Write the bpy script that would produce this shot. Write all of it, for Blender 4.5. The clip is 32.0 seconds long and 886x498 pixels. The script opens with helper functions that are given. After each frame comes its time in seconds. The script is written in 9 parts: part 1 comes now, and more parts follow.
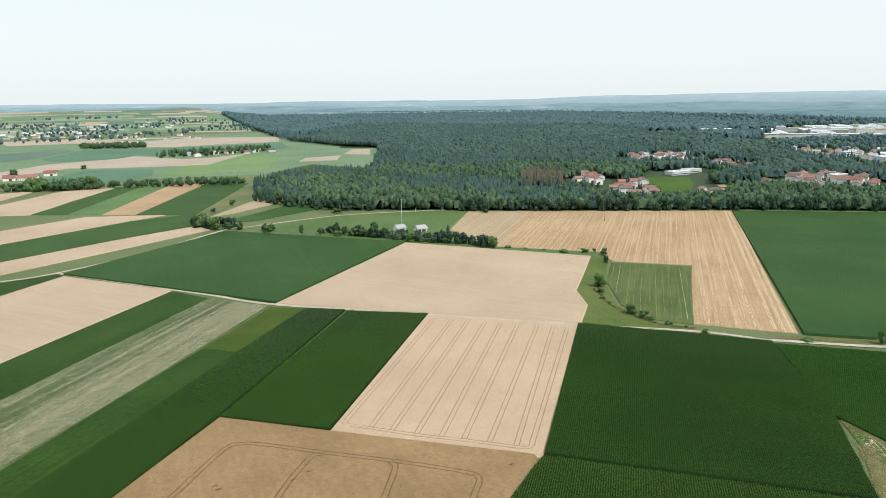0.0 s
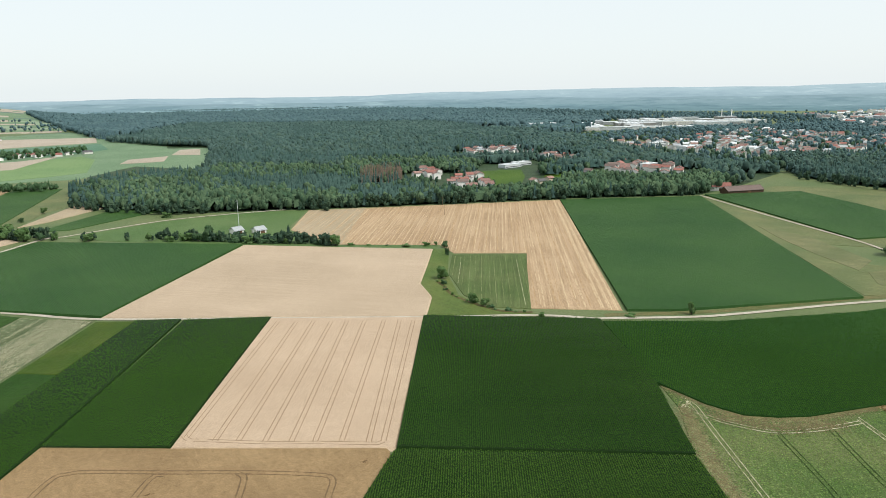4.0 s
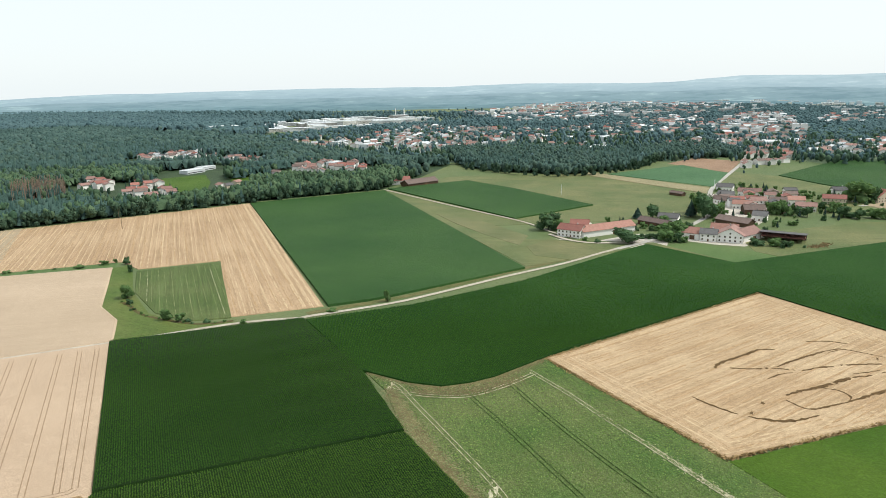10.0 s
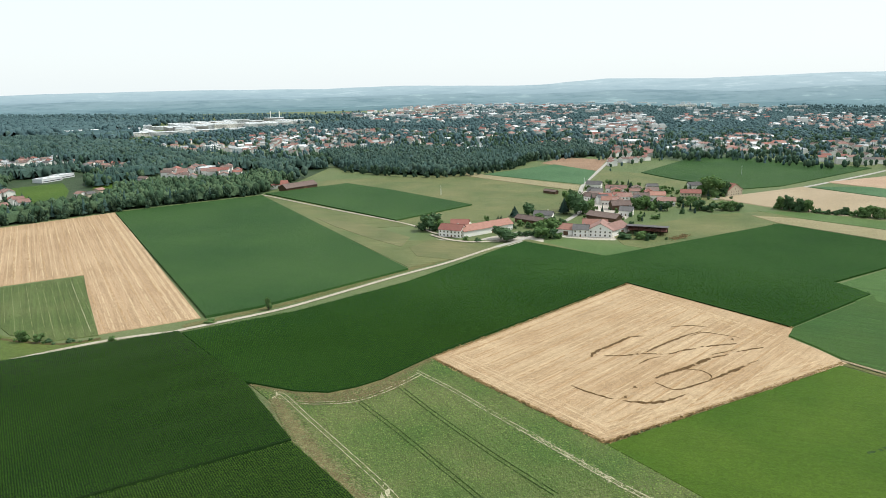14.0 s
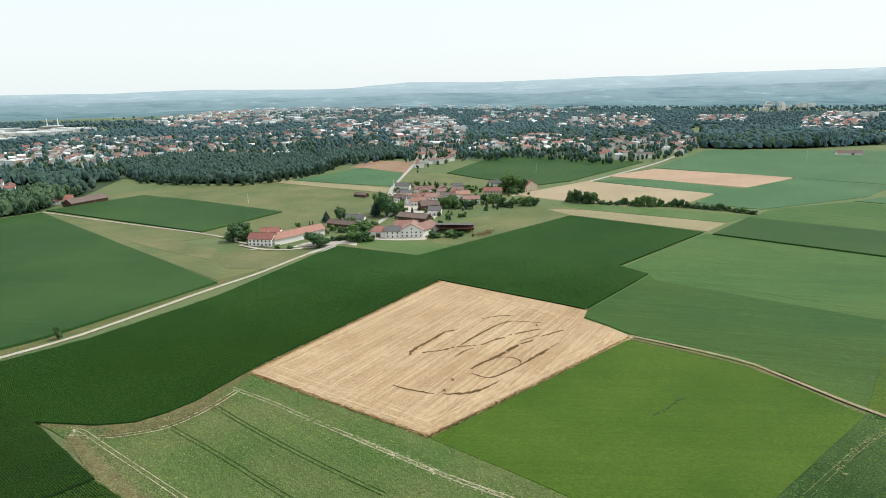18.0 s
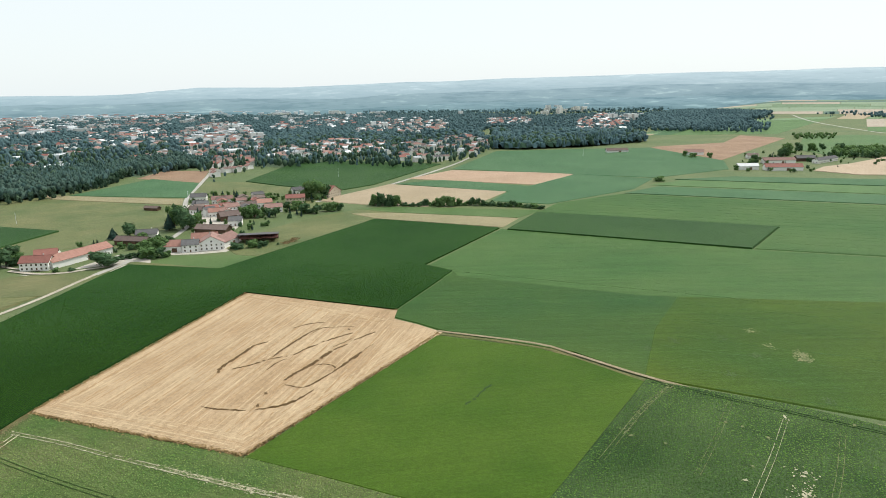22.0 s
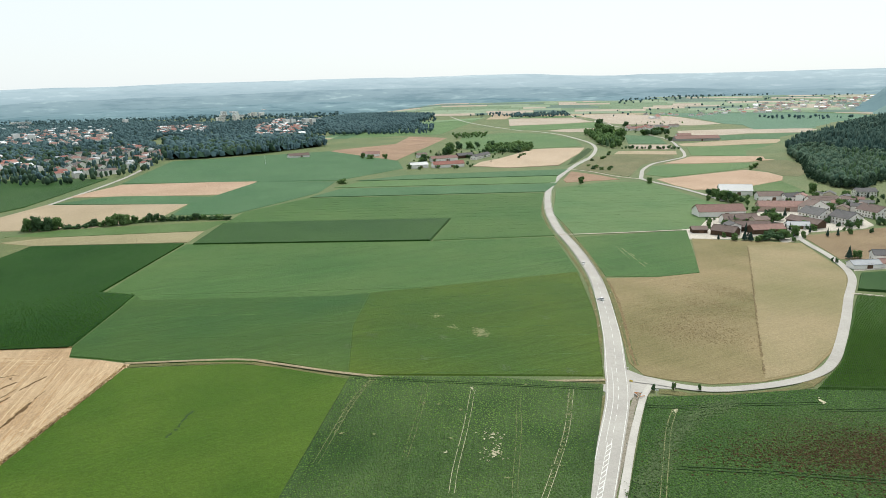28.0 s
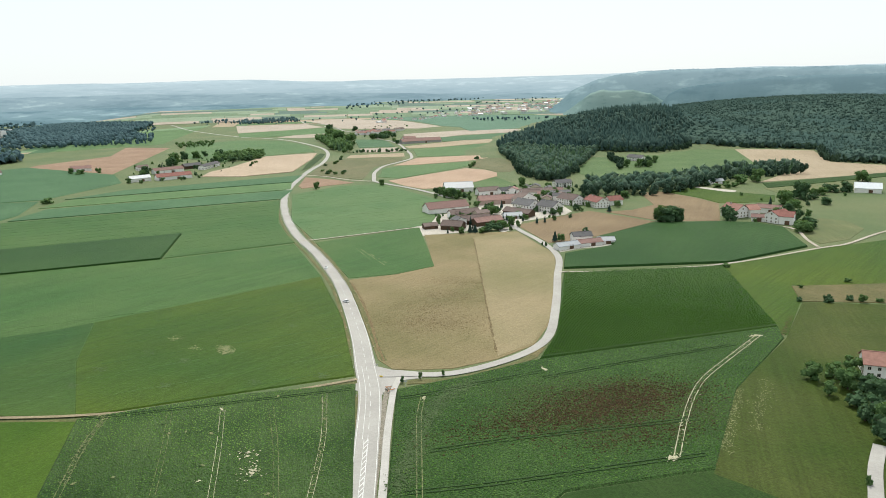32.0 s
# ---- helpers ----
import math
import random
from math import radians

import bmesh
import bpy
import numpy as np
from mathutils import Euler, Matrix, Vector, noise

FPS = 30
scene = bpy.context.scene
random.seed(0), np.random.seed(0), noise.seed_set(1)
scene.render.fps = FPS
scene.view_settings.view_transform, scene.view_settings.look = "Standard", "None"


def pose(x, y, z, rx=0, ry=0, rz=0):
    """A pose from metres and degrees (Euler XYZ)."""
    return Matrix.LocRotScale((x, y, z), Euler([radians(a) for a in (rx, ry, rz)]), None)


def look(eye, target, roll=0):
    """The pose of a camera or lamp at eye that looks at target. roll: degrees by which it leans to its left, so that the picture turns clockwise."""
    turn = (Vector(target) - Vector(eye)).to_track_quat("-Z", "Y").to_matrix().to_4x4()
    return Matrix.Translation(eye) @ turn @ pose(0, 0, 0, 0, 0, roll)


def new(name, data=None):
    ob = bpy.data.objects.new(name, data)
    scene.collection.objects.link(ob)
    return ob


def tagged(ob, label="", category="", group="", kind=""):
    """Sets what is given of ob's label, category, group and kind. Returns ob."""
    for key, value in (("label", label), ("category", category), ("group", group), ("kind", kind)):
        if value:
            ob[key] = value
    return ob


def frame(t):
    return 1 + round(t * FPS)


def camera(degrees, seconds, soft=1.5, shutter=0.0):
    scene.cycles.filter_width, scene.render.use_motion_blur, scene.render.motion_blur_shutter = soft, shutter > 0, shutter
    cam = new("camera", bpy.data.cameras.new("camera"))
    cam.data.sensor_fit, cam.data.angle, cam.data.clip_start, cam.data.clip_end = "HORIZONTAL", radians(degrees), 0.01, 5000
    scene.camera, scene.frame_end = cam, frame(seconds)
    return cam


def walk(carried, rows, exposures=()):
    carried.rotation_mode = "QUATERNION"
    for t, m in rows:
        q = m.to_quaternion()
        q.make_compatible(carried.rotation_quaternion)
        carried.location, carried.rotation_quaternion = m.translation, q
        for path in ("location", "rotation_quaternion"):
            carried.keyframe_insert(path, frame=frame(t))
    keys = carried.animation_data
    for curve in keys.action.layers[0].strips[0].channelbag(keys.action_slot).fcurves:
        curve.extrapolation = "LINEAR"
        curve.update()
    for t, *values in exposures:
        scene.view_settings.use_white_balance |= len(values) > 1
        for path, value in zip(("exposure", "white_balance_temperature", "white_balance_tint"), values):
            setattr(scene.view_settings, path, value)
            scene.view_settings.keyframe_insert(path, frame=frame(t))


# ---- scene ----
cam = camera(64.8, 32.0, soft=0.8)
walk(cam, [
    (0.0, pose(0.00, 0.00, 120.00, 77.41, 0.67, 0.00)),
    (1.0, pose(0.32, 0.22, 119.98, 77.28, 0.69, -2.90)),
    (2.0, pose(0.49, 0.28, 119.92, 77.14, 0.75, -6.10)),
    (3.0, pose(0.60, 0.32, 119.80, 77.04, 0.71, -9.56)),
    (3.5, pose(0.63, 0.31, 119.74, 77.03, 0.73, -11.29)),
    (5.5, pose(0.64, 0.23, 119.51, 76.89, 0.71, -18.93)),
    (6.0, pose(0.62, 0.20, 119.45, 76.88, 0.75, -20.93)),
    (7.0, pose(0.59, 0.04, 119.39, 76.82, 0.78, -24.93)),
    (8.0, pose(0.57, -0.12, 119.39, 76.78, 0.83, -29.22)),
    (9.0, pose(0.46, -0.40, 119.36, 76.75, 0.87, -33.75)),
    (10.0, pose(0.44, -0.74, 119.36, 76.74, 0.90, -38.33)),
    (10.5, pose(0.46, -0.80, 119.33, 76.74, 0.94, -40.59)),
    (11.0, pose(0.51, -0.72, 119.30, 76.73, 0.92, -42.00)),
    (11.5, pose(0.59, -0.59, 119.25, 76.73, 0.89, -42.63)),
    (12.0, pose(0.71, -0.45, 119.23, 76.77, 0.85, -43.31)),
    (13.0, pose(0.58, -0.60, 119.25, 76.77, 0.80, -45.28)),
    (13.5, pose(0.49, -0.71, 119.32, 76.77, 0.78, -46.61)),
    (15.5, pose(0.13, -1.22, 119.78, 76.79, 0.77, -53.84)),
    (16.0, pose(0.12, -1.35, 119.85, 76.80, 0.80, -55.88)),
    (17.0, pose(0.13, -1.63, 119.93, 76.81, 0.82, -59.72)),
    (18.0, pose(0.00, -1.94, 119.94, 76.84, 0.87, -63.72)),
    (19.0, pose(-0.19, -2.22, 119.97, 76.87, 0.85, -67.44)),
    (20.0, pose(-0.42, -2.36, 119.93, 76.91, 0.91, -71.41)),
    (21.0, pose(-0.58, -2.46, 119.84, 76.96, 0.95, -75.79)),
    (22.0, pose(-0.73, -2.45, 119.76, 77.00, 0.95, -79.86)),
    (23.0, pose(-0.75, -2.42, 119.78, 77.01, 0.99, -83.68)),
    (24.0, pose(-0.72, -2.41, 119.96, 77.00, 1.03, -87.72)),
    (25.0, pose(-0.66, -2.37, 120.28, 76.96, 1.07, -91.85)),
    (25.5, pose(-0.69, -2.36, 120.43, 76.95, 1.08, -93.92)),
    (27.5, pose(-1.25, -2.38, 120.80, 76.92, 1.12, -102.94)),
    (28.0, pose(-1.44, -2.41, 120.86, 76.94, 1.14, -105.43)),
    (29.0, pose(-1.90, -2.31, 120.92, 76.97, 1.20, -110.55)),
    (30.0, pose(-2.28, -2.24, 120.97, 76.96, 1.16, -116.24)),
    (31.0, pose(-2.55, -2.23, 121.06, 76.97, 1.26, -121.74)),
    (32.0, pose(-2.87, -2.13, 121.23, 76.92, 1.33, -127.00)),
], exposures=((0.0, 0.05), (7.0, 0.01), (9.0, 0.09), (13.0, 0.14), (18.0, 0.1), (32.0, 0.08)))

# ---- world, sun ----
SUN_EL, SUN_AZ = radians(54), radians(130)
world = bpy.data.worlds.new("sky")
scene.world = world
world.use_nodes = True
wn = world.node_tree
sky = wn.nodes.new("ShaderNodeTexSky")
sky.sky_type, sky.sun_disc = "NISHITA", False
sky.sun_elevation, sky.sun_rotation = SUN_EL, SUN_AZ
sky.air_density, sky.dust_density, sky.ozone_density = 1.0, 1.5, 1.0
haze = wn.nodes.new("ShaderNodeMix")
haze.data_type, haze.blend_type = "RGBA", "ADD"
haze.inputs[0].default_value, haze.inputs[6].default_value = 0.18, (7.0, 7.55, 7.65, 1)
wn.links.new(sky.outputs[0], haze.inputs[7])
wn.links.new(haze.outputs[2], wn.nodes["Background"].inputs[0])
wn.nodes["Background"].inputs[1].default_value = 0.11
sun = new("sun", bpy.data.lights.new("sun", "SUN"))
sun.data.energy, sun.data.angle, sun.data.color = 3.65, radians(1.5), (1.0, 0.972, 0.88)
sun.matrix_world = look((0, 0, 900), (-math.sin(SUN_AZ) * math.cos(SUN_EL), -math.cos(SUN_AZ) * math.cos(SUN_EL), 900 - math.sin(SUN_EL)))


# ---- materials ----
class Nodes:
    """A small builder for node materials."""

    def __init__(self, name, rough=0.9, spec=0.2):
        self.m = bpy.data.materials.new(name)
        self.m.use_nodes = True
        self.t = self.m.node_tree
        self.b = self.t.nodes["Principled BSDF"]
        self.b.inputs["Roughness"].default_value = rough
        self.b.inputs["Specular IOR Level"].default_value = spec
        self.co = self.t.nodes.new("ShaderNodeTexCoord").outputs["Object"]

    def put(self, sock, v):
        if isinstance(v, bpy.types.NodeSocket):
            self.t.links.new(v, sock)
        else:
            sock.default_value = v

    def math(self, op, a, b=0.0, c=0.0):
        n = self.t.nodes.new("ShaderNodeMath")
        n.operation = op
        for s, v in zip(n.inputs, (a, b, c)):
            self.put(s, v)
        return n.outputs[0]

    def noise(self, scale, detail=3.0, rough=0.6, co=None, dist=0.0):
        n = self.t.nodes.new("ShaderNodeTexNoise")
        n.inputs["Scale"].default_value, n.inputs["Detail"].default_value = scale, detail
        n.inputs["Roughness"].default_value, n.inputs["Distortion"].default_value = rough, dist
        self.t.links.new(co or self.co, n.inputs["Vector"])
        return n.outputs["Fac"]

    def turned(self, angle, sx=1.0, sy=1.0):
        n = self.t.nodes.new("ShaderNodeMapping")
        n.inputs["Rotation"].default_value = (0, 0, -angle)
        s = self.t.nodes.new("ShaderNodeMapping")
        s.inputs["Scale"].default_value = (sx, sy, 1)
        self.t.links.new(self.co, n.inputs["Vector"])
        self.t.links.new(n.outputs[0], s.inputs["Vector"])
        return s.outputs[0]

    def ramp(self, f, lo, hi):
        n = self.t.nodes.new("ShaderNodeMapRange")
        n.inputs["From Min"].default_value, n.inputs["From Max"].default_value = lo, hi
        self.put(n.inputs["Value"], f)
        return n.outputs[0]

    def mix(self, f, a, b, mode="MIX"):
        n = self.t.nodes.new("ShaderNodeMix")
        n.data_type, n.blend_type = "RGBA", mode
        self.put(n.inputs[0], f)
        for s, v in zip((n.inputs[6], n.inputs[7]), (a, b)):
            self.put(s, (*v, 1) if isinstance(v, tuple) and len(v) == 3 else v)
        return n.outputs[2]

    def bump(self, h, strength=0.4, dist=0.2):
        n = self.t.nodes.new("ShaderNodeBump")
        n.inputs["Strength"].default_value, n.inputs["Distance"].default_value = strength, dist
        self.put(n.inputs["Height"], h)
        self.t.links.new(n.outputs[0], self.b.inputs["Normal"])

    def done(self, col):
        self.put(self.b.inputs["Base Color"], (*col, 1) if isinstance(col, tuple) and len(col) == 3 else col)
        return self.m


def shade(c, k):
    return tuple(v * k for v in c)


def crop(name, c, c2, big=0.02, angle=0.0, rows=0.0, row_k=0.35, streak=0.0, spots=None, fine=0.7, gloss=0.045, contrast=0.25, grain=0.3):
    """A field surface: broad patches, fine grain, plant rows and streaks along the working direction."""
    k = Nodes(name, 0.62, gloss)
    col = k.mix(k.ramp(k.noise(big, 4, 0.55), 0.35, 0.65), c, c2)
    g = k.ramp(k.noise(fine, 4, 0.7), 0.3, 0.7)
    col = k.mix(g, col, k.mix(1.0, col, (1 - contrast, 1 - contrast, 1 - contrast), "MULTIPLY"))
    m = k.noise(2.3, 3, 0.6)
    col = k.mix(k.ramp(m, 0.42, 0.6), k.mix(1.0, col, (1 - grain, 1 - grain, 1 - grain), "MULTIPLY"), col)
    h = k.math("ADD", g, m)
    if streak:
        s = k.ramp(k.noise(1.0, 5, 0.7, k.turned(angle, 0.55, 0.012)), 0.38, 0.62)
        col = k.mix(k.math("MULTIPLY", s, streak), col, k.mix(1.0, col, (0.62, 0.6, 0.56), "MULTIPLY"))
    if rows:
        sep = k.t.nodes.new("ShaderNodeSeparateXYZ")
        k.t.links.new(k.turned(angle), sep.inputs[0])
        w = k.math("SINE", k.math("MULTIPLY", k.math("ADD", sep.outputs[0], k.math("MULTIPLY", k.noise(0.15), 0.8)), 2 * math.pi / rows))
        w = k.ramp(w, -1, 1)
        col = k.mix(k.math("MULTIPLY", w, row_k), col, k.mix(1.0, col, (0.45, 0.5, 0.45), "MULTIPLY"))
        h = k.math("ADD", h, w)
    if spots:
        sc, amt, lo = spots
        n = k.math("ADD", k.math("MULTIPLY", k.noise(1.6, 4, 0.75, k.turned(angle, 1.0, 0.4)), 0.75), k.math("MULTIPLY", k.noise(0.05, 3, 0.5), 0.45 * amt))
        col = k.mix(k.ramp(n, lo, lo + 0.16), col, sc)
    k.bump(h, 0.5, 0.25)
    return k.done(col)


M = {}
M["wheat"] = crop("wheat", (0.462, 0.36, 0.258), (0.535, 0.418, 0.305), 0.012, 1.1, streak=0.25, contrast=0.15)
M["wheat_tram"] = crop("wheat_tram", (0.48, 0.36, 0.255), (0.54, 0.41, 0.295), 0.02, 1.3, streak=0.12, contrast=0.15)
M["wheat_dull"] = crop("wheat_dull", (0.41, 0.33, 0.22), (0.47, 0.38, 0.265), 0.015, 0.6, streak=0.3)
M["wheat_brown"] = crop("wheat_brown", (0.455, 0.318, 0.222), (0.53, 0.38, 0.272), 0.02, 0.6, streak=0.3)
M["barley"] = crop("barley", (0.29, 0.195, 0.102), (0.36, 0.245, 0.13), 0.03, 0.4, streak=0.2, contrast=0.3)
M["stubble"] = crop("stubble", (0.485, 0.335, 0.205), (0.59, 0.425, 0.27), 0.014, radians(-18), streak=0.7, contrast=0.3)
M["swath_pale"] = crop("swath_pale", (0.56, 0.42, 0.26), (0.62, 0.475, 0.305), 0.1, contrast=0.25)
M["swath_dark"] = crop("swath_dark", (0.41, 0.275, 0.15), (0.47, 0.325, 0.19), 0.1, contrast=0.25)
M["hay_pale"] = crop("hay_pale", (0.226, 0.202, 0.1), (0.318, 0.26, 0.15), 0.014, 0.2, streak=0.2, contrast=0.22, grain=0.2)
M["withered"] = crop("withered", (0.055, 0.037, 0.017), (0.088, 0.056, 0.027), 0.4, contrast=0.3)
M["bloom"] = crop("bloom", (0.44, 0.42, 0.29), (0.56, 0.53, 0.38), 0.4, contrast=0.2)
M["rough_olive"] = crop("rough_olive", (0.13, 0.13, 0.052), (0.2, 0.168, 0.08), 0.05, contrast=0.35)
M["hay_tuft"] = crop("hay_tuft", (0.155, 0.115, 0.056), (0.205, 0.156, 0.08), 0.4, contrast=0.2)
M["hay_clump"] = crop("hay_clump", (0.165, 0.12, 0.058), (0.225, 0.17, 0.085), 0.4, contrast=0.2)
M["stubble_b"] = crop("stubble_b", (0.5, 0.352, 0.212), (0.63, 0.475, 0.305), 0.028, radians(-94), streak=0.6, contrast=0.3)
M["brown"] = crop("brown", (0.315, 0.205, 0.138), (0.395, 0.268, 0.182), 0.02, 0.5, streak=0.4)
M["maize"] = crop("maize", (0.034, 0.094, 0.025), (0.054, 0.122, 0.034), 0.012, 0.4, rows=0.75, row_k=0.3, streak=0.35)
M["maize_deep"] = crop("maize_deep", (0.024, 0.076, 0.017), (0.037, 0.098, 0.023), 0.012, radians(62), rows=0.75, row_k=0.25, streak=0.45, gloss=0.015)
M["maize_light"] = crop("maize_light", (0.046, 0.108, 0.022), (0.064, 0.128, 0.028), 0.02, radians(50), rows=0.75, row_k=0.4, streak=0.3)
M["strip_tan"] = crop("strip_tan", (0.3, 0.27, 0.155), (0.36, 0.315, 0.19), 0.02, 0.5, streak=0.3)
M["maize_near"] = crop("maize_near", (0.018, 0.046, 0.011), (0.027, 0.06, 0.015), 0.02, radians(-17), rows=0.75, row_k=0.22, streak=0.25)
M["beet_far"] = crop("beet_far", (0.04, 0.1, 0.025), (0.058, 0.124, 0.034), 0.02, radians(-17), streak=0.4, contrast=0.3)
M["beet"] = crop("beet", (0.028, 0.078, 0.011), (0.042, 0.097, 0.016), 0.03, radians(-17), streak=0.5, contrast=0.4)
def patchy_beet():
    """Beet leaves with a zone of reddish brown withered plants."""
    k = Nodes("beet_patchy", 0.6, 0.05)
    col = k.mix(k.ramp(k.noise(0.05, 4, 0.6), 0.35, 0.65), (0.04, 0.092, 0.022), (0.06, 0.118, 0.032))
    g = k.noise(1.5, 5, 0.75)
    col = k.mix(k.ramp(g, 0.44, 0.56), k.mix(1.0, col, (0.4, 0.4, 0.4), "MULTIPLY"), col)
    m = k.t.nodes.new("ShaderNodeMapping")
    m.vector_type = "TEXTURE"
    m.inputs["Location"].default_value = (158, -199, 0)
    m.inputs["Rotation"].default_value = (0, 0, radians(53))
    m.inputs["Scale"].default_value = (50, 31, 1000)
    k.t.links.new(k.co, m.inputs["Vector"])
    d = k.t.nodes.new("ShaderNodeVectorMath")
    d.operation = "LENGTH"
    k.t.links.new(m.outputs[0], d.inputs[0])
    zone = k.ramp(k.math("ADD", d.outputs["Value"], k.math("MULTIPLY", k.noise(0.06, 5, 0.65), 1.1)), 1.6, 1.0)
    col = k.mix(k.math("MULTIPLY", k.math("MULTIPLY", zone, 0.85), k.ramp(k.noise(1.2, 5, 0.8, k.turned(radians(-22), 1.0, 0.35)), 0.45, 0.56)), col, (0.05, 0.03, 0.016))
    k.bump(g, 0.9, 0.5)
    return k.done(col)


M["beet_patchy"] = patchy_beet()
M["soy"] = crop("soy", (0.045, 0.1, 0.028), (0.105, 0.175, 0.06), 0.022, radians(68), streak=0.45, contrast=0.5, grain=0.4)
M["flower"] = crop("flower", (0.115, 0.16, 0.07), (0.165, 0.2, 0.105), 0.05, radians(-17), streak=0.6, contrast=0.4)
M["oat"] = crop("oat", (0.101, 0.190, 0.070), (0.134, 0.235, 0.091), 0.015, 0.5, streak=0.3)
M["meadow_green"] = crop("meadow_green", (0.090, 0.162, 0.054), (0.129, 0.196, 0.074), 0.02, 0.4, streak=0.2)
M["meadow_bright"] = crop("meadow_bright", (0.052, 0.115, 0.0115), (0.086, 0.151, 0.0195), 0.016, 0.4, streak=0.3, contrast=0.28)
M["meadow_yellow"] = crop("meadow_yellow", (0.105, 0.165, 0.042), (0.16, 0.195, 0.06), 0.03, 0.4, streak=0.35, contrast=0.35)
M["meadow_olive"] = crop("meadow_olive", (0.052, 0.102, 0.013), (0.082, 0.122, 0.021), 0.05, radians(-17), streak=0.4, contrast=0.35)
M["meadow_dark"] = crop("meadow_dark", (0.03, 0.07, 0.014), (0.045, 0.085, 0.02), 0.03, radians(60), streak=0.3)
M["meadow_strip"] = crop("meadow_strip", (0.105, 0.185, 0.05), (0.185, 0.225, 0.085), 0.03, radians(-20), streak=0.5, contrast=0.45, grain=0.4)
M["pasture"] = crop("pasture", (0.142, 0.188, 0.078), (0.228, 0.238, 0.11), 0.02, 0.8, streak=0.5, contrast=0.4)
M["pasture_dry"] = crop("pasture_dry", (0.16, 0.186, 0.084), (0.235, 0.234, 0.116), 0.03, 0.8, streak=0.4, contrast=0.4)
M["plot"] = crop("plot", (0.095, 0.145, 0.045), (0.135, 0.175, 0.065), 0.03, radians(-18), streak=0.7)
M["hay"] = crop("hay", (0.198, 0.176, 0.08), (0.292, 0.232, 0.126), 0.015, 0.2, streak=0.3, contrast=0.28, grain=0.2)
M["hay_green"] = crop("hay_green", (0.054, 0.092, 0.014), (0.096, 0.118, 0.03), 0.016, radians(35), streak=0.5, contrast=0.35)
M["crop_light"] = crop("crop_light", (0.065, 0.15, 0.043), (0.097, 0.178, 0.055), 0.01, radians(11), streak=0.55, contrast=0.28)
M["crop_cool"] = crop("crop_cool", (0.043, 0.114, 0.031), (0.08, 0.142, 0.031), 0.006, radians(11), streak=0.55, contrast=0.3)
# Far crop green, paled to imitate haze.
M["crop_pale"] = crop("crop_pale", (0.168, 0.276, 0.137), (0.204, 0.312, 0.166), 0.012, radians(11), streak=0.3)
M["crop_mid"] = crop("crop_mid", (0.048, 0.116, 0.022), (0.094, 0.148, 0.019), 0.006, radians(11), streak=0.55, contrast=0.35)
# Bluish crop green, raised further with a share of painted haze.
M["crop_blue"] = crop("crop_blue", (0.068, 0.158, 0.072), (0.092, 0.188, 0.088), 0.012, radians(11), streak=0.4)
M["ground"] = crop("ground", (0.125, 0.175, 0.075), (0.175, 0.205, 0.095), 0.012, 0.4, contrast=0.3)
M["straw"] = crop("straw", (0.5, 0.48, 0.32), (0.6, 0.57, 0.4), 0.3, contrast=0.3)
M["straw_dull"] = crop("straw_dull", (0.19, 0.225, 0.1), (0.28, 0.285, 0.14), 0.3, contrast=0.3)
M["rut_dark"] = crop("rut_dark", (0.03, 0.07, 0.02), (0.045, 0.085, 0.028), 0.3, contrast=0.3)
M["rut_green"] = crop("rut_green", (0.06, 0.115, 0.03), (0.085, 0.14, 0.042), 0.3, contrast=0.3)
M["rut_brown"] = crop("rut_brown", (0.3, 0.21, 0.13), (0.36, 0.26, 0.17), 0.3, contrast=0.3)
M["lodged"] = crop("lodged", (0.105, 0.062, 0.024), (0.17, 0.105, 0.046), 0.4, contrast=0.4)
M["crop_edge"] = crop("crop_edge", (0.38, 0.265, 0.125), (0.48, 0.34, 0.17), 0.3, contrast=0.3)
M["paint"] = crop("paint", (0.6, 0.6, 0.58), (0.68, 0.68, 0.66), 0.3, contrast=0.1, grain=0.05)
M["kerb_gravel"] = crop("kerb_gravel", (0.25, 0.23, 0.18), (0.32, 0.29, 0.23), 0.2, contrast=0.3)
# far_* and crop_haze: crop colours with haze painted in, lighter and less saturated.
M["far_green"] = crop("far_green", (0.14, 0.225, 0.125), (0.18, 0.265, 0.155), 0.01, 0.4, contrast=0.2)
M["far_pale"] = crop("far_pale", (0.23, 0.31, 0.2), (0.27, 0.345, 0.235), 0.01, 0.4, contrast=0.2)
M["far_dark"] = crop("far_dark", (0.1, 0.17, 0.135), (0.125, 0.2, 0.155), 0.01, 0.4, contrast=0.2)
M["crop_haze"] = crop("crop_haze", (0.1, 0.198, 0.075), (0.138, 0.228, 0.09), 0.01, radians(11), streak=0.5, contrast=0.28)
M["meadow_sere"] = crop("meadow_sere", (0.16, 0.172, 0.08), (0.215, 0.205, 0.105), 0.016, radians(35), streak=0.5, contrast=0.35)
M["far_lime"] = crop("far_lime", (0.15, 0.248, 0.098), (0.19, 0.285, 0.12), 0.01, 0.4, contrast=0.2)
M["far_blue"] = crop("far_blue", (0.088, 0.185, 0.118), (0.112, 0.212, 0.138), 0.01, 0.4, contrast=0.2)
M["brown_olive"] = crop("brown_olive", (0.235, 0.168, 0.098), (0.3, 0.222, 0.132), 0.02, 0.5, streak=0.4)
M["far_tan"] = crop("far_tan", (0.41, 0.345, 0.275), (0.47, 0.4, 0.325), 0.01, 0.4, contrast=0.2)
M["pale_green"] = crop("pale_green", (0.075, 0.125, 0.045), (0.1, 0.15, 0.06), 0.1, contrast=0.35)
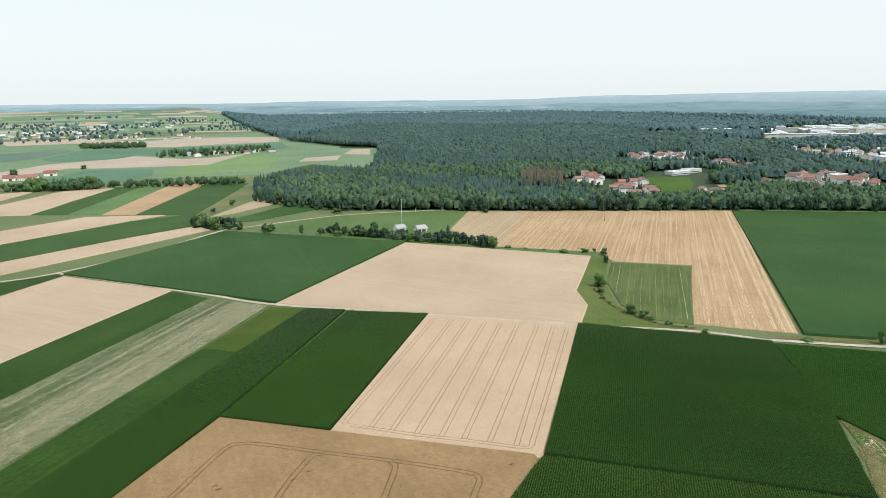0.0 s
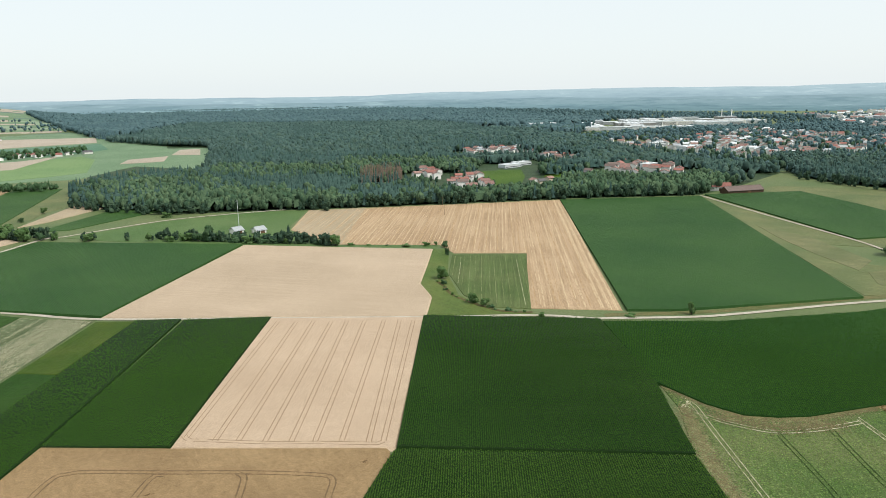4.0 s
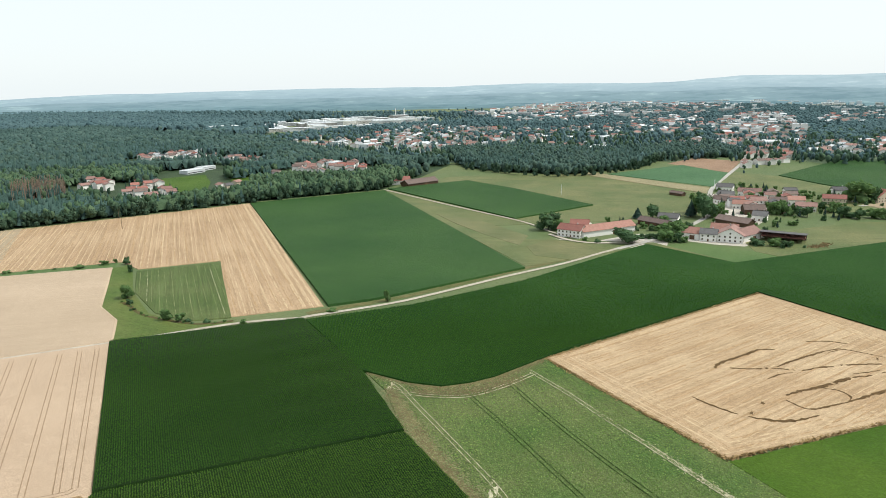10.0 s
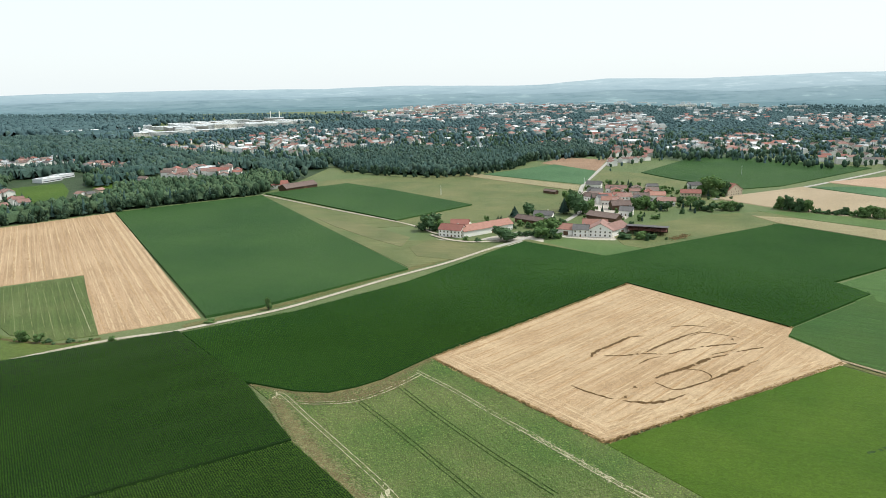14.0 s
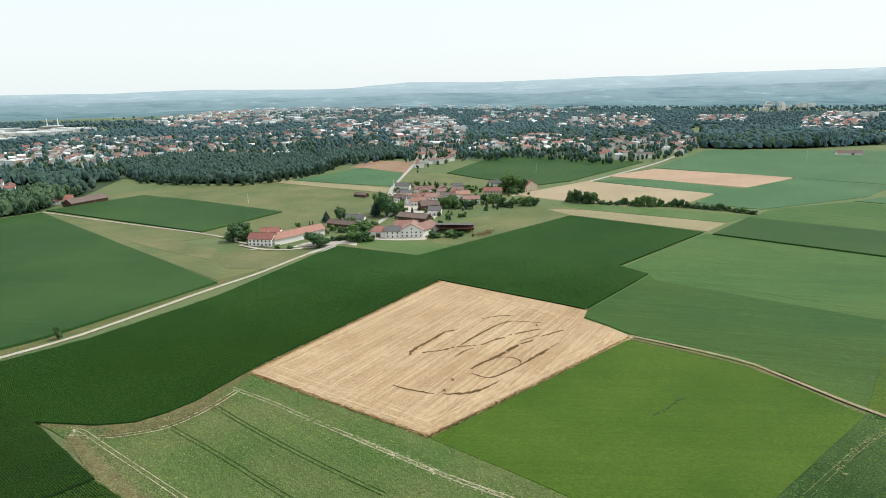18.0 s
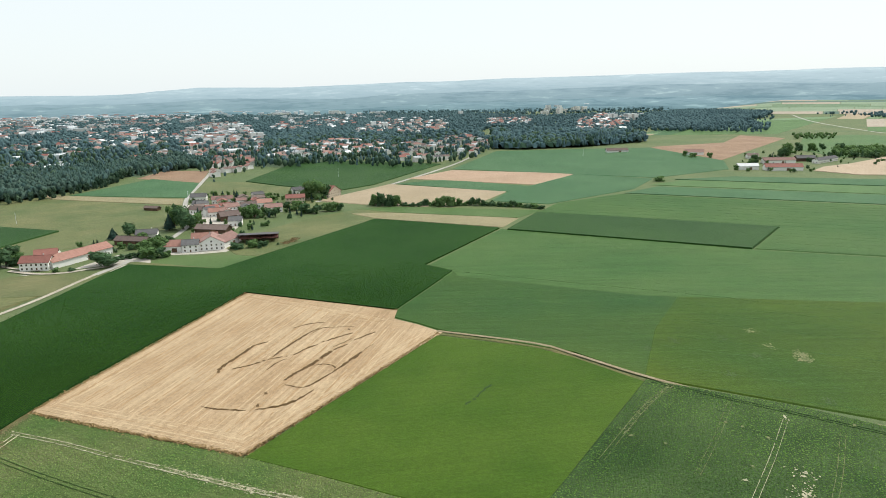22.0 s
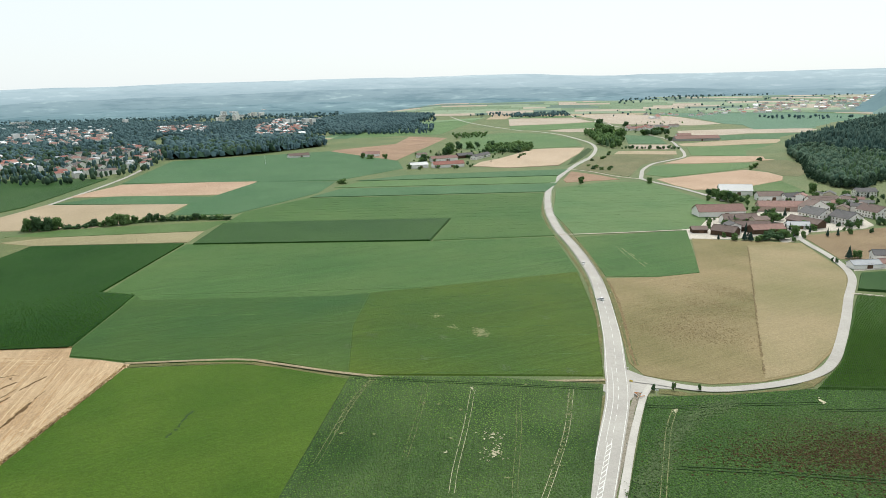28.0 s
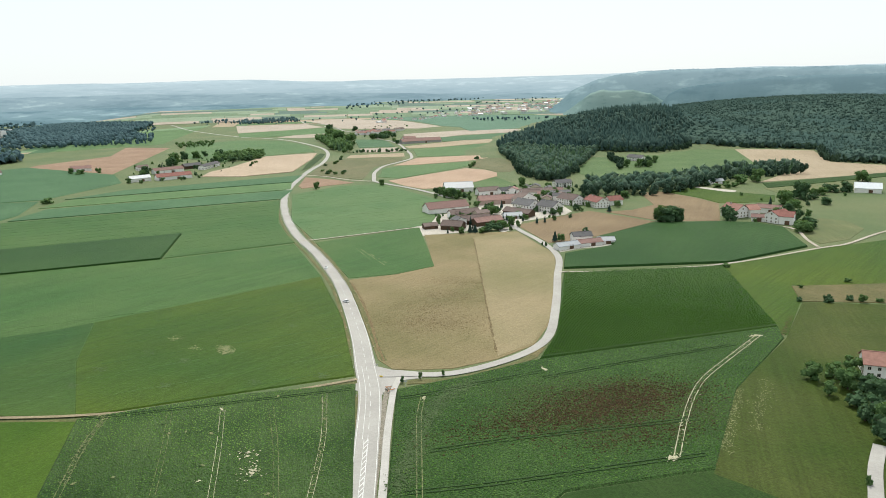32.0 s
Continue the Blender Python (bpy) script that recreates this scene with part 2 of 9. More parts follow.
M["asphalt"] = crop("asphalt", (0.35, 0.335, 0.31), (0.41, 0.395, 0.365), 0.05, contrast=0.12, grain=0.06)
M["track_dirt"] = crop("track_dirt", (0.3, 0.25, 0.15), (0.38, 0.32, 0.21), 0.15, contrast=0.35)
M["path_grey"] = crop("path_grey", (0.42, 0.405, 0.37), (0.48, 0.46, 0.43), 0.08, contrast=0.12, grain=0.08)
M["gravel"] = crop("gravel", (0.45, 0.4, 0.32), (0.55, 0.5, 0.42), 0.08, contrast=0.25)
M["yard"] = crop("yard", (0.504, 0.468, 0.408), (0.624, 0.576, 0.504), 0.06, contrast=0.25)
M["wood_floor"] = crop("wood_floor", (0.045, 0.078, 0.04), (0.065, 0.1, 0.05), 0.05, contrast=0.4)
M["garden_ground"] = crop("garden_ground", (0.085, 0.135, 0.085), (0.135, 0.185, 0.11), 0.02, contrast=0.35)
M["verge"] = crop("verge", (0.21, 0.18, 0.085), (0.13, 0.15, 0.055), 0.08, contrast=0.4)


def foliage(name, c, c2, spread=0.5, thin=0.0, broad=0.0):
    k = Nodes(name, 1.0, 0.03)
    g = k.t.nodes.new("ShaderNodeNewGeometry")
    col = k.mix(g.outputs["Random Per Island"], c, c2)
    col = k.mix(k.ramp(k.noise(0.6, 3), 0.35, 0.7), col, k.mix(1.0, col, (spread, spread, spread), "MULTIPLY"))
    if broad:
        col = k.mix(k.math("MULTIPLY", k.ramp(k.noise(0.014, 4, 0.6), 0.42, 0.62), broad), col, k.mix(1.0, col, (0.45, 0.5, 0.55), "MULTIPLY"))
    k.bump(k.noise(1.2, 4, 0.7), 0.8, 0.5)
    if thin:
        back, both = k.t.nodes.new("ShaderNodeBsdfTranslucent"), k.t.nodes.new("ShaderNodeMixShader")
        k.put(back.inputs["Color"], k.mix(1.0, col, (1.3, 1.25, 0.7), "MULTIPLY"))
        both.inputs[0].default_value = thin
        k.t.links.new(k.b.outputs[0], both.inputs[1])
        k.t.links.new(back.outputs[0], both.inputs[2])
        k.t.links.new(both.outputs[0], k.t.nodes["Material Output"].inputs["Surface"])
    return k.done(col)


M["leaf"] = foliage("leaf", (0.085, 0.160, 0.059), (0.160, 0.254, 0.105), 0.6, 0.3)
# Slope broadleaf green, lightened and blued with some painted haze.
M["leaf_soft"] = foliage("leaf_soft", (0.078, 0.142, 0.106), (0.136, 0.2, 0.142), 0.6, 0.3)
M["leaf_dark"] = foliage("leaf_dark", (0.060, 0.118, 0.056), (0.101, 0.169, 0.089), 0.6, 0.25)
M["wood_mixed"] = foliage("wood_mixed", (0.04, 0.08, 0.054), (0.082, 0.128, 0.078), 0.62, broad=0.4)
M["wood_conifer"] = foliage("wood_conifer", (0.034, 0.07, 0.056), (0.058, 0.098, 0.074), 0.62, broad=0.3)
# Conifer and ridge greens, blued to stand in for haze.
M["wood_conifer_haze"] = foliage("wood_conifer_haze", (0.04, 0.08, 0.072), (0.068, 0.115, 0.096), 0.62, broad=0.3)
M["wood_ridge"] = foliage("wood_ridge", (0.048, 0.09, 0.076), (0.084, 0.13, 0.102), 0.62, broad=0.35)
M["leaf_wood"] = foliage("leaf_wood", (0.056, 0.106, 0.062), (0.108, 0.162, 0.088), 0.62, broad=0.5)
# Far woods: aerial haze painted into the leaf colour, paler and bluer.
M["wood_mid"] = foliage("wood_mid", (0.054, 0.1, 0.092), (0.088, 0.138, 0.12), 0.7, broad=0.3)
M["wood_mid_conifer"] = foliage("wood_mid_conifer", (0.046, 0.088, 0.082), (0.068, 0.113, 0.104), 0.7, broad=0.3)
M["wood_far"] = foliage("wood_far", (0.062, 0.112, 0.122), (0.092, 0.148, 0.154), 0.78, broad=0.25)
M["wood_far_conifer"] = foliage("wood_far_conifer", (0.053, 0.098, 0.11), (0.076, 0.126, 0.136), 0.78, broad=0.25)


# ---- plan helpers ----
def height(x, y):
    """The lie of the land: flat, with a wooded spur and a ridge in the south-west, rising to far hills."""
    h = 0.0
    for cx, cy, r, top in HILLS:
        d = math.hypot(x - cx, y - cy) / r
        if d < 1:
            h = max(h, top * (1 - d * d) ** 2)
    r = math.hypot(x, y)
    if r > 2500:
        deg = math.degrees(math.atan2(x, y))
        for d0, d1, r0, slope, run in RISES:
            h = max(h, slope * max(0.0, min(r - r0, run)) * max(0.0, min(1.0, (deg - d0) / 5, (d1 - deg) / 5)))
    return h


def mesh_object(name, verts, faces, material, parent=None):
    me = bpy.data.meshes.new(name)
    me.from_pydata(verts, [], faces)
    me.materials.append(material)
    ob = new(name, me)
    ob.parent = parent
    return ob


def part(name, bm, material, parent, label=""):
    me = bpy.data.meshes.new(name)
    bm.to_mesh(me)
    bm.free()
    me.materials.append(material)
    ob = new(name, me)
    ob.parent = parent
    return tagged(ob, label)


def field(name, kind, tall, corners, label):
    """A field: one slab of crop or turf with its own height."""
    bm = bmesh.new()
    cx, cy = sum(x for x, _ in corners) / len(corners), sum(y for _, y in corners) / len(corners)
    low = []
    for x, y in corners:
        k = 1 + (0.55 if tall > 0.85 else 2.6) * tall / max(1.0, math.hypot(x - cx, y - cy))
        low.append(bm.verts.new((cx + (x - cx) * k, cy + (y - cy) * k, -0.3)))
    top = [bm.verts.new((x, y, tall)) for x, y in corners]
    n = len(corners)
    for i in range(n):
        bm.faces.new((low[i], low[(i + 1) % n], top[(i + 1) % n], top[i]))
    bm.faces.new(top)
    bmesh.ops.recalc_face_normals(bm, faces=bm.faces)
    bmesh.ops.triangulate(bm, faces=bm.faces[:])
    return tagged(part(name, bm, M[kind], None), label, "field", kind="structure")


def smooth_line(points, step=6.0):
    """Points along a soft curve through the given plan points."""
    p = [Vector((*q, 0)) for q in points]
    p = [2 * p[0] - p[1]] + p + [2 * p[-1] - p[-2]]
    out = []
    for a, b, c, d in zip(p, p[1:], p[2:], p[3:]):
        n = max(1, int((c - b).length / step))
        for i in range(n):
            t = i / n
            out.append(0.5 * (2 * b + (c - a) * t + (2 * a - 5 * b + 4 * c - d) * t * t + (3 * b - a - 3 * c + d) * t ** 3))
    return out + [p[-2]]


LAYER = [0]
LEAFY = ("soy_field", "beet_field_3", "meadow_2")


def top_of(ob):
    """The height of the upper side of a field or road."""
    return max(v.co.z for v in ob.data.vertices)


def ribbon(name, points, width, z, kind, label="", category="", parent=None, off=0.0, step=6.0, structure=True, ragged=0.0, gaps=0.0, seed=1):
    """A strip along a soft curve: a road, a track, a painted line. width may be one number or one for each plan point."""
    rng = random.Random(seed)
    LAYER[0] += 1
    z = (top_of(parent) + (0.17 if parent.name in LEAFY else 0.015) if parent else z) + 0.0012 * (LAYER[0] % 60)
    line = smooth_line(points, step)
    if isinstance(width, (int, float)):
        width = [width] * len(points)
    marks = [min(range(len(line)), key=lambda i: (line[i].x - p[0]) ** 2 + (line[i].y - p[1]) ** 2) for p in points]
    wide = np.interp(range(len(line)), marks, width)
    verts, faces, hole = [], [], False
    for i, q in enumerate(line):
        d = (line[min(i + 1, len(line) - 1)] - line[max(i - 1, 0)]).normalized()
        s = Vector((d.y, -d.x, 0))
        lo, hi = (wide[i] / 2 * (1 + rng.uniform(-ragged, ragged)) for _ in range(2))
        for k, zz in ((off - lo - min(0.15, 0.2 * lo), -0.08), (off - lo, 0), (off + hi, 0), (off + hi + min(0.15, 0.2 * hi), -0.08)):
            v = q + s * k
            verts.append((v.x, v.y, z + zz + height(v.x, v.y)))
        if i and gaps:
            hole = rng.random() < gaps
        if i and not hole:
            for j in range(3):
                a = 4 * i + j
                faces.append((a - 4, a - 3, a + 1, a))
    ob = mesh_object(name, verts, faces, M[kind], parent)
    return tagged(ob, label, category, kind="structure" if structure and parent is None else "")


def wheel_tracks(parent, points, z, kind, wide=0.3, gauge=1.8, ragged=0.3, gaps=0.0, seed=1):
    """A pair of wheel tracks through a crop."""
    for k in (-0.5, 0.5):
        ribbon("wheel_track", points, wide, z, kind, parent=parent, off=k * gauge, step=1.4, ragged=ragged, gaps=gaps * 0.5, seed=seed + int(k * 2))


def swaths(parent, along, gap, kinds, wide, seed=1, gaps=0.15, ragged=0.6, inset=1.5, name="straw_swath"):
    """Rows of cut straw or leaves, parallel lines across a whole field, clipped to its outline."""
    rng = random.Random(seed)
    top = top_of(parent)
    poly = [(v.co.x, v.co.y) for v in parent.data.vertices if v.co.z > top - 0.01]
    d, n = Vector((math.cos(along), math.sin(along))), Vector((-math.sin(along), math.cos(along)))
    offs = [n.dot(Vector(p)) for p in poly]
    o = min(offs) + gap * 0.5
    while o < max(offs):
        w = o + rng.uniform(-0.25, 0.25) * gap
        cuts = []
        for p, q in zip(poly, poly[1:] + poly[:1]):
            a, b = n.dot(Vector(p)) - w, n.dot(Vector(q)) - w
            if (a > 0) != (b > 0):
                c = Vector(p).lerp(Vector(q), a / (a - b))
                cuts.append(d.dot(c))
        cuts.sort()
        for u0, u1 in zip(cuts[::2], cuts[1::2]):
            u0, u1 = u0 + inset, u1 - inset
            if u1 - u0 > 8:
                k = rng.choice(kinds)
                pts = [tuple(d * u + n * (w + rng.uniform(-0.2, 0.2))) for u in (u0, (2 * u0 + u1) / 3, (u0 + 2 * u1) / 3, u1)]
                ribbon(name, pts, rng.uniform(*wide), 0, k, parent=parent, ragged=ragged, gaps=gaps, step=3.0, seed=rng.randrange(9999))
        o += gap


def clumps(name, parent, places, kind, size, label, lift=0.1):
    """Many small tufts lying on a crop, as one object."""
    vs, fs = [], []
    top = top_of(parent)
    outline = [(v.co.x, v.co.y) for v in parent.data.vertices if v.co.z > top - 0.01]
    for x, y, rng in places:
        if not inside(outline, x, y):
            continue
        s, a, o = rng.uniform(*size), rng.random() * 6.28, len(vs)
        for k in range(4):
            b = a + k * 1.571 + rng.uniform(-0.4, 0.4)
            r = s * rng.uniform(0.5, 1.1)
            vs.append((x + r * math.cos(b), y + r * math.sin(b), top + 0.02 + lift * rng.random()))
        vs.append((x, y, top + 0.05 + lift * rng.uniform(0.8, 2.0)))
        fs += [(o, o + 1, o + 4), (o + 1, o + 2, o + 4), (o + 2, o + 3, o + 4), (o + 3, o, o + 4)]
    ob = mesh_object(name, vs, fs, M[kind], parent)
    return tagged(ob, label, kind="stuff")


def spread(x, y, sx, sy, turn, n, seed):
    """Loose places that thin out from a middle."""
    rng = random.Random(seed)
    c, s = math.cos(turn), math.sin(turn)
    for _ in range(n):
        u, v = rng.gauss(0, sx), rng.gauss(0, sy)
        yield x + c * u - s * v, y + s * u + c * v, rng


def patch(parent, x, y, l, w, z, kind, turn=0.0, seed=1, name="bare_patch"):
    """A ragged spot of another colour in a crop, with a few crumbs round it."""
    rng = random.Random(seed)
    LAYER[0] += 1
    z = top_of(parent) + (0.19 if parent.name in LEAFY else 0.04) + 0.0012 * (LAYER[0] % 60)
    verts, faces = [], []
    for cx, cy, k in [(0, 0, 1.0)] + [(rng.uniform(-0.8, 0.8), rng.uniform(-0.9, 0.9), rng.uniform(0.12, 0.3)) for _ in range(7)]:
        o, n = len(verts), 11
        verts.append((cx * l, cy * w, z))
        for i in range(n):
            a, r = 2 * math.pi * i / n, 0.5 * k * rng.uniform(0.5, 1.25)
            verts.append((cx * l + l * r * math.cos(a), cy * w + w * r * math.sin(a), z - 0.02))
        faces += [(o, o + 1 + i, o + 1 + (i + 1) % n) for i in range(n)]
    c, s = math.cos(turn), math.sin(turn)
    verts = [(x + c * p - s * q, y + s * p + c * q, r) for p, q, r in verts]
    return mesh_object(name, verts, faces, M[kind], parent)


def crumbs(parent, points, n, spread, kind, size=(0.3, 0.9), seed=1, name="straw_bits"):
    """Loose bits strewn along a line: straw, bare soil, trampled plants."""
    rng = random.Random(seed)
    line = smooth_line(points, 1.0)
    z = top_of(parent) + (0.26 if parent.name in LEAFY else 0.1)
    verts, faces = [], []
    for _ in range(n):
        q, d = rng.choice(line), rng.uniform(0, 6.28)
        x, y, r, o = q.x + rng.gauss(0, spread), q.y + rng.gauss(0, spread), rng.uniform(*size) / 2, len(verts)
        verts += [(x + r * rng.uniform(0.5, 1.3) * math.cos(d + i * 1.257), y + r * rng.uniform(0.5, 1.3) * math.sin(d + i * 1.257), z + 0.0007 * rng.random()) for i in range(5)]
        faces.append(tuple(range(o, o + 5)))
    tagged(mesh_object(name, verts, faces, M[kind], parent), kind="stuff")


RISES = [(100, 143, 3000, 0.042, 1000), (-48, -14, 2500, 0.03, 1700)]
HILLS = [(1010, -1330, 345, 52), (960, -1010, 190, 16), (930, -2060, 900, 63)]


# ---- ground ----
def ground_sheet():
    rings = [0, 60, 150, 300, 450, 600, 750, 900, 1050, 1200, 1350, 1500, 1700, 1900, 2100, 2300, 2600, 3000, 3500, 4000, 4600, 4950]
    n = 180
    verts, faces = [(0, 0, -0.05)], []
    for r in rings[1:]:
        for j in range(n):
            a = 2 * math.pi * j / n
            x, y = r * math.sin(a), r * math.cos(a)
            verts.append((x, y, height(x, y) - 0.05))
    for j in range(n):
        faces.append((0, 1 + (j + 1) % n, 1 + j))
    for i in range(len(rings) - 2):
        for j in range(n):
            a, b = 1 + i * n + j, 1 + i * n + (j + 1) % n
            faces.append((a, b, b + n, a + n))
    ob = mesh_object("ground", verts, faces, M["ground"])
    tagged(ob, "wide farmland floor of grass and verges", "ground", kind="structure")


ground_sheet()

# ---- fields ----
field("maize_field_1", "maize", 1.304, [(-264, 468), (-197, 618), (-34, 562), (-100, 395), (-144, 415)], "field of dense dark green maize")
field("wheat_field_1", "wheat", 0.808, [(-99, 394), (-32, 560), (108, 505), (80, 415), (81, 385), (71, 352), (-10, 372)], "field of ripe pale tan wheat")
field("wheat_field_2", "wheat_tram", 0.812, [(-10, 368), (69, 348), (32, 215), (-42, 234)], "field of ripe tan wheat with double wheel tracks")
field("maize_field_2", "maize_near", 1.016, [(-55, 377), (-10, 370), (-43, 234), (-86, 245)], "field of tall dark green maize in rows")
field("maize_field_3", "maize_near", 1.020, [(-80, 383), (-57, 379), (-87, 246), (-102, 192), (-109, 166), (-137, 176), (-132, 193)], "field of tall dark green maize in rows")
field("beet_strip", "beet", 0.524, [(-100, 314), (-132, 193), (-137, 176), (-152, 189), (-147, 208), (-134, 260), (-118, 320)], "field of low dark green sugar beet")
field("bright_strip", "meadow_olive", 0.428, [(-101, 387), (-81, 383), (-100, 315), (-118, 321)], "short strip of olive green young crop")
field("flower_field", "flower", 0.532, [(-143, 405), (-103, 389), (-134, 261), (-148, 210), (-155, 181), (-189, 226), (-181, 262)], "field strip of white and cream flowering plants")
field("beet_field_1", "beet", 0.536, [(-172, 422), (-143, 406), (-181, 262), (-189, 226), (-217, 264), (-206, 303)], "field of low dark green sugar beet")
field("wheat_field_3", "wheat", 0.840, [(-261, 462), (-174, 424), (-206, 303), (-217, 264), (-290, 363), (-275, 414)], "field of ripe pale tan wheat")
field("beet_field_2", "beet", 0.544, [(-295, 446), (-268, 469), (-262, 464), (-274, 413), (-297, 373), (-329, 416)], "field of low dark green sugar beet")
field("barley_field", "barley", 0.848, [(-86, 245), (-42, 233), (29, 215), (24, 190), (16, 159), (-110, 164), (-102, 192)], "field of brown ripe barley with bent wheel tracks")
field("maize_field_4", "maize_near", 1.052, [(70, 351), (158, 321), (145, 241), (128, 186), (33, 215)], "field of tall dark green maize in rows")
field("maize_field_5", "maize_near", 1.056, [(32, 213), (127, 184), (119, 142), (112, 116), (16, 183), (28, 206)], "field of tall dark green maize in rows")
field("maize_field_6", "maize_deep", 1.060, [(158, 317), (214, 301), (295, 295), (397, 304), (434, 305), (431, 233), (624, 176), (592, 56), (458, 95), (444, 73), (358, 91), (379, 190), (230, 201), (212, 200.5), (184, 199.4), (172, 201.6), (161, 206.3), (153, 218), (145, 241)], "field of tall dark green maize in rows")
field("wheat_field_4", "stubble_b", 0.414, [(381, 188), (357, 89), (343, 88), (335, 72.5), (325.5, 58.5), (197, 104), (216, 200)], "half-harvested golden grain field with flattened dark patches")
field("meadow_1", "meadow_bright", 0.318, [(321, 60), (311, 12), (301, -6), (278, -35), (187, 1), (169, 9), (181, 43), (188.6, 71), (196.4, 102)], "bright yellowish green grass meadow")
field("soy_field", "soy", 0.772, [(279, -36), (262, -89), (239, -134), (168, -92), (141, -76), (167, 9), (195, -3)], "field of greyish green soy with bare spots")
field("meadow_2", "meadow_strip", 0.276, [(146, 240), (154, 220), (162, 208), (171, 201), (192, 199), (215, 201), (197, 105), (188, 70), (180, 42), (116, 103), (118, 143), (128, 186), (142, 218)], "green meadow strip with pale wheel tracks")
field("stubble_field", "stubble", 0.280, [(25, 713), (180, 704), (292, 700), (177, 333), (129, 350), (173, 475), (121, 490), (118, 519), (42, 543), (5, 614)], "harvested orange-tan stubble field with straw rows")
field("stubble_west", "wheat_dull", 0.285, [(26, 712), (83, 712), (48, 565), (43, 545), (7, 614)], "duller greyish tan stubble of an earlier cut")
field("green_plot", "plot", 0.334, [(119, 485), (171, 472), (130, 348), (110, 358), (101, 384), (104, 433)], "green plot with pale straw lines")
field("grass_wedge", "meadow_yellow", 0.208, [(108, 505), (121, 504), (103, 433), (98, 385), (109, 354), (130, 339), (71, 350), (81, 385), (80, 415)], "green mown grass meadow")
field("maize_field_7", "maize", 1.300, [(290, 695), (444, 672), (318, 317), (265, 320), (205, 324), (179, 331)], "field of dense dark green maize")
field("maize_field_8", "maize", 1.304, [(455, 681), (569, 671), (562, 580), (540, 445), (434, 446)], "field of dense dark green maize")
field("pasture_1", "pasture", 0.158, [(442, 671), (576, 722), (742, 609), (737, 512), (735, 434), (660, 389), (557, 354), (465, 394), (398, 440), (381, 381), (445, 307), (434, 235), (436, 309), (402, 307), (323, 321)], "dry yellowish green grazed pasture")
field("farm_meadow", "meadow_green", 0.132, [(-182, 636), (-112, 692), (-30, 720), (24, 716), (4, 630), (29, 555), (118, 521), (110, 506), (-34, 562), (-145, 612)], "green mown grass meadow")
field("strip_wheat_1", "wheat", 0.816, [(-331, 505), (-282, 581), (-234, 645), (-215, 627), (-265, 543), (-309, 469), (-341, 432), (-362, 461)], "field of ripe pale tan wheat")
field("strip_beet_1", "beet_far", 0.520, [(-372, 570), (-309, 676), (-262, 715), (-237, 650), (-283, 583), (-332, 506), (-362, 461), (-403, 517)], "field of low dark green sugar beet")
field("strip_wheat_2", "wheat", 0.824, [(-409, 630), (-367, 702), (-289, 710), (-311, 679), (-374, 574), (-406, 521), (-454, 586)], "field of ripe pale tan wheat")
field("strip_wheat_3", "wheat", 0.828, [(-508, 789), (-498, 905), (-445, 934), (-443, 814), (-434, 723), (-464, 719), (-547, 711), (-588, 767)], "field of ripe pale tan wheat")
field("strip_wheat_4", "wheat", 0.832, [(-644, 843), (-567, 885), (-537, 908), (-533, 829), (-607, 792)], "field of ripe pale tan wheat")
field("strip_beet_2", "beet_far", 0.536, [(-434, 723), (-436, 813), (-440, 939), (-413, 948), (-394, 721)], "field of low dark green sugar beet")
field("strip_oat_1", "oat", 0.640, [(-394, 721), (-412, 948), (-380, 963), (-357, 718)], "field of light green oats")
field("strip_barley", "stubble", 0.344, [(-357, 718), (-379, 963), (-334, 977), (-321, 716)], "harvested orange-tan stubble field with straw rows")
field("strip_beet_3", "beet_far", 0.548, [(-320, 716), (-330, 977), (-273, 972), (-258, 711)], "field of low dark green sugar beet")
field("dry_meadow", "pasture", 0.202, [(-257, 715), (-270, 959), (-257, 940), (-223, 823), (-239, 777), (-238, 700)], "dry yellowish green grazed pasture")
field("strip_wheat_5", "wheat_dull", 0.556, [(-237, 697), (-220, 814), (-176, 811), (-219, 719)], "field of dull greyish tan grain")
field("strip_beet_4", "beet_far", 0.560, [(-213, 670), (-170, 780), (-122, 757), (-186, 671)], "field of low dark green sugar beet")
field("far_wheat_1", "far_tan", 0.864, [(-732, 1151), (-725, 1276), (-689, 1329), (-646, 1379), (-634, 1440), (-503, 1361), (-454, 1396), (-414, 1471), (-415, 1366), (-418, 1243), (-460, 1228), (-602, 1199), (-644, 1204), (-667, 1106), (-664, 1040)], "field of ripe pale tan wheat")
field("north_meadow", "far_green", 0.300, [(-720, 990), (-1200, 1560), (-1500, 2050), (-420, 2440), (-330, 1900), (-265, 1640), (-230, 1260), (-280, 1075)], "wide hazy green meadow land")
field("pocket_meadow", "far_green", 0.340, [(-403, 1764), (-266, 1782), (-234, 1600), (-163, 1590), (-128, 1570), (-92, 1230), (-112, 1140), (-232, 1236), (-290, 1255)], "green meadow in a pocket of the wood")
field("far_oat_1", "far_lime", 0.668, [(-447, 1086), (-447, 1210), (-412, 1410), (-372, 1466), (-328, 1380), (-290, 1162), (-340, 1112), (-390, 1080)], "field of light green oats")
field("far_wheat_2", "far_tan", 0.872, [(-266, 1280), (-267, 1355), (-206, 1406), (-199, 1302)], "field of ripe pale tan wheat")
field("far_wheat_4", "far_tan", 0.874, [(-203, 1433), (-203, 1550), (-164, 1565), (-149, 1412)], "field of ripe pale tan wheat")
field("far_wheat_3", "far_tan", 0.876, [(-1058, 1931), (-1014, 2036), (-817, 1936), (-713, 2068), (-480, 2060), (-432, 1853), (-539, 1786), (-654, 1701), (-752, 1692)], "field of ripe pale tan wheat")
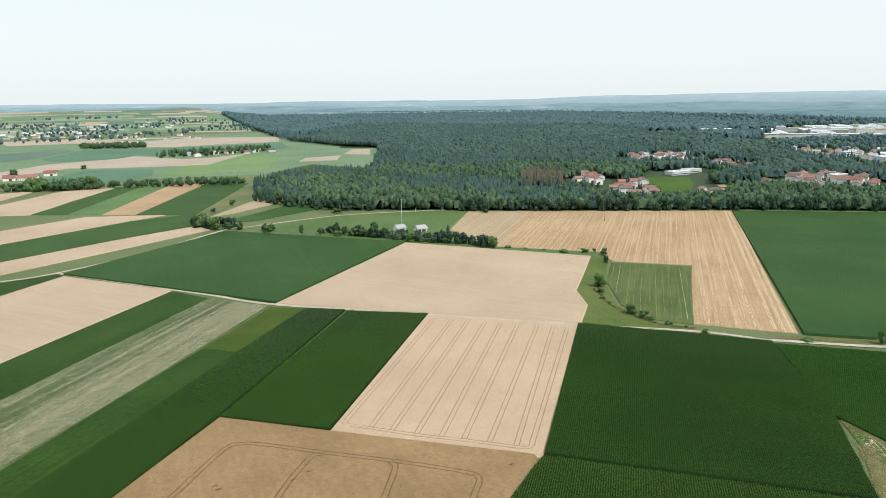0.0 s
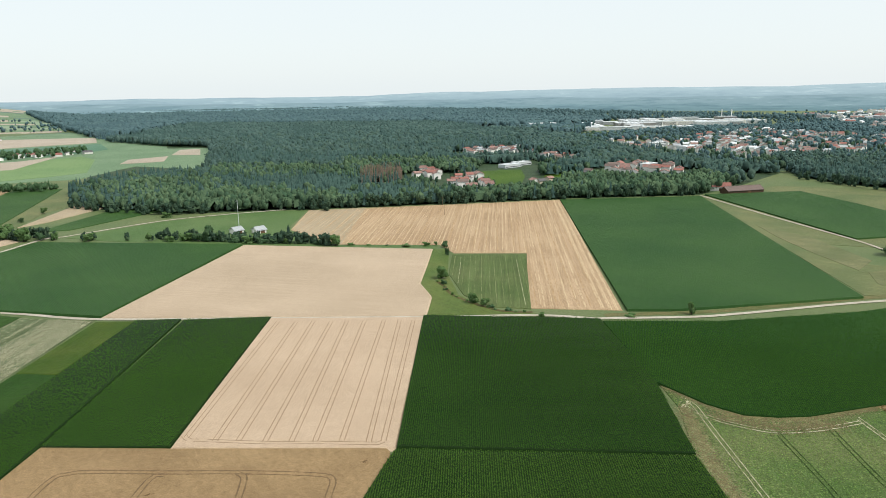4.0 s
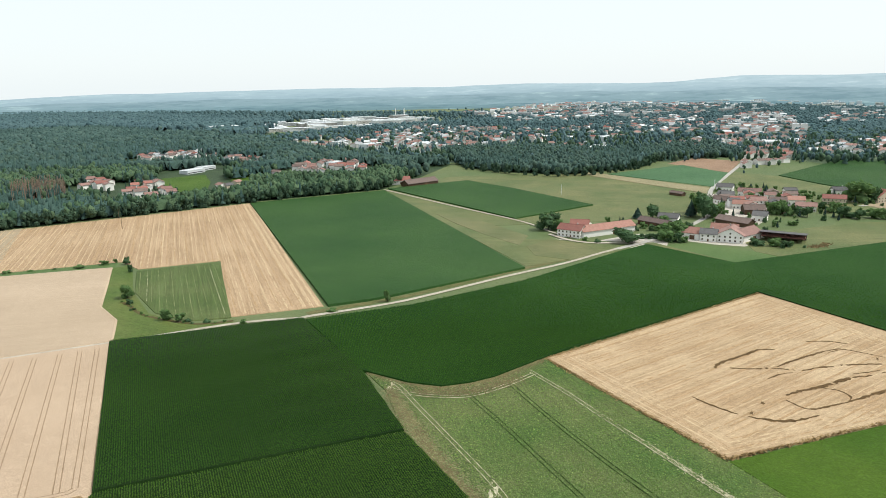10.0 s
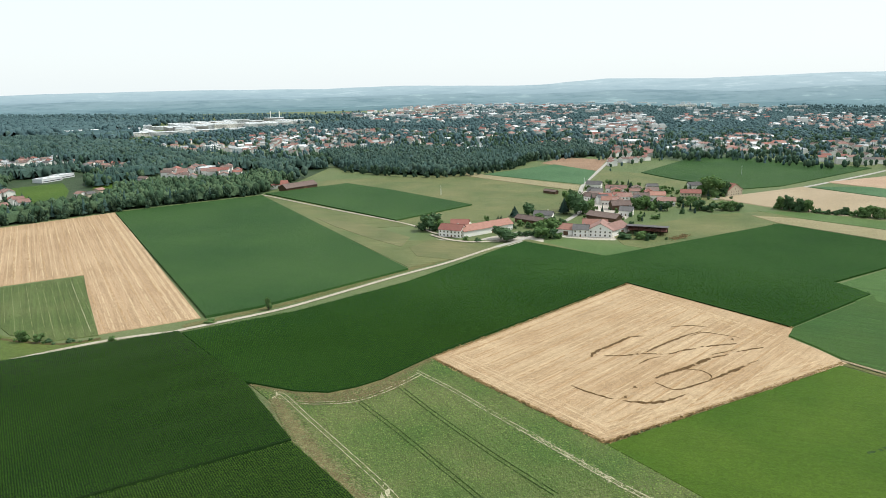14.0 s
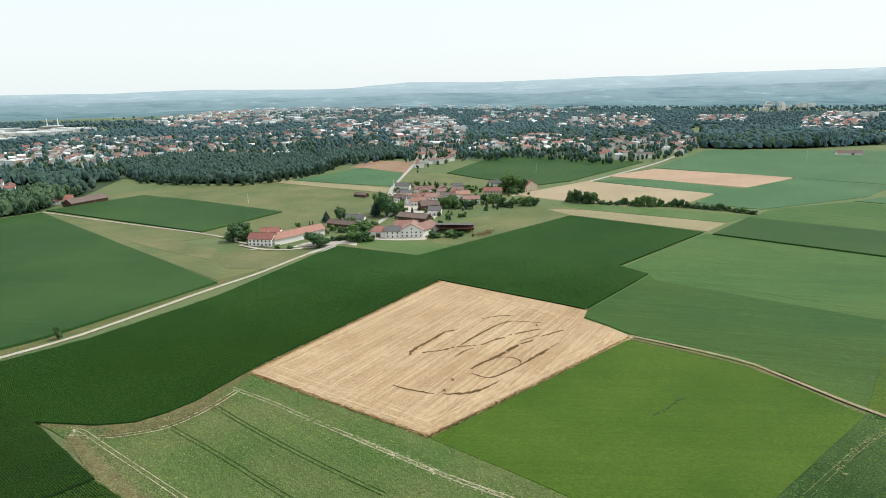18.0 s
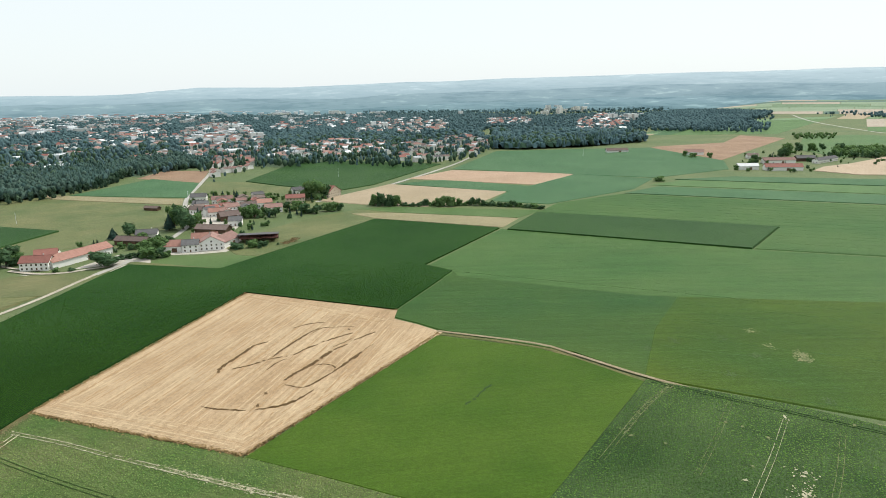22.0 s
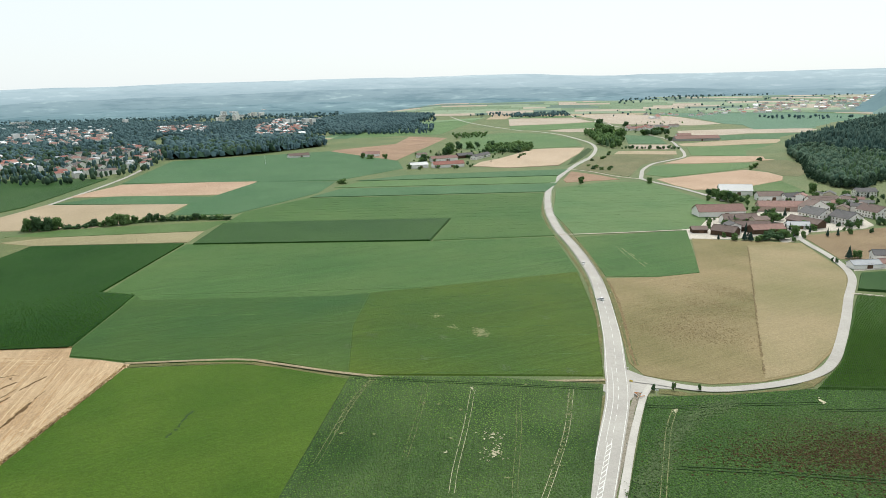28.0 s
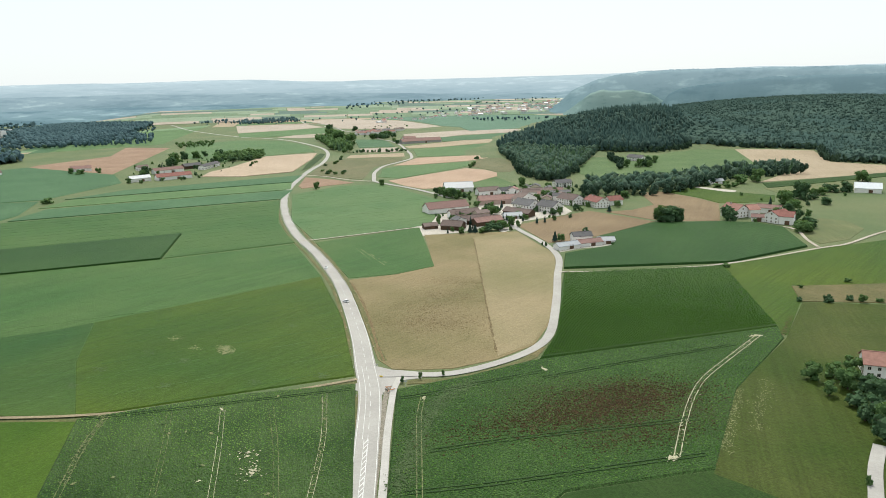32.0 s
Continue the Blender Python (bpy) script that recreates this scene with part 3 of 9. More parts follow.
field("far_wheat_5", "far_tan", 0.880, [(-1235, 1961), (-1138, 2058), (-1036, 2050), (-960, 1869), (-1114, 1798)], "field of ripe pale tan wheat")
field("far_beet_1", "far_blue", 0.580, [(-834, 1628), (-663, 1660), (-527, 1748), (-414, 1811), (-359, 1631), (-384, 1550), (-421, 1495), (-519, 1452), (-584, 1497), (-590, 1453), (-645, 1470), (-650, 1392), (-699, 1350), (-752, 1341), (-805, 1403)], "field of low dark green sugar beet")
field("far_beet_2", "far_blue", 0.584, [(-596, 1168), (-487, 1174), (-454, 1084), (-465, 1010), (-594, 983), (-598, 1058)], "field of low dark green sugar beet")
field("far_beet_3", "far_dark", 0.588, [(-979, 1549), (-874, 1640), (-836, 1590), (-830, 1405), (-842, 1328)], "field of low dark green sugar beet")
field("north_crop", "crop_blue", 0.584, [(743, 590), (898, 579), (861, 487), (737, 434)], "field of bluish green crop")
field("tan_strip", "strip_tan", 0.588, [(745, 630), (739, 587), (724, 431), (687, 412), (713, 592)], "narrow strip of mown tan grass")
field("brown_field", "brown", 0.100, [(903, 607), (999, 623), (1002, 548), (867, 488)], "bare brown worked soil field")
field("town_crop", "maize", 0.904, [(881, 429), (1110, 453), (1148, 386), (1107, 201), (858, 244), (806, 272), (841, 360)], "field of dense dark green maize")
field("village_meadow", "pasture", 0.128, [(878, 490), (876, 427), (836, 358), (796, 276), (659, 271), (742, 426)], "dry yellowish green grazed pasture")
field("village_meadow_2", "pasture", 0.132, [(494, 261), (573, 258), (634, 238), (689, 200), (641, 150), (627, 179), (471, 213), (473, 241)], "dry yellowish green grazed pasture")
field("east_meadow", "meadow_green", 0.136, [(436, 296), (462, 290), (473, 241), (469, 212), (431, 231)], "green mown grass meadow")
field("tan_field", "wheat_dull", 0.520, [(728, 271), (865, 224), (810, 70), (734, 90), (700, 145), (709, 215)], "field of dull greyish tan grain")
field("mid_crop", "crop_blue", 0.524, [(870, 218), (913, 158), (854, 39), (810, 70)], "field of bluish green crop")
field("tan_field_2", "wheat_brown", 0.528, [(922, 213), (1022, 169), (988, -9), (870, 30)], "field of reddish brown ripe grain")
field("mid_crop_2", "crop_blue", 0.532, [(742, 79), (810, 67), (981, -11), (937, -109), (842, -77), (725, 18)], "field of bluish green crop")
field("hedge_meadow", "meadow_green", 0.186, [(664, 171), (645, 44), (688, 22), (696, 173), (680, 212)], "bright yellowish green grass meadow")
field("tan_strip_2", "strip_tan", 0.340, [(629, 177), (598, 54), (642, 43.5), (661, 170), (652, 208)], "field of reddish brown ripe grain")
field("big_crop", "crop_light", 0.404, [(452, 93), (520, 75), (589, 54), (530, -138), (511, -235), (406, -205), (372, -191), (375, -43), (407, 63)], "wide field of light green young crop")
field("big_crop_2", "crop_mid", 0.498, [(402, -66), (403, -130), (405, -204), (318, -172), (248, -139), (283, -36), (345, -47)], "wide field of fresh mid green crop")
field("big_crop_3", "crop_cool", 0.494, [(443, 71.5), (432, 67), (402, -46), (402, -65.6), (345.2, -46.6), (283.3, -35.6), (308, -6), (328.5, 58.5), (337.5, 72.5), (345.5, 87.2), (357.5, 89.2)], "wide field of bluish green young crop")
field("maize_rect", "maize", 1.552, [(586, 48), (671, 27), (617, -177), (532, -136)], "field of dense dark green maize")
field("band_a", "crop_light", 0.556, [(730, 9), (800, -61), (736, -323), (610, -265), (552, -247), (516, -238), (534, -139), (618, -179), (672, 26)], "wide field of light green young crop")
field("band_b", "crop_blue", 0.660, [(807, -65), (863, -108), (803, -370), (743, -328)], "field of bluish green crop")
field("band_c", "oat", 0.464, [(877, -101), (922, -144), (870, -401), (809, -371)], "pale green strip of young crop")
field("band_d", "crop_blue", 0.668, [(931, -137), (963, -213), (935, -448), (875, -405)], "field of bluish green crop")
field("farm_wheat", "wheat", 0.872, [(1032, -333), (1082, -362), (1124, -412), (1262, -531), (1244, -629), (1150, -572), (986, -456), (988, -376)], "field of ripe pale tan wheat")
field("east_far_crop", "crop_blue", 0.576, [(1037, 171), (1339, 134), (1410, -155), (1167, -242), (1050, -226), (949, -114)], "field of bluish green crop")
field("brown_far", "brown", 0.180, [(1292, -104), (1436, -169), (1530, -314), (1746, -394), (1651, -467), (1125, -217), (1292, -153)], "bare brown worked soil field")
field("far_crop_3", "crop_haze", 0.484, [(1744, -661), (1634, -733), (1420, -698), (1285, -645), (1280, -591), (1276, -536), (1245, -472), (1221, -430), (1368, -409), (1700, -520)], "wide field of light green young crop")
field("far_crop_5", "oat", 0.470, [(2033, -775), (2065, -1085), (1848, -1022), (1799, -940), (1808, -765), (1872, -715)], "pale green strip of young crop")
field("far_tan_2", "far_tan", 0.560, [(1755, -775), (1800, -842), (1795, -936), (1669, -871), (1684, -803)], "field of dull greyish tan grain")
field("copse_plot", "crop_blue", 0.600, [(1506, -866), (1454, -902), (1388, -884), (1252, -816), (1288, -750)], "small plot of deep bluish green crop")
field("copse_tan", "far_tan", 0.610, [(1262, -737), (1225, -806), (1174, -778), (1145, -744), (1190, -705)], "field of dull greyish tan grain")
field("meadow_tan_strip", "wheat_dull", 0.470, [(1150, -650), (1110, -743), (1052, -706), (1106, -617)], "narrow strip of mown tan grass")
field("bend_meadow", "meadow_sere", 0.210, [(1091, -608), (1045, -697), (999, -666), (947, -578), (878, -525), (825, -485), (868, -474), (934, -460), (1080, -560)], "dull olive meadow inside the bend of the road")
field("barn_tan", "wheat_dull", 0.520, [(1237, -832), (1266, -1016), (1233, -1085), (1165, -1010), (1167, -862), (1190, -812)], "field of dull greyish tan grain")
field("barn_green", "crop_haze", 0.480, [(1160, -800), (1155, -990), (1136, -1010), (963, -851), (979, -790), (1033, -722)], "wide field of light green young crop")
field("spur_hay", "meadow_sere", 0.230, [(916, -762), (930, -812), (841, -779), (767, -717), (740, -679), (752, -666), (793, -678), (834, -686)], "dull olive hay meadow below the wooded spur")
field("spur_grass", "meadow_green", 0.180, [(690, -568), (713, -628), (654, -603), (618, -588), (631, -531), (665, -552)], "green mown grass meadow")
field("farm_tan", "far_tan", 0.540, [(1573, -1054), (1559, -1248), (1460, -1392), (1376, -1264), (1415, -1135), (1392, -1045), (1453, -980)], "field of dull greyish tan grain")
field("farm_green", "crop_blue", 0.530, [(1388, -1040), (1369, -1265), (1299, -1187), (1246, -1092), (1266, -1020), (1275, -962)], "field of bluish green crop")
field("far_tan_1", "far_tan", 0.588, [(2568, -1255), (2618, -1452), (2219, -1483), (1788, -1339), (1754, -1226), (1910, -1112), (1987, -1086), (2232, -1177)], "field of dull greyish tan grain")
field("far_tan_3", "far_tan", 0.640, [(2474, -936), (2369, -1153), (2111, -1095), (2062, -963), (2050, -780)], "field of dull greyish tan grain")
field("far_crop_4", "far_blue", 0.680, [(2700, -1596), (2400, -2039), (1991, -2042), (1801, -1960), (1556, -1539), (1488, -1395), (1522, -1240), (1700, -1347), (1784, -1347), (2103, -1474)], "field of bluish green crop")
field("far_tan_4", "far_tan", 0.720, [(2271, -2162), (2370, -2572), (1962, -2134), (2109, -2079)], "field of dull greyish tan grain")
field("brown_meadow", "hay", 0.154, [(386, -215), (377, -245), (377, -277), (468, -334), (425, -400), (347, -365), (302, -321), (245, -258), (224, -224), (222, -199), (226.5, -177), (236, -163), (243, -156), (257, -157), (315, -183)], "dry brown hay meadow")
field("green_plot_2", "crop_light", 0.208, [(504, -251), (497, -349), (378, -278), (378, -246), (390, -217)], "wide field of fresh mid green crop")
field("green_plot_3", "crop_haze", 0.262, [(766, -353), (790, -429), (768, -479), (591, -452), (501, -363), (512, -254), (612, -280)], "wide field of fresh mid green crop")
field("brown_plot", "wheat_brown", 0.316, [(788, -503), (824, -664), (788, -672), (747, -660), (717, -633), (694, -573), (684, -512), (690, -491), (733, -492)], "field of reddish brown ripe grain")
field("brown_plot_2", "brown", 0.320, [(908, -440), (852, -457), (806, -460), (806, -385), (830, -392)], "field of reddish brown ripe grain")
field("plot_crop", "crop_haze", 0.424, [(912, -572), (925, -610), (890, -724), (848, -690), (831, -649), (800, -528), (834, -514), (868, -542)], "field of bluish green crop")
field("plot_tan", "wheat_brown", 0.428, [(1012, -706), (977, -790), (955, -836), (918, -799), (907, -732), (922, -646), (942, -612), (980, -666)], "field of reddish brown ripe grain")
field("maize_field_9", "maize_light", 0.732, [(304, -330), (247, -421), (164, -334), (210, -215), (227, -243), (266, -288)], "light green field of young maize")
field("maize_field_10", "maize", 1.436, [(313, -339), (340, -369), (334, -417), (363, -431), (368, -508), (333, -553), (310, -571), (284, -569), (238, -516), (250, -433)], "field of tall dark green maize in rows")
field("brown_field_2", "brown_olive", 0.140, [(446, -419), (450, -518), (374, -519), (367, -437), (369, -403), (376, -388)], "bare brown worked soil field")
field("pasture_2", "crop_mid", 0.164, [(250, -415), (230, -516), (210, -581), (178, -631), (126, -464), (196, -411), (176, -383), (154, -326), (168, -330)], "wide field of fresh mid green crop")
field("meadow_3", "hay_green", 0.198, [(175, -383), (144, -411), (112, -419), (47, -232), (55, -182), (86, -191), (106, -188), (136, -250), (152, -321)], "dull olive brown sloping meadow")
field("beet_field_3", "beet_patchy", 0.552, [(223, -146), (215, -177), (210, -209), (194, -251), (163, -333), (153, -320), (136, -250), (108, -191), (129, -145), (119, -103), (134, -84), (160, -101)], "green beet field with reddish brown bare patches")
field("meadow_4", "meadow_dark", 0.176, [(128, -144), (107, -190), (74, -213), (55, -182), (118, -104)], "dark green mown grass meadow")
field("brown_field_3", "brown_olive", 0.160, [(488, -645), (476, -669), (423, -657), (387, -641), (337, -562), (355, -541), (376, -524), (436, -526), (424, -551), (428, -591)], "bare brown worked soil field")
field("strip_green", "crop_mid", 0.364, [(476, -671), (469, -720), (428, -715), (376, -728), (356, -690), (388, -645), (425, -662)], "wide field of fresh mid green crop")
field("tan_hill", "wheat_dull", 0.468, [(701, -1189), (577, -1230), (479, -1077), (406, -1082), (321, -1094), (306, -1043), (371, -992), (439, -811), (457, -906), (514, -950)], "field of dull greyish tan grain")
field("spur_meadow", "meadow_green", 0.192, [(675, -739), (755, -862), (832, -972), (769, -1046), (765, -1135), (787, -1174), (703, -1202), (512, -942), (463, -917), (484, -819), (521, -741), (559, -691)], "green mown grass meadow")
field("shed_yard", "yard", 0.260, [(472, -727), (460, -730), (423, -732), (416, -717), (442, -711), (462, -715)], "pale gravelled yard strip beside a shed")
field("strip_dark", "beet", 0.476, [(431, -804), (373, -998), (358, -958), (408, -774)], "field of low dark green sugar beet")
field("strip_pale", "pasture", 0.280, [(409, -767), (367, -906), (332, -892), (335, -803), (369, -736)], "dry yellowish green grazed pasture")
field("sports_meadow", "meadow_bright", 0.184, [(255, 895), (287, 985), (347, 984), (324, 902), (286, 814), (250, 836)], "bright yellowish green grass meadow")
field("sports_meadow_2", "meadow_bright", 0.188, [(334, 860), (372, 946), (392, 940), (355, 851)], "bright yellowish green grass meadow")
field("big_wood_floor", "wood_floor", 0.050, [(-235, 857), (-213, 801), (-112, 733), (29, 720), (183, 712), (299, 708), (449, 685), (524, 726), (677, 835), (614, 1071), (679, 1559), (532, 2386), (70, 2488), (-306, 2648), (-240, 1616), (-146, 1449), (-227, 1246), (-276, 1115)], "shaded brownish green floor of a wood")
field("back_wood_floor", "wood_floor", 0.054, [(-409, 1924), (-301, 2603), (69, 2454), (524, 2350), (687, 1577), (1102, 2232), (857, 3807), (139, 4463), (-491, 4274), (-1118, 3651)], "shaded brownish green floor of a wood")
field("town_wood_floor", "wood_floor", 0.058, [(657, 784), (665, 698), (701, 620), (809, 607), (952, 644), (1064, 575), (1200, 712), (975, 778), (901, 948), (777, 990)], "shaded brownish green floor of a wood")
field("village_yard", "yard", 0.112, [(401, 367), (405, 339), (431, 338), (463, 333), (466, 309), (425, 281), (415, 313), (398, 330)], "pale paved and gravelled farmyard")
field("village_yard_2", "yard", 0.116, [(467, 298), (473, 273), (483, 255), (511, 255), (536, 269), (515, 297), (550, 319), (619, 367), (684, 404), (702, 404), (687, 359), (664, 332), (596, 296), (534, 281), (489, 306)], "pale paved and gravelled farmyard")
field("hamlet_yard", "yard", 0.120, [(467, -329), (502, -348), (537, -387), (530, -444), (605, -510), (592, -542), (550, -559), (460, -505), (452, -487), (455, -435), (436, -410), (430, -388), (459, -400), (455, -362)], "pale paved and gravelled farmyard")
field("hamlet_yard_2", "yard", 0.124, [(348, -371), (362, -386), (370, -407), (358, -420), (340, -427), (334, -416), (346, -393)], "pale paved and gravelled farmyard")
field("rough_strip", "rough_olive", 0.278, [(194, -409), (161, -455), (132, -483), (118, -440), (145, -415), (176, -384)], "dry brown hay meadow")
field("town_ground", "garden_ground", 0.072, [(655, 1146), (930, 1464), (1373, 1770), (2592, 2134), (2974, 1762), (2907, 674), (1360, 308), (1045, 433), (1106, 586), (933, 607), (878, 721), (737, 837), (602, 862)], "gardens and lawns between the town's houses")
field("hay_meadow", "hay_pale", 0.256, [(433, -358), (423, -398), (347, -364), (303, -320), (246, -257), (226, -225), (224, -201), (263, -230), (304, -261), (358, -302)], "pale tan mown meadow of dry grass")
field("farm_rough", "pasture", 0.200, [(275, -565), (285, -634), (262, -636), (239, -613), (229, -564), (236, -533)], "dry brown hay meadow")
field("farm_sand", "yard", 0.104, [(445, 400), (469, 405), (476, 394), (462, 380), (440, 377)], "pale paved and gravelled farmyard")
field("junction", "asphalt", 0.148, [(260, -154), (251, -152), (243, -155), (232, -164), (227, -160), (231, -151), (227, -143), (221, -135), (221, -130)], "light grey asphalt road")
field("track_mouth", "asphalt", 0.152, [(244, -139), (243, -130), (241, -129), (232, -133)], "light grey asphalt road")
field("paddock", "pasture_dry", 0.316, [(365, 362), (395, 367), (402, 338), (394, 315), (358, 311), (349, 338)], "dry grazed pasture with brownish grass")
field("dry_pasture", "pasture_dry", 0.300, [(398, 516), (407, 464), (392, 388), (363, 368), (370, 416), (383, 472)], "dry grazed pasture with brownish grass")
field("bend_strip", "meadow_dark", 0.240, [(1240, -634), (1214, -631), (1143, -587), (1021, -503), (988, -472), (1061, -516), (1155, -577)], "dark green grass strip along the bend of the road")
# ---- roads ----
ribbon("farm_track_north", [(-341, 432), (-298, 451), (-272, 473), (-237, 531), (-200, 629), (-183, 641), (-112, 695), (-51, 715), (2, 725)], 2.6, 0.30, "gravel", "pale gravel farm track", "road")
ribbon("farm_track", [(-272, 473), (-175, 428), (-143, 413), (-99, 392), (-11, 371), (70, 350), (129, 337), (158, 323), (162, 323), (206, 313), (237, 311), (299, 311), (348, 309), (398, 312), (436, 312), (465, 311)], 2.8, 0.32, "gravel", "pale gravel farm track", "road")
ribbon("village_road", [(407, 312), (440, 312), (466, 316), (501, 321), (546, 331), (594, 348), (652, 386), (727, 428), (839, 475), (994, 540), (1119, 603)], 4.6, 0.34, "asphalt", "light grey asphalt road", "road")
ribbon("town_road", [(720, 270), (785, 238), (876, 219), (1036, 189), (1161, 173), (1316, 169), (1517, 195)], 5.0, 0.36, "asphalt", "light grey asphalt road", "road")
ribbon("main_road", [(148, -82), (165, -94), (195, -114), (226, -134), (253, -148), (302, -172), (385, -207), (467, -233), (547, -254), (645, -289), (752, -337), (837, -385), (966, -472), (1061, -545), (1130, -590), (1209, -635), (1289, -672), (1367, -699), (1485, -725), (1606, -746), (1687, -748), (1769, -738), (1866, -718), (2334, -734), (2840, -815)], [8, 8, 8.6, 9.2, 9.2, 8.2, 6.6] + [6.3] * 18, 0.38, "asphalt", "light grey asphalt road", "road")
ribbon("side_road", [(243, -145), (234, -157), (222, -173), (218, -199), (221, -223), (233, -245), (268, -285), (302, -321), (339, -360), (380, -385), (434, -408), (482, -435)], 4.5, 0.40, "asphalt", "light grey asphalt road", "road")
ribbon("cycle_path", [(144, -86), (161, -99), (197, -124), (225, -145), (233, -153)], 2.4, 0.42, "path_grey", "smooth pale grey cycle path", "road")
ribbon("meadow_track", [(309, -330), (284, -362), (250, -426), (230, -517), (223, -547), (223, -614), (210, -735)], 2.2, 0.44, "gravel", "pale gravel farm track", "road")
ribbon("crossing_track", [(518, -242), (510, -276), (498, -348)], 2.0, 0.46, "gravel", "pale gravel farm track", "road")
ribbon("hamlet_road", [(933, -450), (895, -464), (834, -470), (797, -485)], 3.4, 0.48, "gravel", "pale gravel farm track", "road")
ribbon("copse_road", [(1690, -1010), (1560, -950), (1453, -908), (1383, -893), (1280, -848), (1195, -802), (1110, -756), (1062, -728), (1010, -691), (975, -641), (943, -593), (884, -541), (830, -506), (797, -487), (769, -484), (706, -483), (652, -478), (610, -470)], 5.0, 0.50, "asphalt", "pale asphalt lane winding from the farm to the hamlet", "road")
ribbon("junction_track", [(243, -138), (250, -112), (259, -81), (282, -38), (305, -6), (316, 12), (327, 61)], 1.8, 0.55, "track_dirt", "unpaved tan farm track", "road")
ribbon("right_road", [(56, -182), (69, -213), (76, -230), (81, -246)], 4.0, 0.52, "asphalt", "light grey asphalt road", "road")
ribbon("farm_path", [(286, -574), (272, -569), (249, -539), (232, -521)], 2.4, 0.54, "gravel", "pale gravel farm track", "road")
ribbon("farm_front", [(409, 380), (404, 356), (408, 338), (418, 328), (427, 319), (437, 313)], 3.4, 0.56, "gravel", "pale gravel farm track", "road")
ribbon("pasture_track", [(449, 680), (438, 554), (430, 435), (416, 385), (412, 358)], 2.4, 0.58, "gravel", "pale gravel farm track", "road")

# ---- woods ----
def ball(rng, seg, rings):
    """A lumpy closed form of unit height and width."""
    v, f = [(0, 0, 0)], []
    for i in range(1, rings):
        a = math.pi * i / rings
        for j in range(seg):
            b = 2 * math.pi * (j + 0.5 * (i % 2)) / seg
            r = 0.5 * math.sin(a) * rng.uniform(0.55, 1.35)
            v.append((r * math.cos(b), r * math.sin(b), 0.5 - 0.5 * math.cos(a) * rng.uniform(0.75, 1.15)))
    v.append((0, 0, 1.0))
    for j in range(seg):
        f.append((0, 1 + (j + 1) % seg, 1 + j))
        k = 1 + (rings - 2) * seg
        f.append((len(v) - 1, k + j, k + (j + 1) % seg))
    for i in range(rings - 2):
        for j in range(seg):
            a, b = 1 + i * seg + j, 1 + i * seg + (j + 1) % seg
            f.append((a, b, b + seg))
            f.append((a, b + seg, a + seg))
    return np.array(v), np.array(f)


def blob(rng, seg=5, rings=3, lobes=3, tufts=34):
    """One small crown: ragged lobes at uneven heights, one unit high and wide."""
    vs, fs, o = [], [], 0
    for k in range(lobes):
        v, f = ball(rng, seg, rings)
        a, s = k * 2.2 + rng.random(), rng.uniform(0.42, 0.66) if k else 0.8
        r = rng.uniform(0.2, 0.34) if k else 0.0
        p = (v - np.array((0, 0, 0.5))) * np.array((s, s, s * 1.1)) + np.array((r * math.cos(a), r * math.sin(a), rng.uniform(0.28, 0.78) if k else 0.5))
        vs.append(p)
        fs.append(f + o)
        o += len(v)
    hull = np.concatenate(vs)
    for k in range(tufts):
        q = Vector(hull[rng.randrange(len(hull))]) + Vector([rng.gauss(0, 0.07) for _ in range(3)])
        m = Euler((rng.random() * 6, rng.random() * 6, rng.random() * 6)).to_matrix()
        t = rng.uniform(0.06, 0.13)
        vs.append(np.array([q + m @ Vector(c) * t for c in ((-1, -0.6, 0), (1, -0.5, 0.25), (0.9, 0.7, 0), (-0.8, 0.6, -0.25))]))
        fs.append(np.array([(o, o + 1, o + 2), (o, o + 2, o + 3)]))
        o += 4
    return np.concatenate(vs), np.concatenate(fs)


def spire(rng, seg=6):
    """One small conifer: three stacked ragged cones, one unit high and wide."""
    v, f = [], []
    for z0, z1, r in ((0.12, 0.6, 0.5), (0.36, 0.82, 0.36), (0.6, 1.05, 0.22)):
        o = len(v)
        v.append((0, 0, z1))
        for j in range(seg):
            b = 2 * math.pi * (j + rng.random() * 0.5) / seg
            k = r * rng.uniform(0.7, 1.2)
            v.append((k * math.cos(b), k * math.sin(b), z0 * rng.uniform(0.8, 1.2)))
        for j in range(seg):
            f.append((o, o + 1 + j, o + 1 + (j + 1) % seg))
    return np.array(v), np.array(f)


def inside(poly, x, y):
    c = False
    for (x1, y1), (x2, y2) in zip(poly, poly[1:] + poly[:1]):
        if (y1 > y) != (y2 > y) and x < (x2 - x1) * (y - y1) / (y2 - y1) + x1:
            c = not c
    return c


RNG = random.Random(5)
BLOBS = [blob(RNG, 5, 3, 3, 16) for _ in range(7)]
MID_BLOBS = [blob(RNG, 5, 3, 2, 9) for _ in range(6)]
FAR_BLOBS = [blob(RNG, 5, 3, 2, 0) for _ in range(6)]
TINY_BLOBS = [blob(RNG, 6, 3, 1, 2) for _ in range(6)]
SPIRES = [spire(RNG) for _ in range(5)]


def scatter(poly, gap, seed, skip=()):
    """Loose places on a jittered grid inside a plan outline, without the clearings."""
    rng = random.Random(seed)
    xs, ys = [p[0] for p in poly], [p[1] for p in poly]
    y = min(ys)
    while y < max(ys):
        x = min(xs)
        while x < max(xs):
            px, py = x + rng.uniform(-0.45, 0.45) * gap, y + rng.uniform(-0.45, 0.45) * gap
            if inside(poly, px, py) and not any((px - a) ** 2 + (py - b) ** 2 < r * r for a, b, r in skip):
                yield px, py, rng
            x += gap
        y += gap


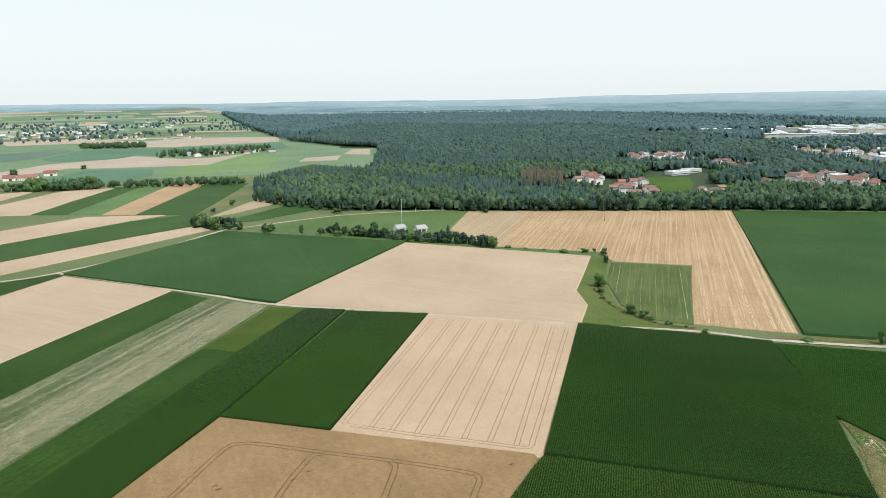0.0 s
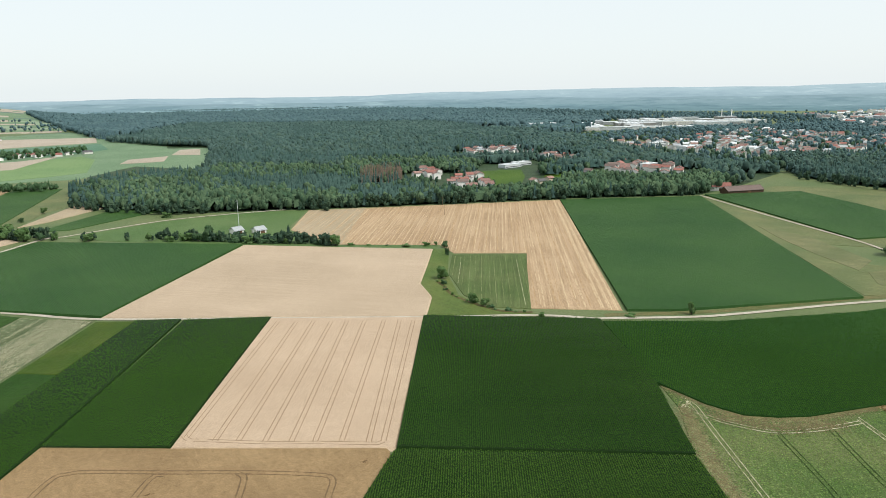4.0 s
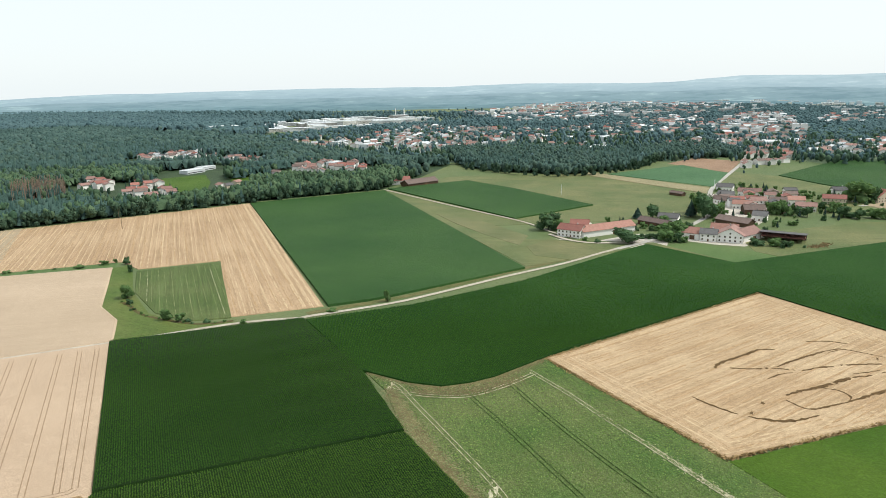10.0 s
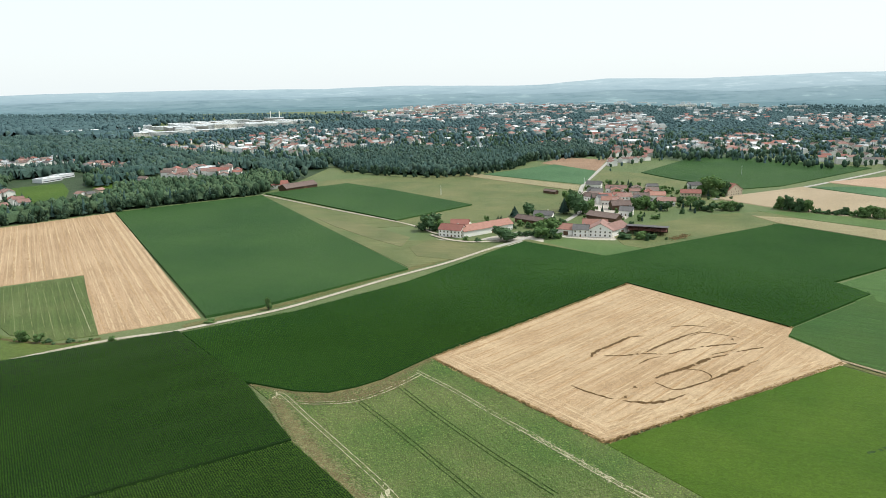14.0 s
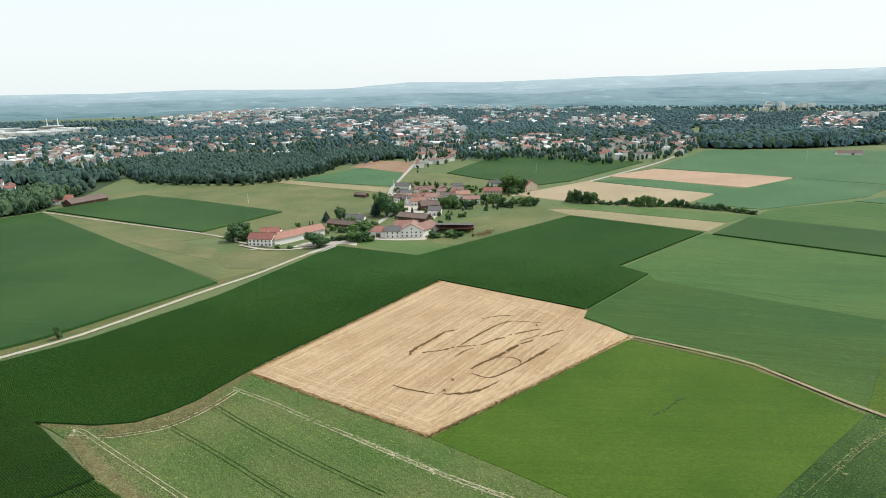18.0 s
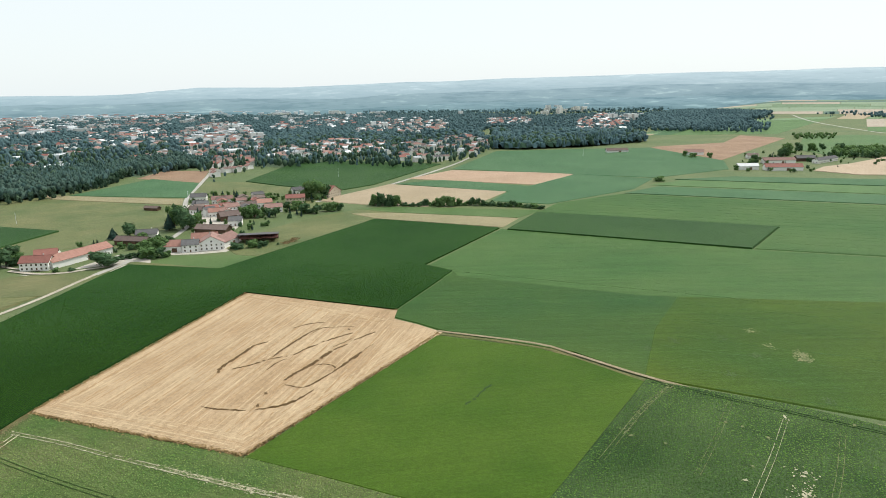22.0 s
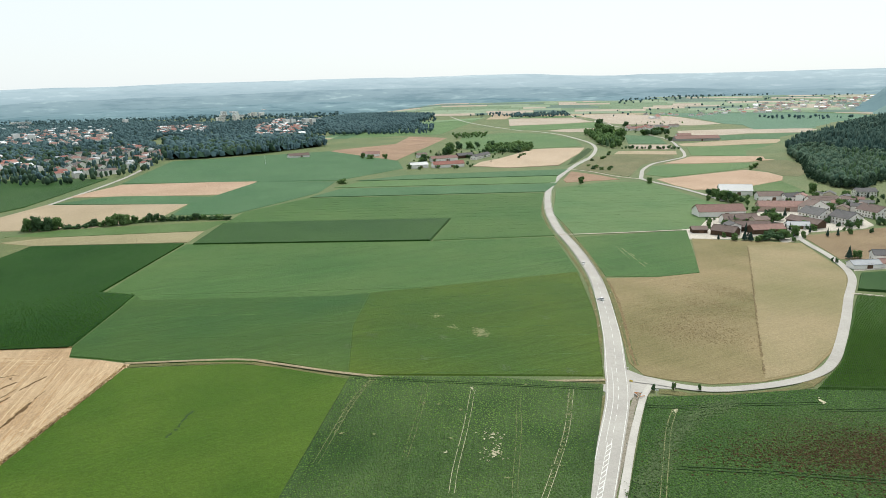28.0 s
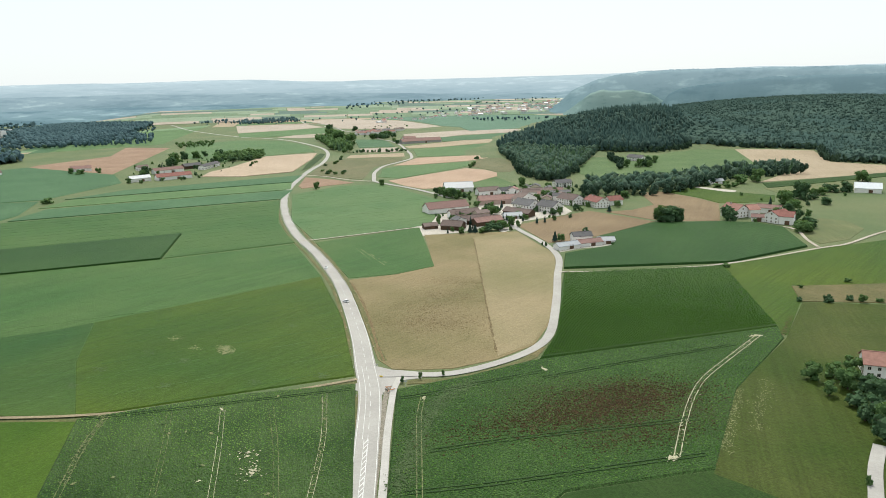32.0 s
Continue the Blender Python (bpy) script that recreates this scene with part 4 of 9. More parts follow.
# In each list the last two colours hold more painted haze than the first two.
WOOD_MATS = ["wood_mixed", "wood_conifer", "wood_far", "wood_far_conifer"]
NEAR_MATS = ["leaf_wood", "wood_conifer_haze", "wood_ridge", "wood_conifer_haze"]
MID_MATS = ["wood_ridge", "wood_conifer_haze", "wood_mid", "wood_mid_conifer"]
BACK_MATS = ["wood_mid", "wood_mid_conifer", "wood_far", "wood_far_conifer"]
SPUR_MATS = ["wood_ridge", "wood_conifer_haze", "wood_far", "wood_far_conifer"]
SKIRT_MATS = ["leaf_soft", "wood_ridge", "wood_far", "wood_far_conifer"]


def crowns(name, places, kind, label, tall=(14, 22), conifer=0.3, category="wood", far=False, haze_mix=1.0, mats=None):
    """Many small trees as one object; conifers stand in groups, and colours with haze painted in take over far off."""
    vs, fs, ms, o = [], [], [], 0
    wood = kind.startswith("wood")
    mats = mats or (WOOD_MATS if wood else [kind, "leaf_dark"])
    for x, y, rng in places:
        con = conifer > 0 and rng.random() < conifer + 1.1 * noise.noise(Vector((x / 160, y / 160, 0.0)))
        v, f = rng.choice(SPIRES if con else MID_BLOBS if far else (TINY_BLOBS if x * x + y * y > 2.4e6 else FAR_BLOBS) if kind == "wood_far" else BLOBS)
        h = rng.uniform(*tall) * (1.12 if con else 1.0)
        w = h * (rng.uniform(0.38, 0.54) if con else rng.uniform(0.85, 1.3) if kind == "wood_far" and x * x + y * y > 2.4e6 else rng.uniform(0.55, 0.82) if wood else rng.uniform(0.7, 1.05))
        a = rng.random() * 6.28
        c, s = math.cos(a), math.sin(a)
        p = np.empty_like(v)
        p[:, 0] = x + w * (c * v[:, 0] - s * v[:, 1])
        p[:, 1] = y + w * (s * v[:, 0] + c * v[:, 1])
        p[:, 2] = height(x, y) + (0.0 if con else 0.08 * h) + h * v[:, 2]
        vs.append(p)
        fs.append(f + o)
        away = wood and rng.random() < haze_mix * (math.hypot(x, y) - 850) / 1100
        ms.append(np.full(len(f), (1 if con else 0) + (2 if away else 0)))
        o += len(v)
    if not vs:
        return None
    vs, fs = np.concatenate(vs), np.concatenate(fs)
    me = bpy.data.meshes.new(name)
    me.vertices.add(len(vs))
    me.vertices.foreach_set("co", vs.ravel())
    me.loops.add(fs.size)
    me.loops.foreach_set("vertex_index", fs.ravel())
    me.polygons.add(len(fs))
    me.polygons.foreach_set("loop_start", np.arange(0, fs.size, 3))
    for m in mats:
        me.materials.append(M[m])
    me.polygons.foreach_set("material_index", np.concatenate(ms).astype(np.int32))
    me.update(calc_edges=True)
    return tagged(new(name, me), label, category, kind="stuff")


def canopy(name, poly, cell, low, high, seed, label, skip=(), haze_mix=1.0, mats=None):
    """The closed lower canopy of a wood: a ragged leaf surface below the tree tops, as one object."""
    rng = random.Random(seed)
    xs, ys = [p[0] for p in poly], [p[1] for p in poly]
    nx, ny = int((max(xs) - min(xs)) / cell) + 2, int((max(ys) - min(ys)) / cell) + 2
    spots, verts, faces, kinds = {}, [], [], []
    for j in range(ny):
        for i in range(nx):
            x, y = min(xs) + cell * (i + rng.uniform(-0.35, 0.35)), min(ys) + cell * (j + rng.uniform(-0.35, 0.35))
            if inside(poly, x, y) and not any((x - a) ** 2 + (y - b) ** 2 < r * r for a, b, r in skip):
                spots[i, j] = len(verts)
                verts.append((x, y, height(x, y) + rng.uniform(low, high)))
    for (i, j), o in spots.items():
        if any((i + a, j + b) not in spots for a, b in ((1, 0), (-1, 0), (0, 1), (0, -1))):
            verts[o] = (verts[o][0], verts[o][1], height(*verts[o][:2]) + rng.uniform(0.2, 0.45) * low)
    for i, j in spots:
        q = [spots.get(c) for c in ((i, j), (i + 1, j), (i + 1, j + 1), (i, j + 1))]
        if None not in q:
            # Far cells take the colours with haze painted in.
            away = rng.random() < haze_mix * (math.hypot(*verts[q[0]][:2]) - 900) / 1000
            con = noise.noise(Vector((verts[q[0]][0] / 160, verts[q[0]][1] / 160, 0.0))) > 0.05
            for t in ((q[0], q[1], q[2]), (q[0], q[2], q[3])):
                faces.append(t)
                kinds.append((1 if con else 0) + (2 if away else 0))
    me = bpy.data.meshes.new(name)
    me.from_pydata(verts, [], faces)
    for m in mats or WOOD_MATS:
        me.materials.append(M[m])
    me.polygons.foreach_set("material_index", kinds)
    return tagged(new(name, me), label, "wood", kind="stuff")


CLEARINGS = [(204, 947, 42), (224, 847, 50), (352, 1205, 60), (501, 892, 75), (472, 890, 50), (510, 858, 50), (607, 800, 40), (120, 856, 22), (138, 862, 20), (103, 859, 20), (598, 1969, 62), (646, 1972, 62), (696, 1973, 62), (749, 1974, 62), (803, 1976, 62), (859, 1977, 62), (918, 1979, 62), (979, 1980, 62), (1043, 1982, 62), (1109, 1984, 62), (1178, 1986, 62), (1251, 1987, 62), (1326, 1989, 62), (1405, 1991, 62), (1464, 1962, 62), (196, 936, 45), (207, 923, 30), (211, 834, 40), (228, 826, 45), (247, 840, 35), (340, 1266, 40), (365, 1262, 50), (404, 1270, 50), (434, 1261, 45), (339, 1003, 55), (364, 1010, 40), (307, 922, 45), (275, 899, 35), (353, 868, 35), (324, 830, 25), (280, 802, 45), (441, 1167, 40), (465, 1112, 40), (467, 907, 45), (490, 900, 50), (518, 887, 50), (544, 876, 30), (402, 876, 40), (291, 867, 40), (275, 859, 35), (732, 1269, 45), (730, 1151, 50), (723, 1370, 45), (257, 872, 34), (272, 849, 38), (295, 850, 40), (301, 823, 28), (351, 871, 34), (257, 841, 28), (187, 896, 38), (200, 793, 36), (216, 785, 40), (237, 805, 30), (326, 1185, 38), (352, 1176, 40), (379, 1168, 40), (403, 1162, 36), (437, 851, 36), (458, 844, 40), (485, 830, 38), (316, 959, 45), (420, 1069, 30), (438, 1048, 30), (417, 858, 30)]
crowns("big_wood", scatter([(-235, 857), (-213, 801), (-112, 733), (29, 720), (183, 712), (299, 708), (449, 685), (524, 726), (539, 815), (378, 999), (243, 1117), (98, 1196), (96, 1037), (-77, 1110), (-128, 1083), (-191, 1045), (-244, 982), (-249, 911)], 8.6, 3, CLEARINGS), "wood_mixed", "dense mixed wood of conifers and broadleaf trees", (11, 17), 0.42, mats=NEAR_MATS)
canopy("big_wood_canopy", [(-235, 857), (-213, 801), (-112, 733), (29, 720), (183, 712), (299, 708), (449, 685), (524, 726), (539, 815), (378, 999), (243, 1117), (98, 1196), (96, 1037), (-77, 1110), (-128, 1083), (-191, 1045), (-244, 982), (-249, 911)], 5.5, 8, 12, 601, "closed lower leaf canopy of the wood", CLEARINGS, mats=NEAR_MATS)
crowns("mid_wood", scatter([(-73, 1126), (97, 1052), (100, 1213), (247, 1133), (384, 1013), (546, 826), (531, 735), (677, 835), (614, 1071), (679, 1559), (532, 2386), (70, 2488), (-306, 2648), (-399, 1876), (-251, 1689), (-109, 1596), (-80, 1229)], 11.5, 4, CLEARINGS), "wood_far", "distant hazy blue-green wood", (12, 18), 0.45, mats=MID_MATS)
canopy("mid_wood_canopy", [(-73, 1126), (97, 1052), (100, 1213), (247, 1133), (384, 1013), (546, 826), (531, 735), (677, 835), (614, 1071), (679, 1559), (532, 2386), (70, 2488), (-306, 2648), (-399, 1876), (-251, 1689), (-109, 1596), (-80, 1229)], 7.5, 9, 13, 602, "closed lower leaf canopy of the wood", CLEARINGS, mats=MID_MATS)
crowns("back_wood", scatter([(-409, 1924), (-301, 2603), (69, 2454), (524, 2350), (687, 1577), (1102, 2232), (857, 3807), (139, 4463), (-491, 4274), (-1118, 3651)], 24, 5, CLEARINGS), "wood_far", "distant hazy blue-green wood", (17, 24), 0.4, haze_mix=0.8, mats=BACK_MATS)
canopy("back_wood_canopy", [(-409, 1924), (-301, 2603), (69, 2454), (524, 2350), (687, 1577), (1102, 2232), (857, 3807), (139, 4463), (-491, 4274), (-1118, 3651)], 15, 14, 19, 603, "closed lower leaf canopy of the wood", CLEARINGS, haze_mix=0.8, mats=BACK_MATS)
POCKET_WOOD = [(-132, 1440), (-148, 1575), (-140, 1592), (-95, 1612), (-72, 1229), (-78, 1110), (-112, 1085), (-118, 1190)]
crowns("pocket_wood", scatter(POCKET_WOOD, 8, 143), "wood_mixed", "mixed wood around a pocket of fields", (11, 17), 0.3, far=True, mats=MID_MATS)
canopy("pocket_wood_canopy", POCKET_WOOD, 7, 8, 11, 610, "closed lower leaf canopy of the wood", mats=MID_MATS)
crowns("wood_edge", scatter([(-430, 1930), (-408, 1868), (-258, 1674), (-112, 1580), (-98, 1612), (-245, 1712), (-385, 1900), (-398, 1940)], 8, 141), "wood_mixed", "trees along the edge of the distant wood", (12, 17), 0.2, far=True, mats=MID_MATS)
crowns("wood_edge", scatter([(-432, 1915), (-1140, 3645), (-1098, 3665), (-396, 1940)], 14, 142), "wood_far", "trees along the edge of the distant wood", (15, 21), 0.2, haze_mix=0.8, mats=BACK_MATS)
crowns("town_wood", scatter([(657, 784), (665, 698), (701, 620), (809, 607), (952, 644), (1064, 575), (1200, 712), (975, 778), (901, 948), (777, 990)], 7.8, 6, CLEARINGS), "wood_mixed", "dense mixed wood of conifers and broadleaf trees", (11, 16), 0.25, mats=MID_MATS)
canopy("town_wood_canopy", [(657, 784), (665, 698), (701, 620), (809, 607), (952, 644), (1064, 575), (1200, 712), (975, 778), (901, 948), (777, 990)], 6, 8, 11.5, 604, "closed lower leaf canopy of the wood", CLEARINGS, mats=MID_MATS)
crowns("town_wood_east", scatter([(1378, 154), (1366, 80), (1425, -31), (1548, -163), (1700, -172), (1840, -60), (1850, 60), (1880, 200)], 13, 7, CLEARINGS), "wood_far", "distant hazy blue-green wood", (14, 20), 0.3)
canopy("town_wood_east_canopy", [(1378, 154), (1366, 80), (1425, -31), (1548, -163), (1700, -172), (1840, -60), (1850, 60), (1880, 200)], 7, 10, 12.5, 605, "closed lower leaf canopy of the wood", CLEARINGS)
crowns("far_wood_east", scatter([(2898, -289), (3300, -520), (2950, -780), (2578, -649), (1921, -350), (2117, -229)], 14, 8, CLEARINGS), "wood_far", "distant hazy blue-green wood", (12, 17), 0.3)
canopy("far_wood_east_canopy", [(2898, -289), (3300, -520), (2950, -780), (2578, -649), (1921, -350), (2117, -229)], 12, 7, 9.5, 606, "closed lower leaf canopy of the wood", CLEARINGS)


# ---- distant hills ----
def far_ring(name, r0, r1, low, tops, kind, label, rough):
    """A ring of hill land that rises outwards; tops gives the height at compass bearings in degrees, clockwise from north."""
    n, m = 360, 6
    verts, faces = [], []
    for i in range(m + 1):
        f = i / m
        for j in range(n):
            deg = 360 * j / n
            for (a, ha), (b, hb) in zip(tops, tops[1:]):
                if a <= deg <= b:
                    t = (deg - a) / (b - a)
                    top = ha + (hb - ha) * t * t * (3 - 2 * t)
                    break
            x, y = math.sin(radians(deg)), math.cos(radians(deg))
            r = r0 + (r1 - r0) * f
            wob = rough * noise.noise(Vector((x * 9, y * 9, r0 * 0.01))) + 0.5 * rough * noise.noise(Vector((x * 30, y * 30, r0 * 0.02)))
            verts.append((r * x, r * y, low + (top - low + wob) * f ** 1.3))
    for i in range(m):
        for j in range(n):
            a, b = i * n + j, i * n + (j + 1) % n
            faces.append((a, b, b + n, a + n))
    ob = mesh_object(name, verts, faces, M[kind])
    for p in ob.data.polygons:
        p.use_smooth = True
    tagged(ob, label, "hills", kind="structure")


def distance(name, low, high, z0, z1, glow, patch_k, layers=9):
    """Distant land: haze painted in as colour and glow, paler towards its crest, with soft broad patches."""
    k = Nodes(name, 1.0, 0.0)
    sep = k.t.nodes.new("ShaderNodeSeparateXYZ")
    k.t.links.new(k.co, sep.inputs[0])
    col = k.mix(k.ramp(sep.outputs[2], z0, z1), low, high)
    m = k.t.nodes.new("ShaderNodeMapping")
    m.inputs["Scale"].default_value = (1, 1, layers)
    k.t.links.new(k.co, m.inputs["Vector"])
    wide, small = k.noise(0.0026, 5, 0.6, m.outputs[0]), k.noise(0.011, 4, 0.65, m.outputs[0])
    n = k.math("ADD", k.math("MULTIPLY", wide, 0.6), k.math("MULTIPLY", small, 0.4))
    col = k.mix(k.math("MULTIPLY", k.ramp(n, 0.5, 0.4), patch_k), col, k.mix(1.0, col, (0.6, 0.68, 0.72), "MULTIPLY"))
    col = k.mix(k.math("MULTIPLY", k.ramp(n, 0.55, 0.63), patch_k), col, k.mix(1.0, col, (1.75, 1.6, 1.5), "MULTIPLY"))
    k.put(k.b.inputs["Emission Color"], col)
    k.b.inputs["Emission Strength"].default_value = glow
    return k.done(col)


# Blue-grey haze colours that also glow, though the hills give no light.
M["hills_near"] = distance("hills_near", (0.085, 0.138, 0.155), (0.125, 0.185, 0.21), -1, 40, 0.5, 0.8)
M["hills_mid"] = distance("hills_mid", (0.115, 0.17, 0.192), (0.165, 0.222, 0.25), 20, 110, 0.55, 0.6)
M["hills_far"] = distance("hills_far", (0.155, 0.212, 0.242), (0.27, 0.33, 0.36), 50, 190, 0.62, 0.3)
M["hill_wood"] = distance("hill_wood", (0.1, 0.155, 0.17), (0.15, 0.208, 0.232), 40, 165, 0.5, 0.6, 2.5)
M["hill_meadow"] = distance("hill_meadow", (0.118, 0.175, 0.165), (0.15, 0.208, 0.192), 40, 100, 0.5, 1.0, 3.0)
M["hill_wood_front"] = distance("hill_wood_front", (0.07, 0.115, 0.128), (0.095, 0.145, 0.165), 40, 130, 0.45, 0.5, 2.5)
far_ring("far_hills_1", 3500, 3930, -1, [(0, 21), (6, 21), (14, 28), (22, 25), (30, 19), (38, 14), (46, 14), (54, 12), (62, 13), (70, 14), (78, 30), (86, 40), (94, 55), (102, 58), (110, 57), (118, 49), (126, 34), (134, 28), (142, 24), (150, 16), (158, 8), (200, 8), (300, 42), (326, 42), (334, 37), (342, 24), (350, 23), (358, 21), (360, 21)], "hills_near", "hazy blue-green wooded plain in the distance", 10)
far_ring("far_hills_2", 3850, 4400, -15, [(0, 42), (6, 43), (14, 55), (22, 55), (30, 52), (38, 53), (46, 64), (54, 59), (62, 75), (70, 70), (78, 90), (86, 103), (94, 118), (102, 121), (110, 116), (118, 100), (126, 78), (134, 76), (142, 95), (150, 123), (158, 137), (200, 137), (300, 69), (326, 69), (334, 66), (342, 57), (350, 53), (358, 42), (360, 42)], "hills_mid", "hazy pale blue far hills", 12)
far_ring("far_hills_3", 4300, 4900, -15, [(0, 72), (6, 73), (14, 92), (22, 102), (30, 106), (38, 105), (46, 118), (54, 111), (62, 145), (70, 142), (78, 165), (86, 175), (94, 185), (102, 192), (110, 195), (118, 176), (126, 177), (134, 176), (142, 186), (150, 196), (158, 193), (200, 193), (300, 80), (326, 80), (334, 79), (342, 76), (350, 74), (358, 71), (360, 72)], "hills_far", "hills on the horizon, painted pale grey-blue with haze", 8)


def far_ridge(name, near, deep, crest, kind, label):
    """A wooded hill in the far south: a front that climbs to a ragged crest and a back that falls away; crest gives bearing and height."""
    verts, faces, n = [], [], int((crest[-1][0] - crest[0][0]) / 0.12)
    for j in range(n + 1):
        deg = crest[0][0] + 0.12 * j
        top = float(np.interp(deg, [c[0] for c in crest], [c[1] for c in crest]))
        x, y = math.sin(radians(deg)), math.cos(radians(deg))
        top += 4 * noise.noise(Vector((deg * 0.9, near, 0))) + 3 * noise.noise(Vector((deg * 6, near, 3))) + 2 * noise.noise(Vector((deg * 25, near, 7)))
        for f, h in ((0.0, -0.02), (0.15, 0.22), (0.32, 0.5), (0.48, 0.74), (0.6, 0.9), (0.7, 1.0), (1.0, 0.5)):
            r = near + deep * f
            bulge = 0.07 * noise.noise(Vector((deg * 0.5, f * 3, near))) if 0 < f < 0.7 else 0
            verts.append((r * x, r * y, top * (h + bulge)))
    for j in range(n):
        for i in range(6):
            a = 7 * j + i
            faces.append((a, a + 1, a + 8, a + 7))
    ob = mesh_object(name, verts, faces, M[kind])
    for p in ob.data.polygons:
        p.use_smooth = True
    tagged(ob, label, "hills", kind="structure")


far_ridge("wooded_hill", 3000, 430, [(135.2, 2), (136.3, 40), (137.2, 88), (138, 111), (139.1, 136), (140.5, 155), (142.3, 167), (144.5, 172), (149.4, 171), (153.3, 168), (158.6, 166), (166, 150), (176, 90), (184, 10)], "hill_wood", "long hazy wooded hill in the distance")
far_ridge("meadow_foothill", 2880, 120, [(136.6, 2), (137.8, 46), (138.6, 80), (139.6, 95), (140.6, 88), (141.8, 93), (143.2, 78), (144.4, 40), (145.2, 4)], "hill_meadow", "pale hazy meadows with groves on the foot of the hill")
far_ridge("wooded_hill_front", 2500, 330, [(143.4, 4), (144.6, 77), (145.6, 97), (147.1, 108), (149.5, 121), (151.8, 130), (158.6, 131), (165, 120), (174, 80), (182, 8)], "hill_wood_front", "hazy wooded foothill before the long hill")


# ---- houses ----
def plain(name, c, rough=0.8, spread=0.12, scale=1.5, metal=0.0, spec=0.3):
    k = Nodes(name, rough, spec)
    oi = k.t.nodes.new("ShaderNodeObjectInfo")
    col = k.mix(k.ramp(k.noise(scale, 4, 0.65), 0.3, 0.7), c, shade(c, 1 - spread * 2))
    col = k.mix(oi.outputs["Random"], col, k.mix(1.0, col, (1 - spread, 1 - spread, 1 - spread), "MULTIPLY"))
    k.b.inputs["Metallic"].default_value = metal
    k.bump(k.noise(scale * 4, 3), 0.2, 0.03)
    return k.done(col)


def tiled(name, c):
    """Roof tiles: fine courses across the slope, with weathered patches."""
    k = Nodes(name, 0.85, 0.2)
    oi = k.t.nodes.new("ShaderNodeObjectInfo")
    col = k.mix(k.ramp(k.noise(0.5, 5, 0.7), 0.3, 0.7), c, shade(c, 0.65))
    col = k.mix(oi.outputs["Random"], col, k.mix(1.0, col, (0.7, 0.68, 0.7), "MULTIPLY"))
    sep = k.t.nodes.new("ShaderNodeSeparateXYZ")
    k.t.links.new(k.co, sep.inputs[0])
    w = k.ramp(k.math("SINE", k.math("MULTIPLY", sep.outputs[2], 2 * math.pi / 0.3)), -1, 1)
    k.bump(w, 0.4, 0.04)
    return k.done(k.mix(k.math("MULTIPLY", w, 0.2), col, shade(c, 0.4)))


M["plaster"] = plain("plaster", (0.84, 0.82, 0.785), 0.9, 0.06)
M["plaster_pale"] = plain("plaster_pale", (0.68, 0.66, 0.63), 0.9, 0.08)
M["plaster_cream"] = plain("plaster_cream", (0.56, 0.49, 0.38), 0.9, 0.1)
M["plaster_pink"] = plain("plaster_pink", (0.52, 0.38, 0.33), 0.9, 0.1)
M["boards"] = plain("boards", (0.12, 0.075, 0.045), 0.85, 0.25, 3)
M["concrete"] = plain("concrete", (0.4, 0.39, 0.37), 0.9, 0.1)
M["metal_white"] = plain("metal_white", (0.62, 0.65, 0.67), 0.5, 0.06, 0.5)
M["metal_grey"] = plain("metal_grey", (0.36, 0.38, 0.4), 0.5, 0.08, 0.5)
M["tile_red"] = tiled("tile_red", (0.37, 0.165, 0.135))
M["tile_orange"] = tiled("tile_orange", (0.44, 0.24, 0.19))
M["tile_rose"] = tiled("tile_rose", (0.36, 0.222, 0.19))
M["tile_brown"] = tiled("tile_brown", (0.225, 0.17, 0.15))
M["slate"] = tiled("slate", (0.16, 0.158, 0.16))
M["glass"] = plain("glass", (0.03, 0.035, 0.04), 0.15, 0.2, spec=0.6)
M["door_wood"] = plain("door_wood", (0.16, 0.09, 0.05), 0.6, 0.2)
M["bark"] = plain("bark", (0.11, 0.085, 0.065), 0.95, 0.25, 4)
ROOFS = {"red": "tile_red", "orange": "tile_orange", "rose": "tile_rose", "brown": "tile_brown", "slate": "slate", "white": "metal_white", "grey": "metal_grey"}
ROOF_WORDS = {"red": "red tiled", "orange": "orange tiled", "rose": "faded rose tiled", "brown": "dark brown tiled", "slate": "dark grey tiled", "white": "pale metal", "grey": "grey metal"}
WALL_WORDS = {"plaster": "white rendered", "plaster_cream": "cream rendered", "plaster_pink": "pink rendered", "boards": "dark timber", "concrete": "grey concrete", "metal_white": "white metal-clad"}
CACHE = {}


def shared(key, build):
    if key not in CACHE:
        bm = bmesh.new()
        mats = build(bm)
        me = bpy.data.meshes.new(key[0])
        bmesh.ops.recalc_face_normals(bm, faces=bm.faces[:])
        bm.to_mesh(me)
        bm.free()
        for m in mats:
            me.materials.append(M[m])
        CACHE[key] = me
    return CACHE[key]


def child(name, me, parent, x=0, y=0, z=0, rz=0, label=""):
    ob = new(name, me)
    ob.parent = parent
    ob.location, ob.rotation_euler = (x, y, z), (0, 0, rz)
    return tagged(ob, label)


def box(bm, x0, x1, y0, y1, z0, z1, mat=0):
    v = [bm.verts.new(p) for p in ((x0, y0, z0), (x1, y0, z0), (x1, y1, z0), (x0, y1, z0), (x0, y0, z1), (x1, y0, z1), (x1, y1, z1), (x0, y1, z1))]
    for q in ((3, 2, 1, 0), (4, 5, 6, 7), (0, 1, 5, 4), (1, 2, 6, 5), (2, 3, 7, 6), (3, 0, 4, 7)):
        bm.faces.new([v[i] for i in q]).material_index = mat


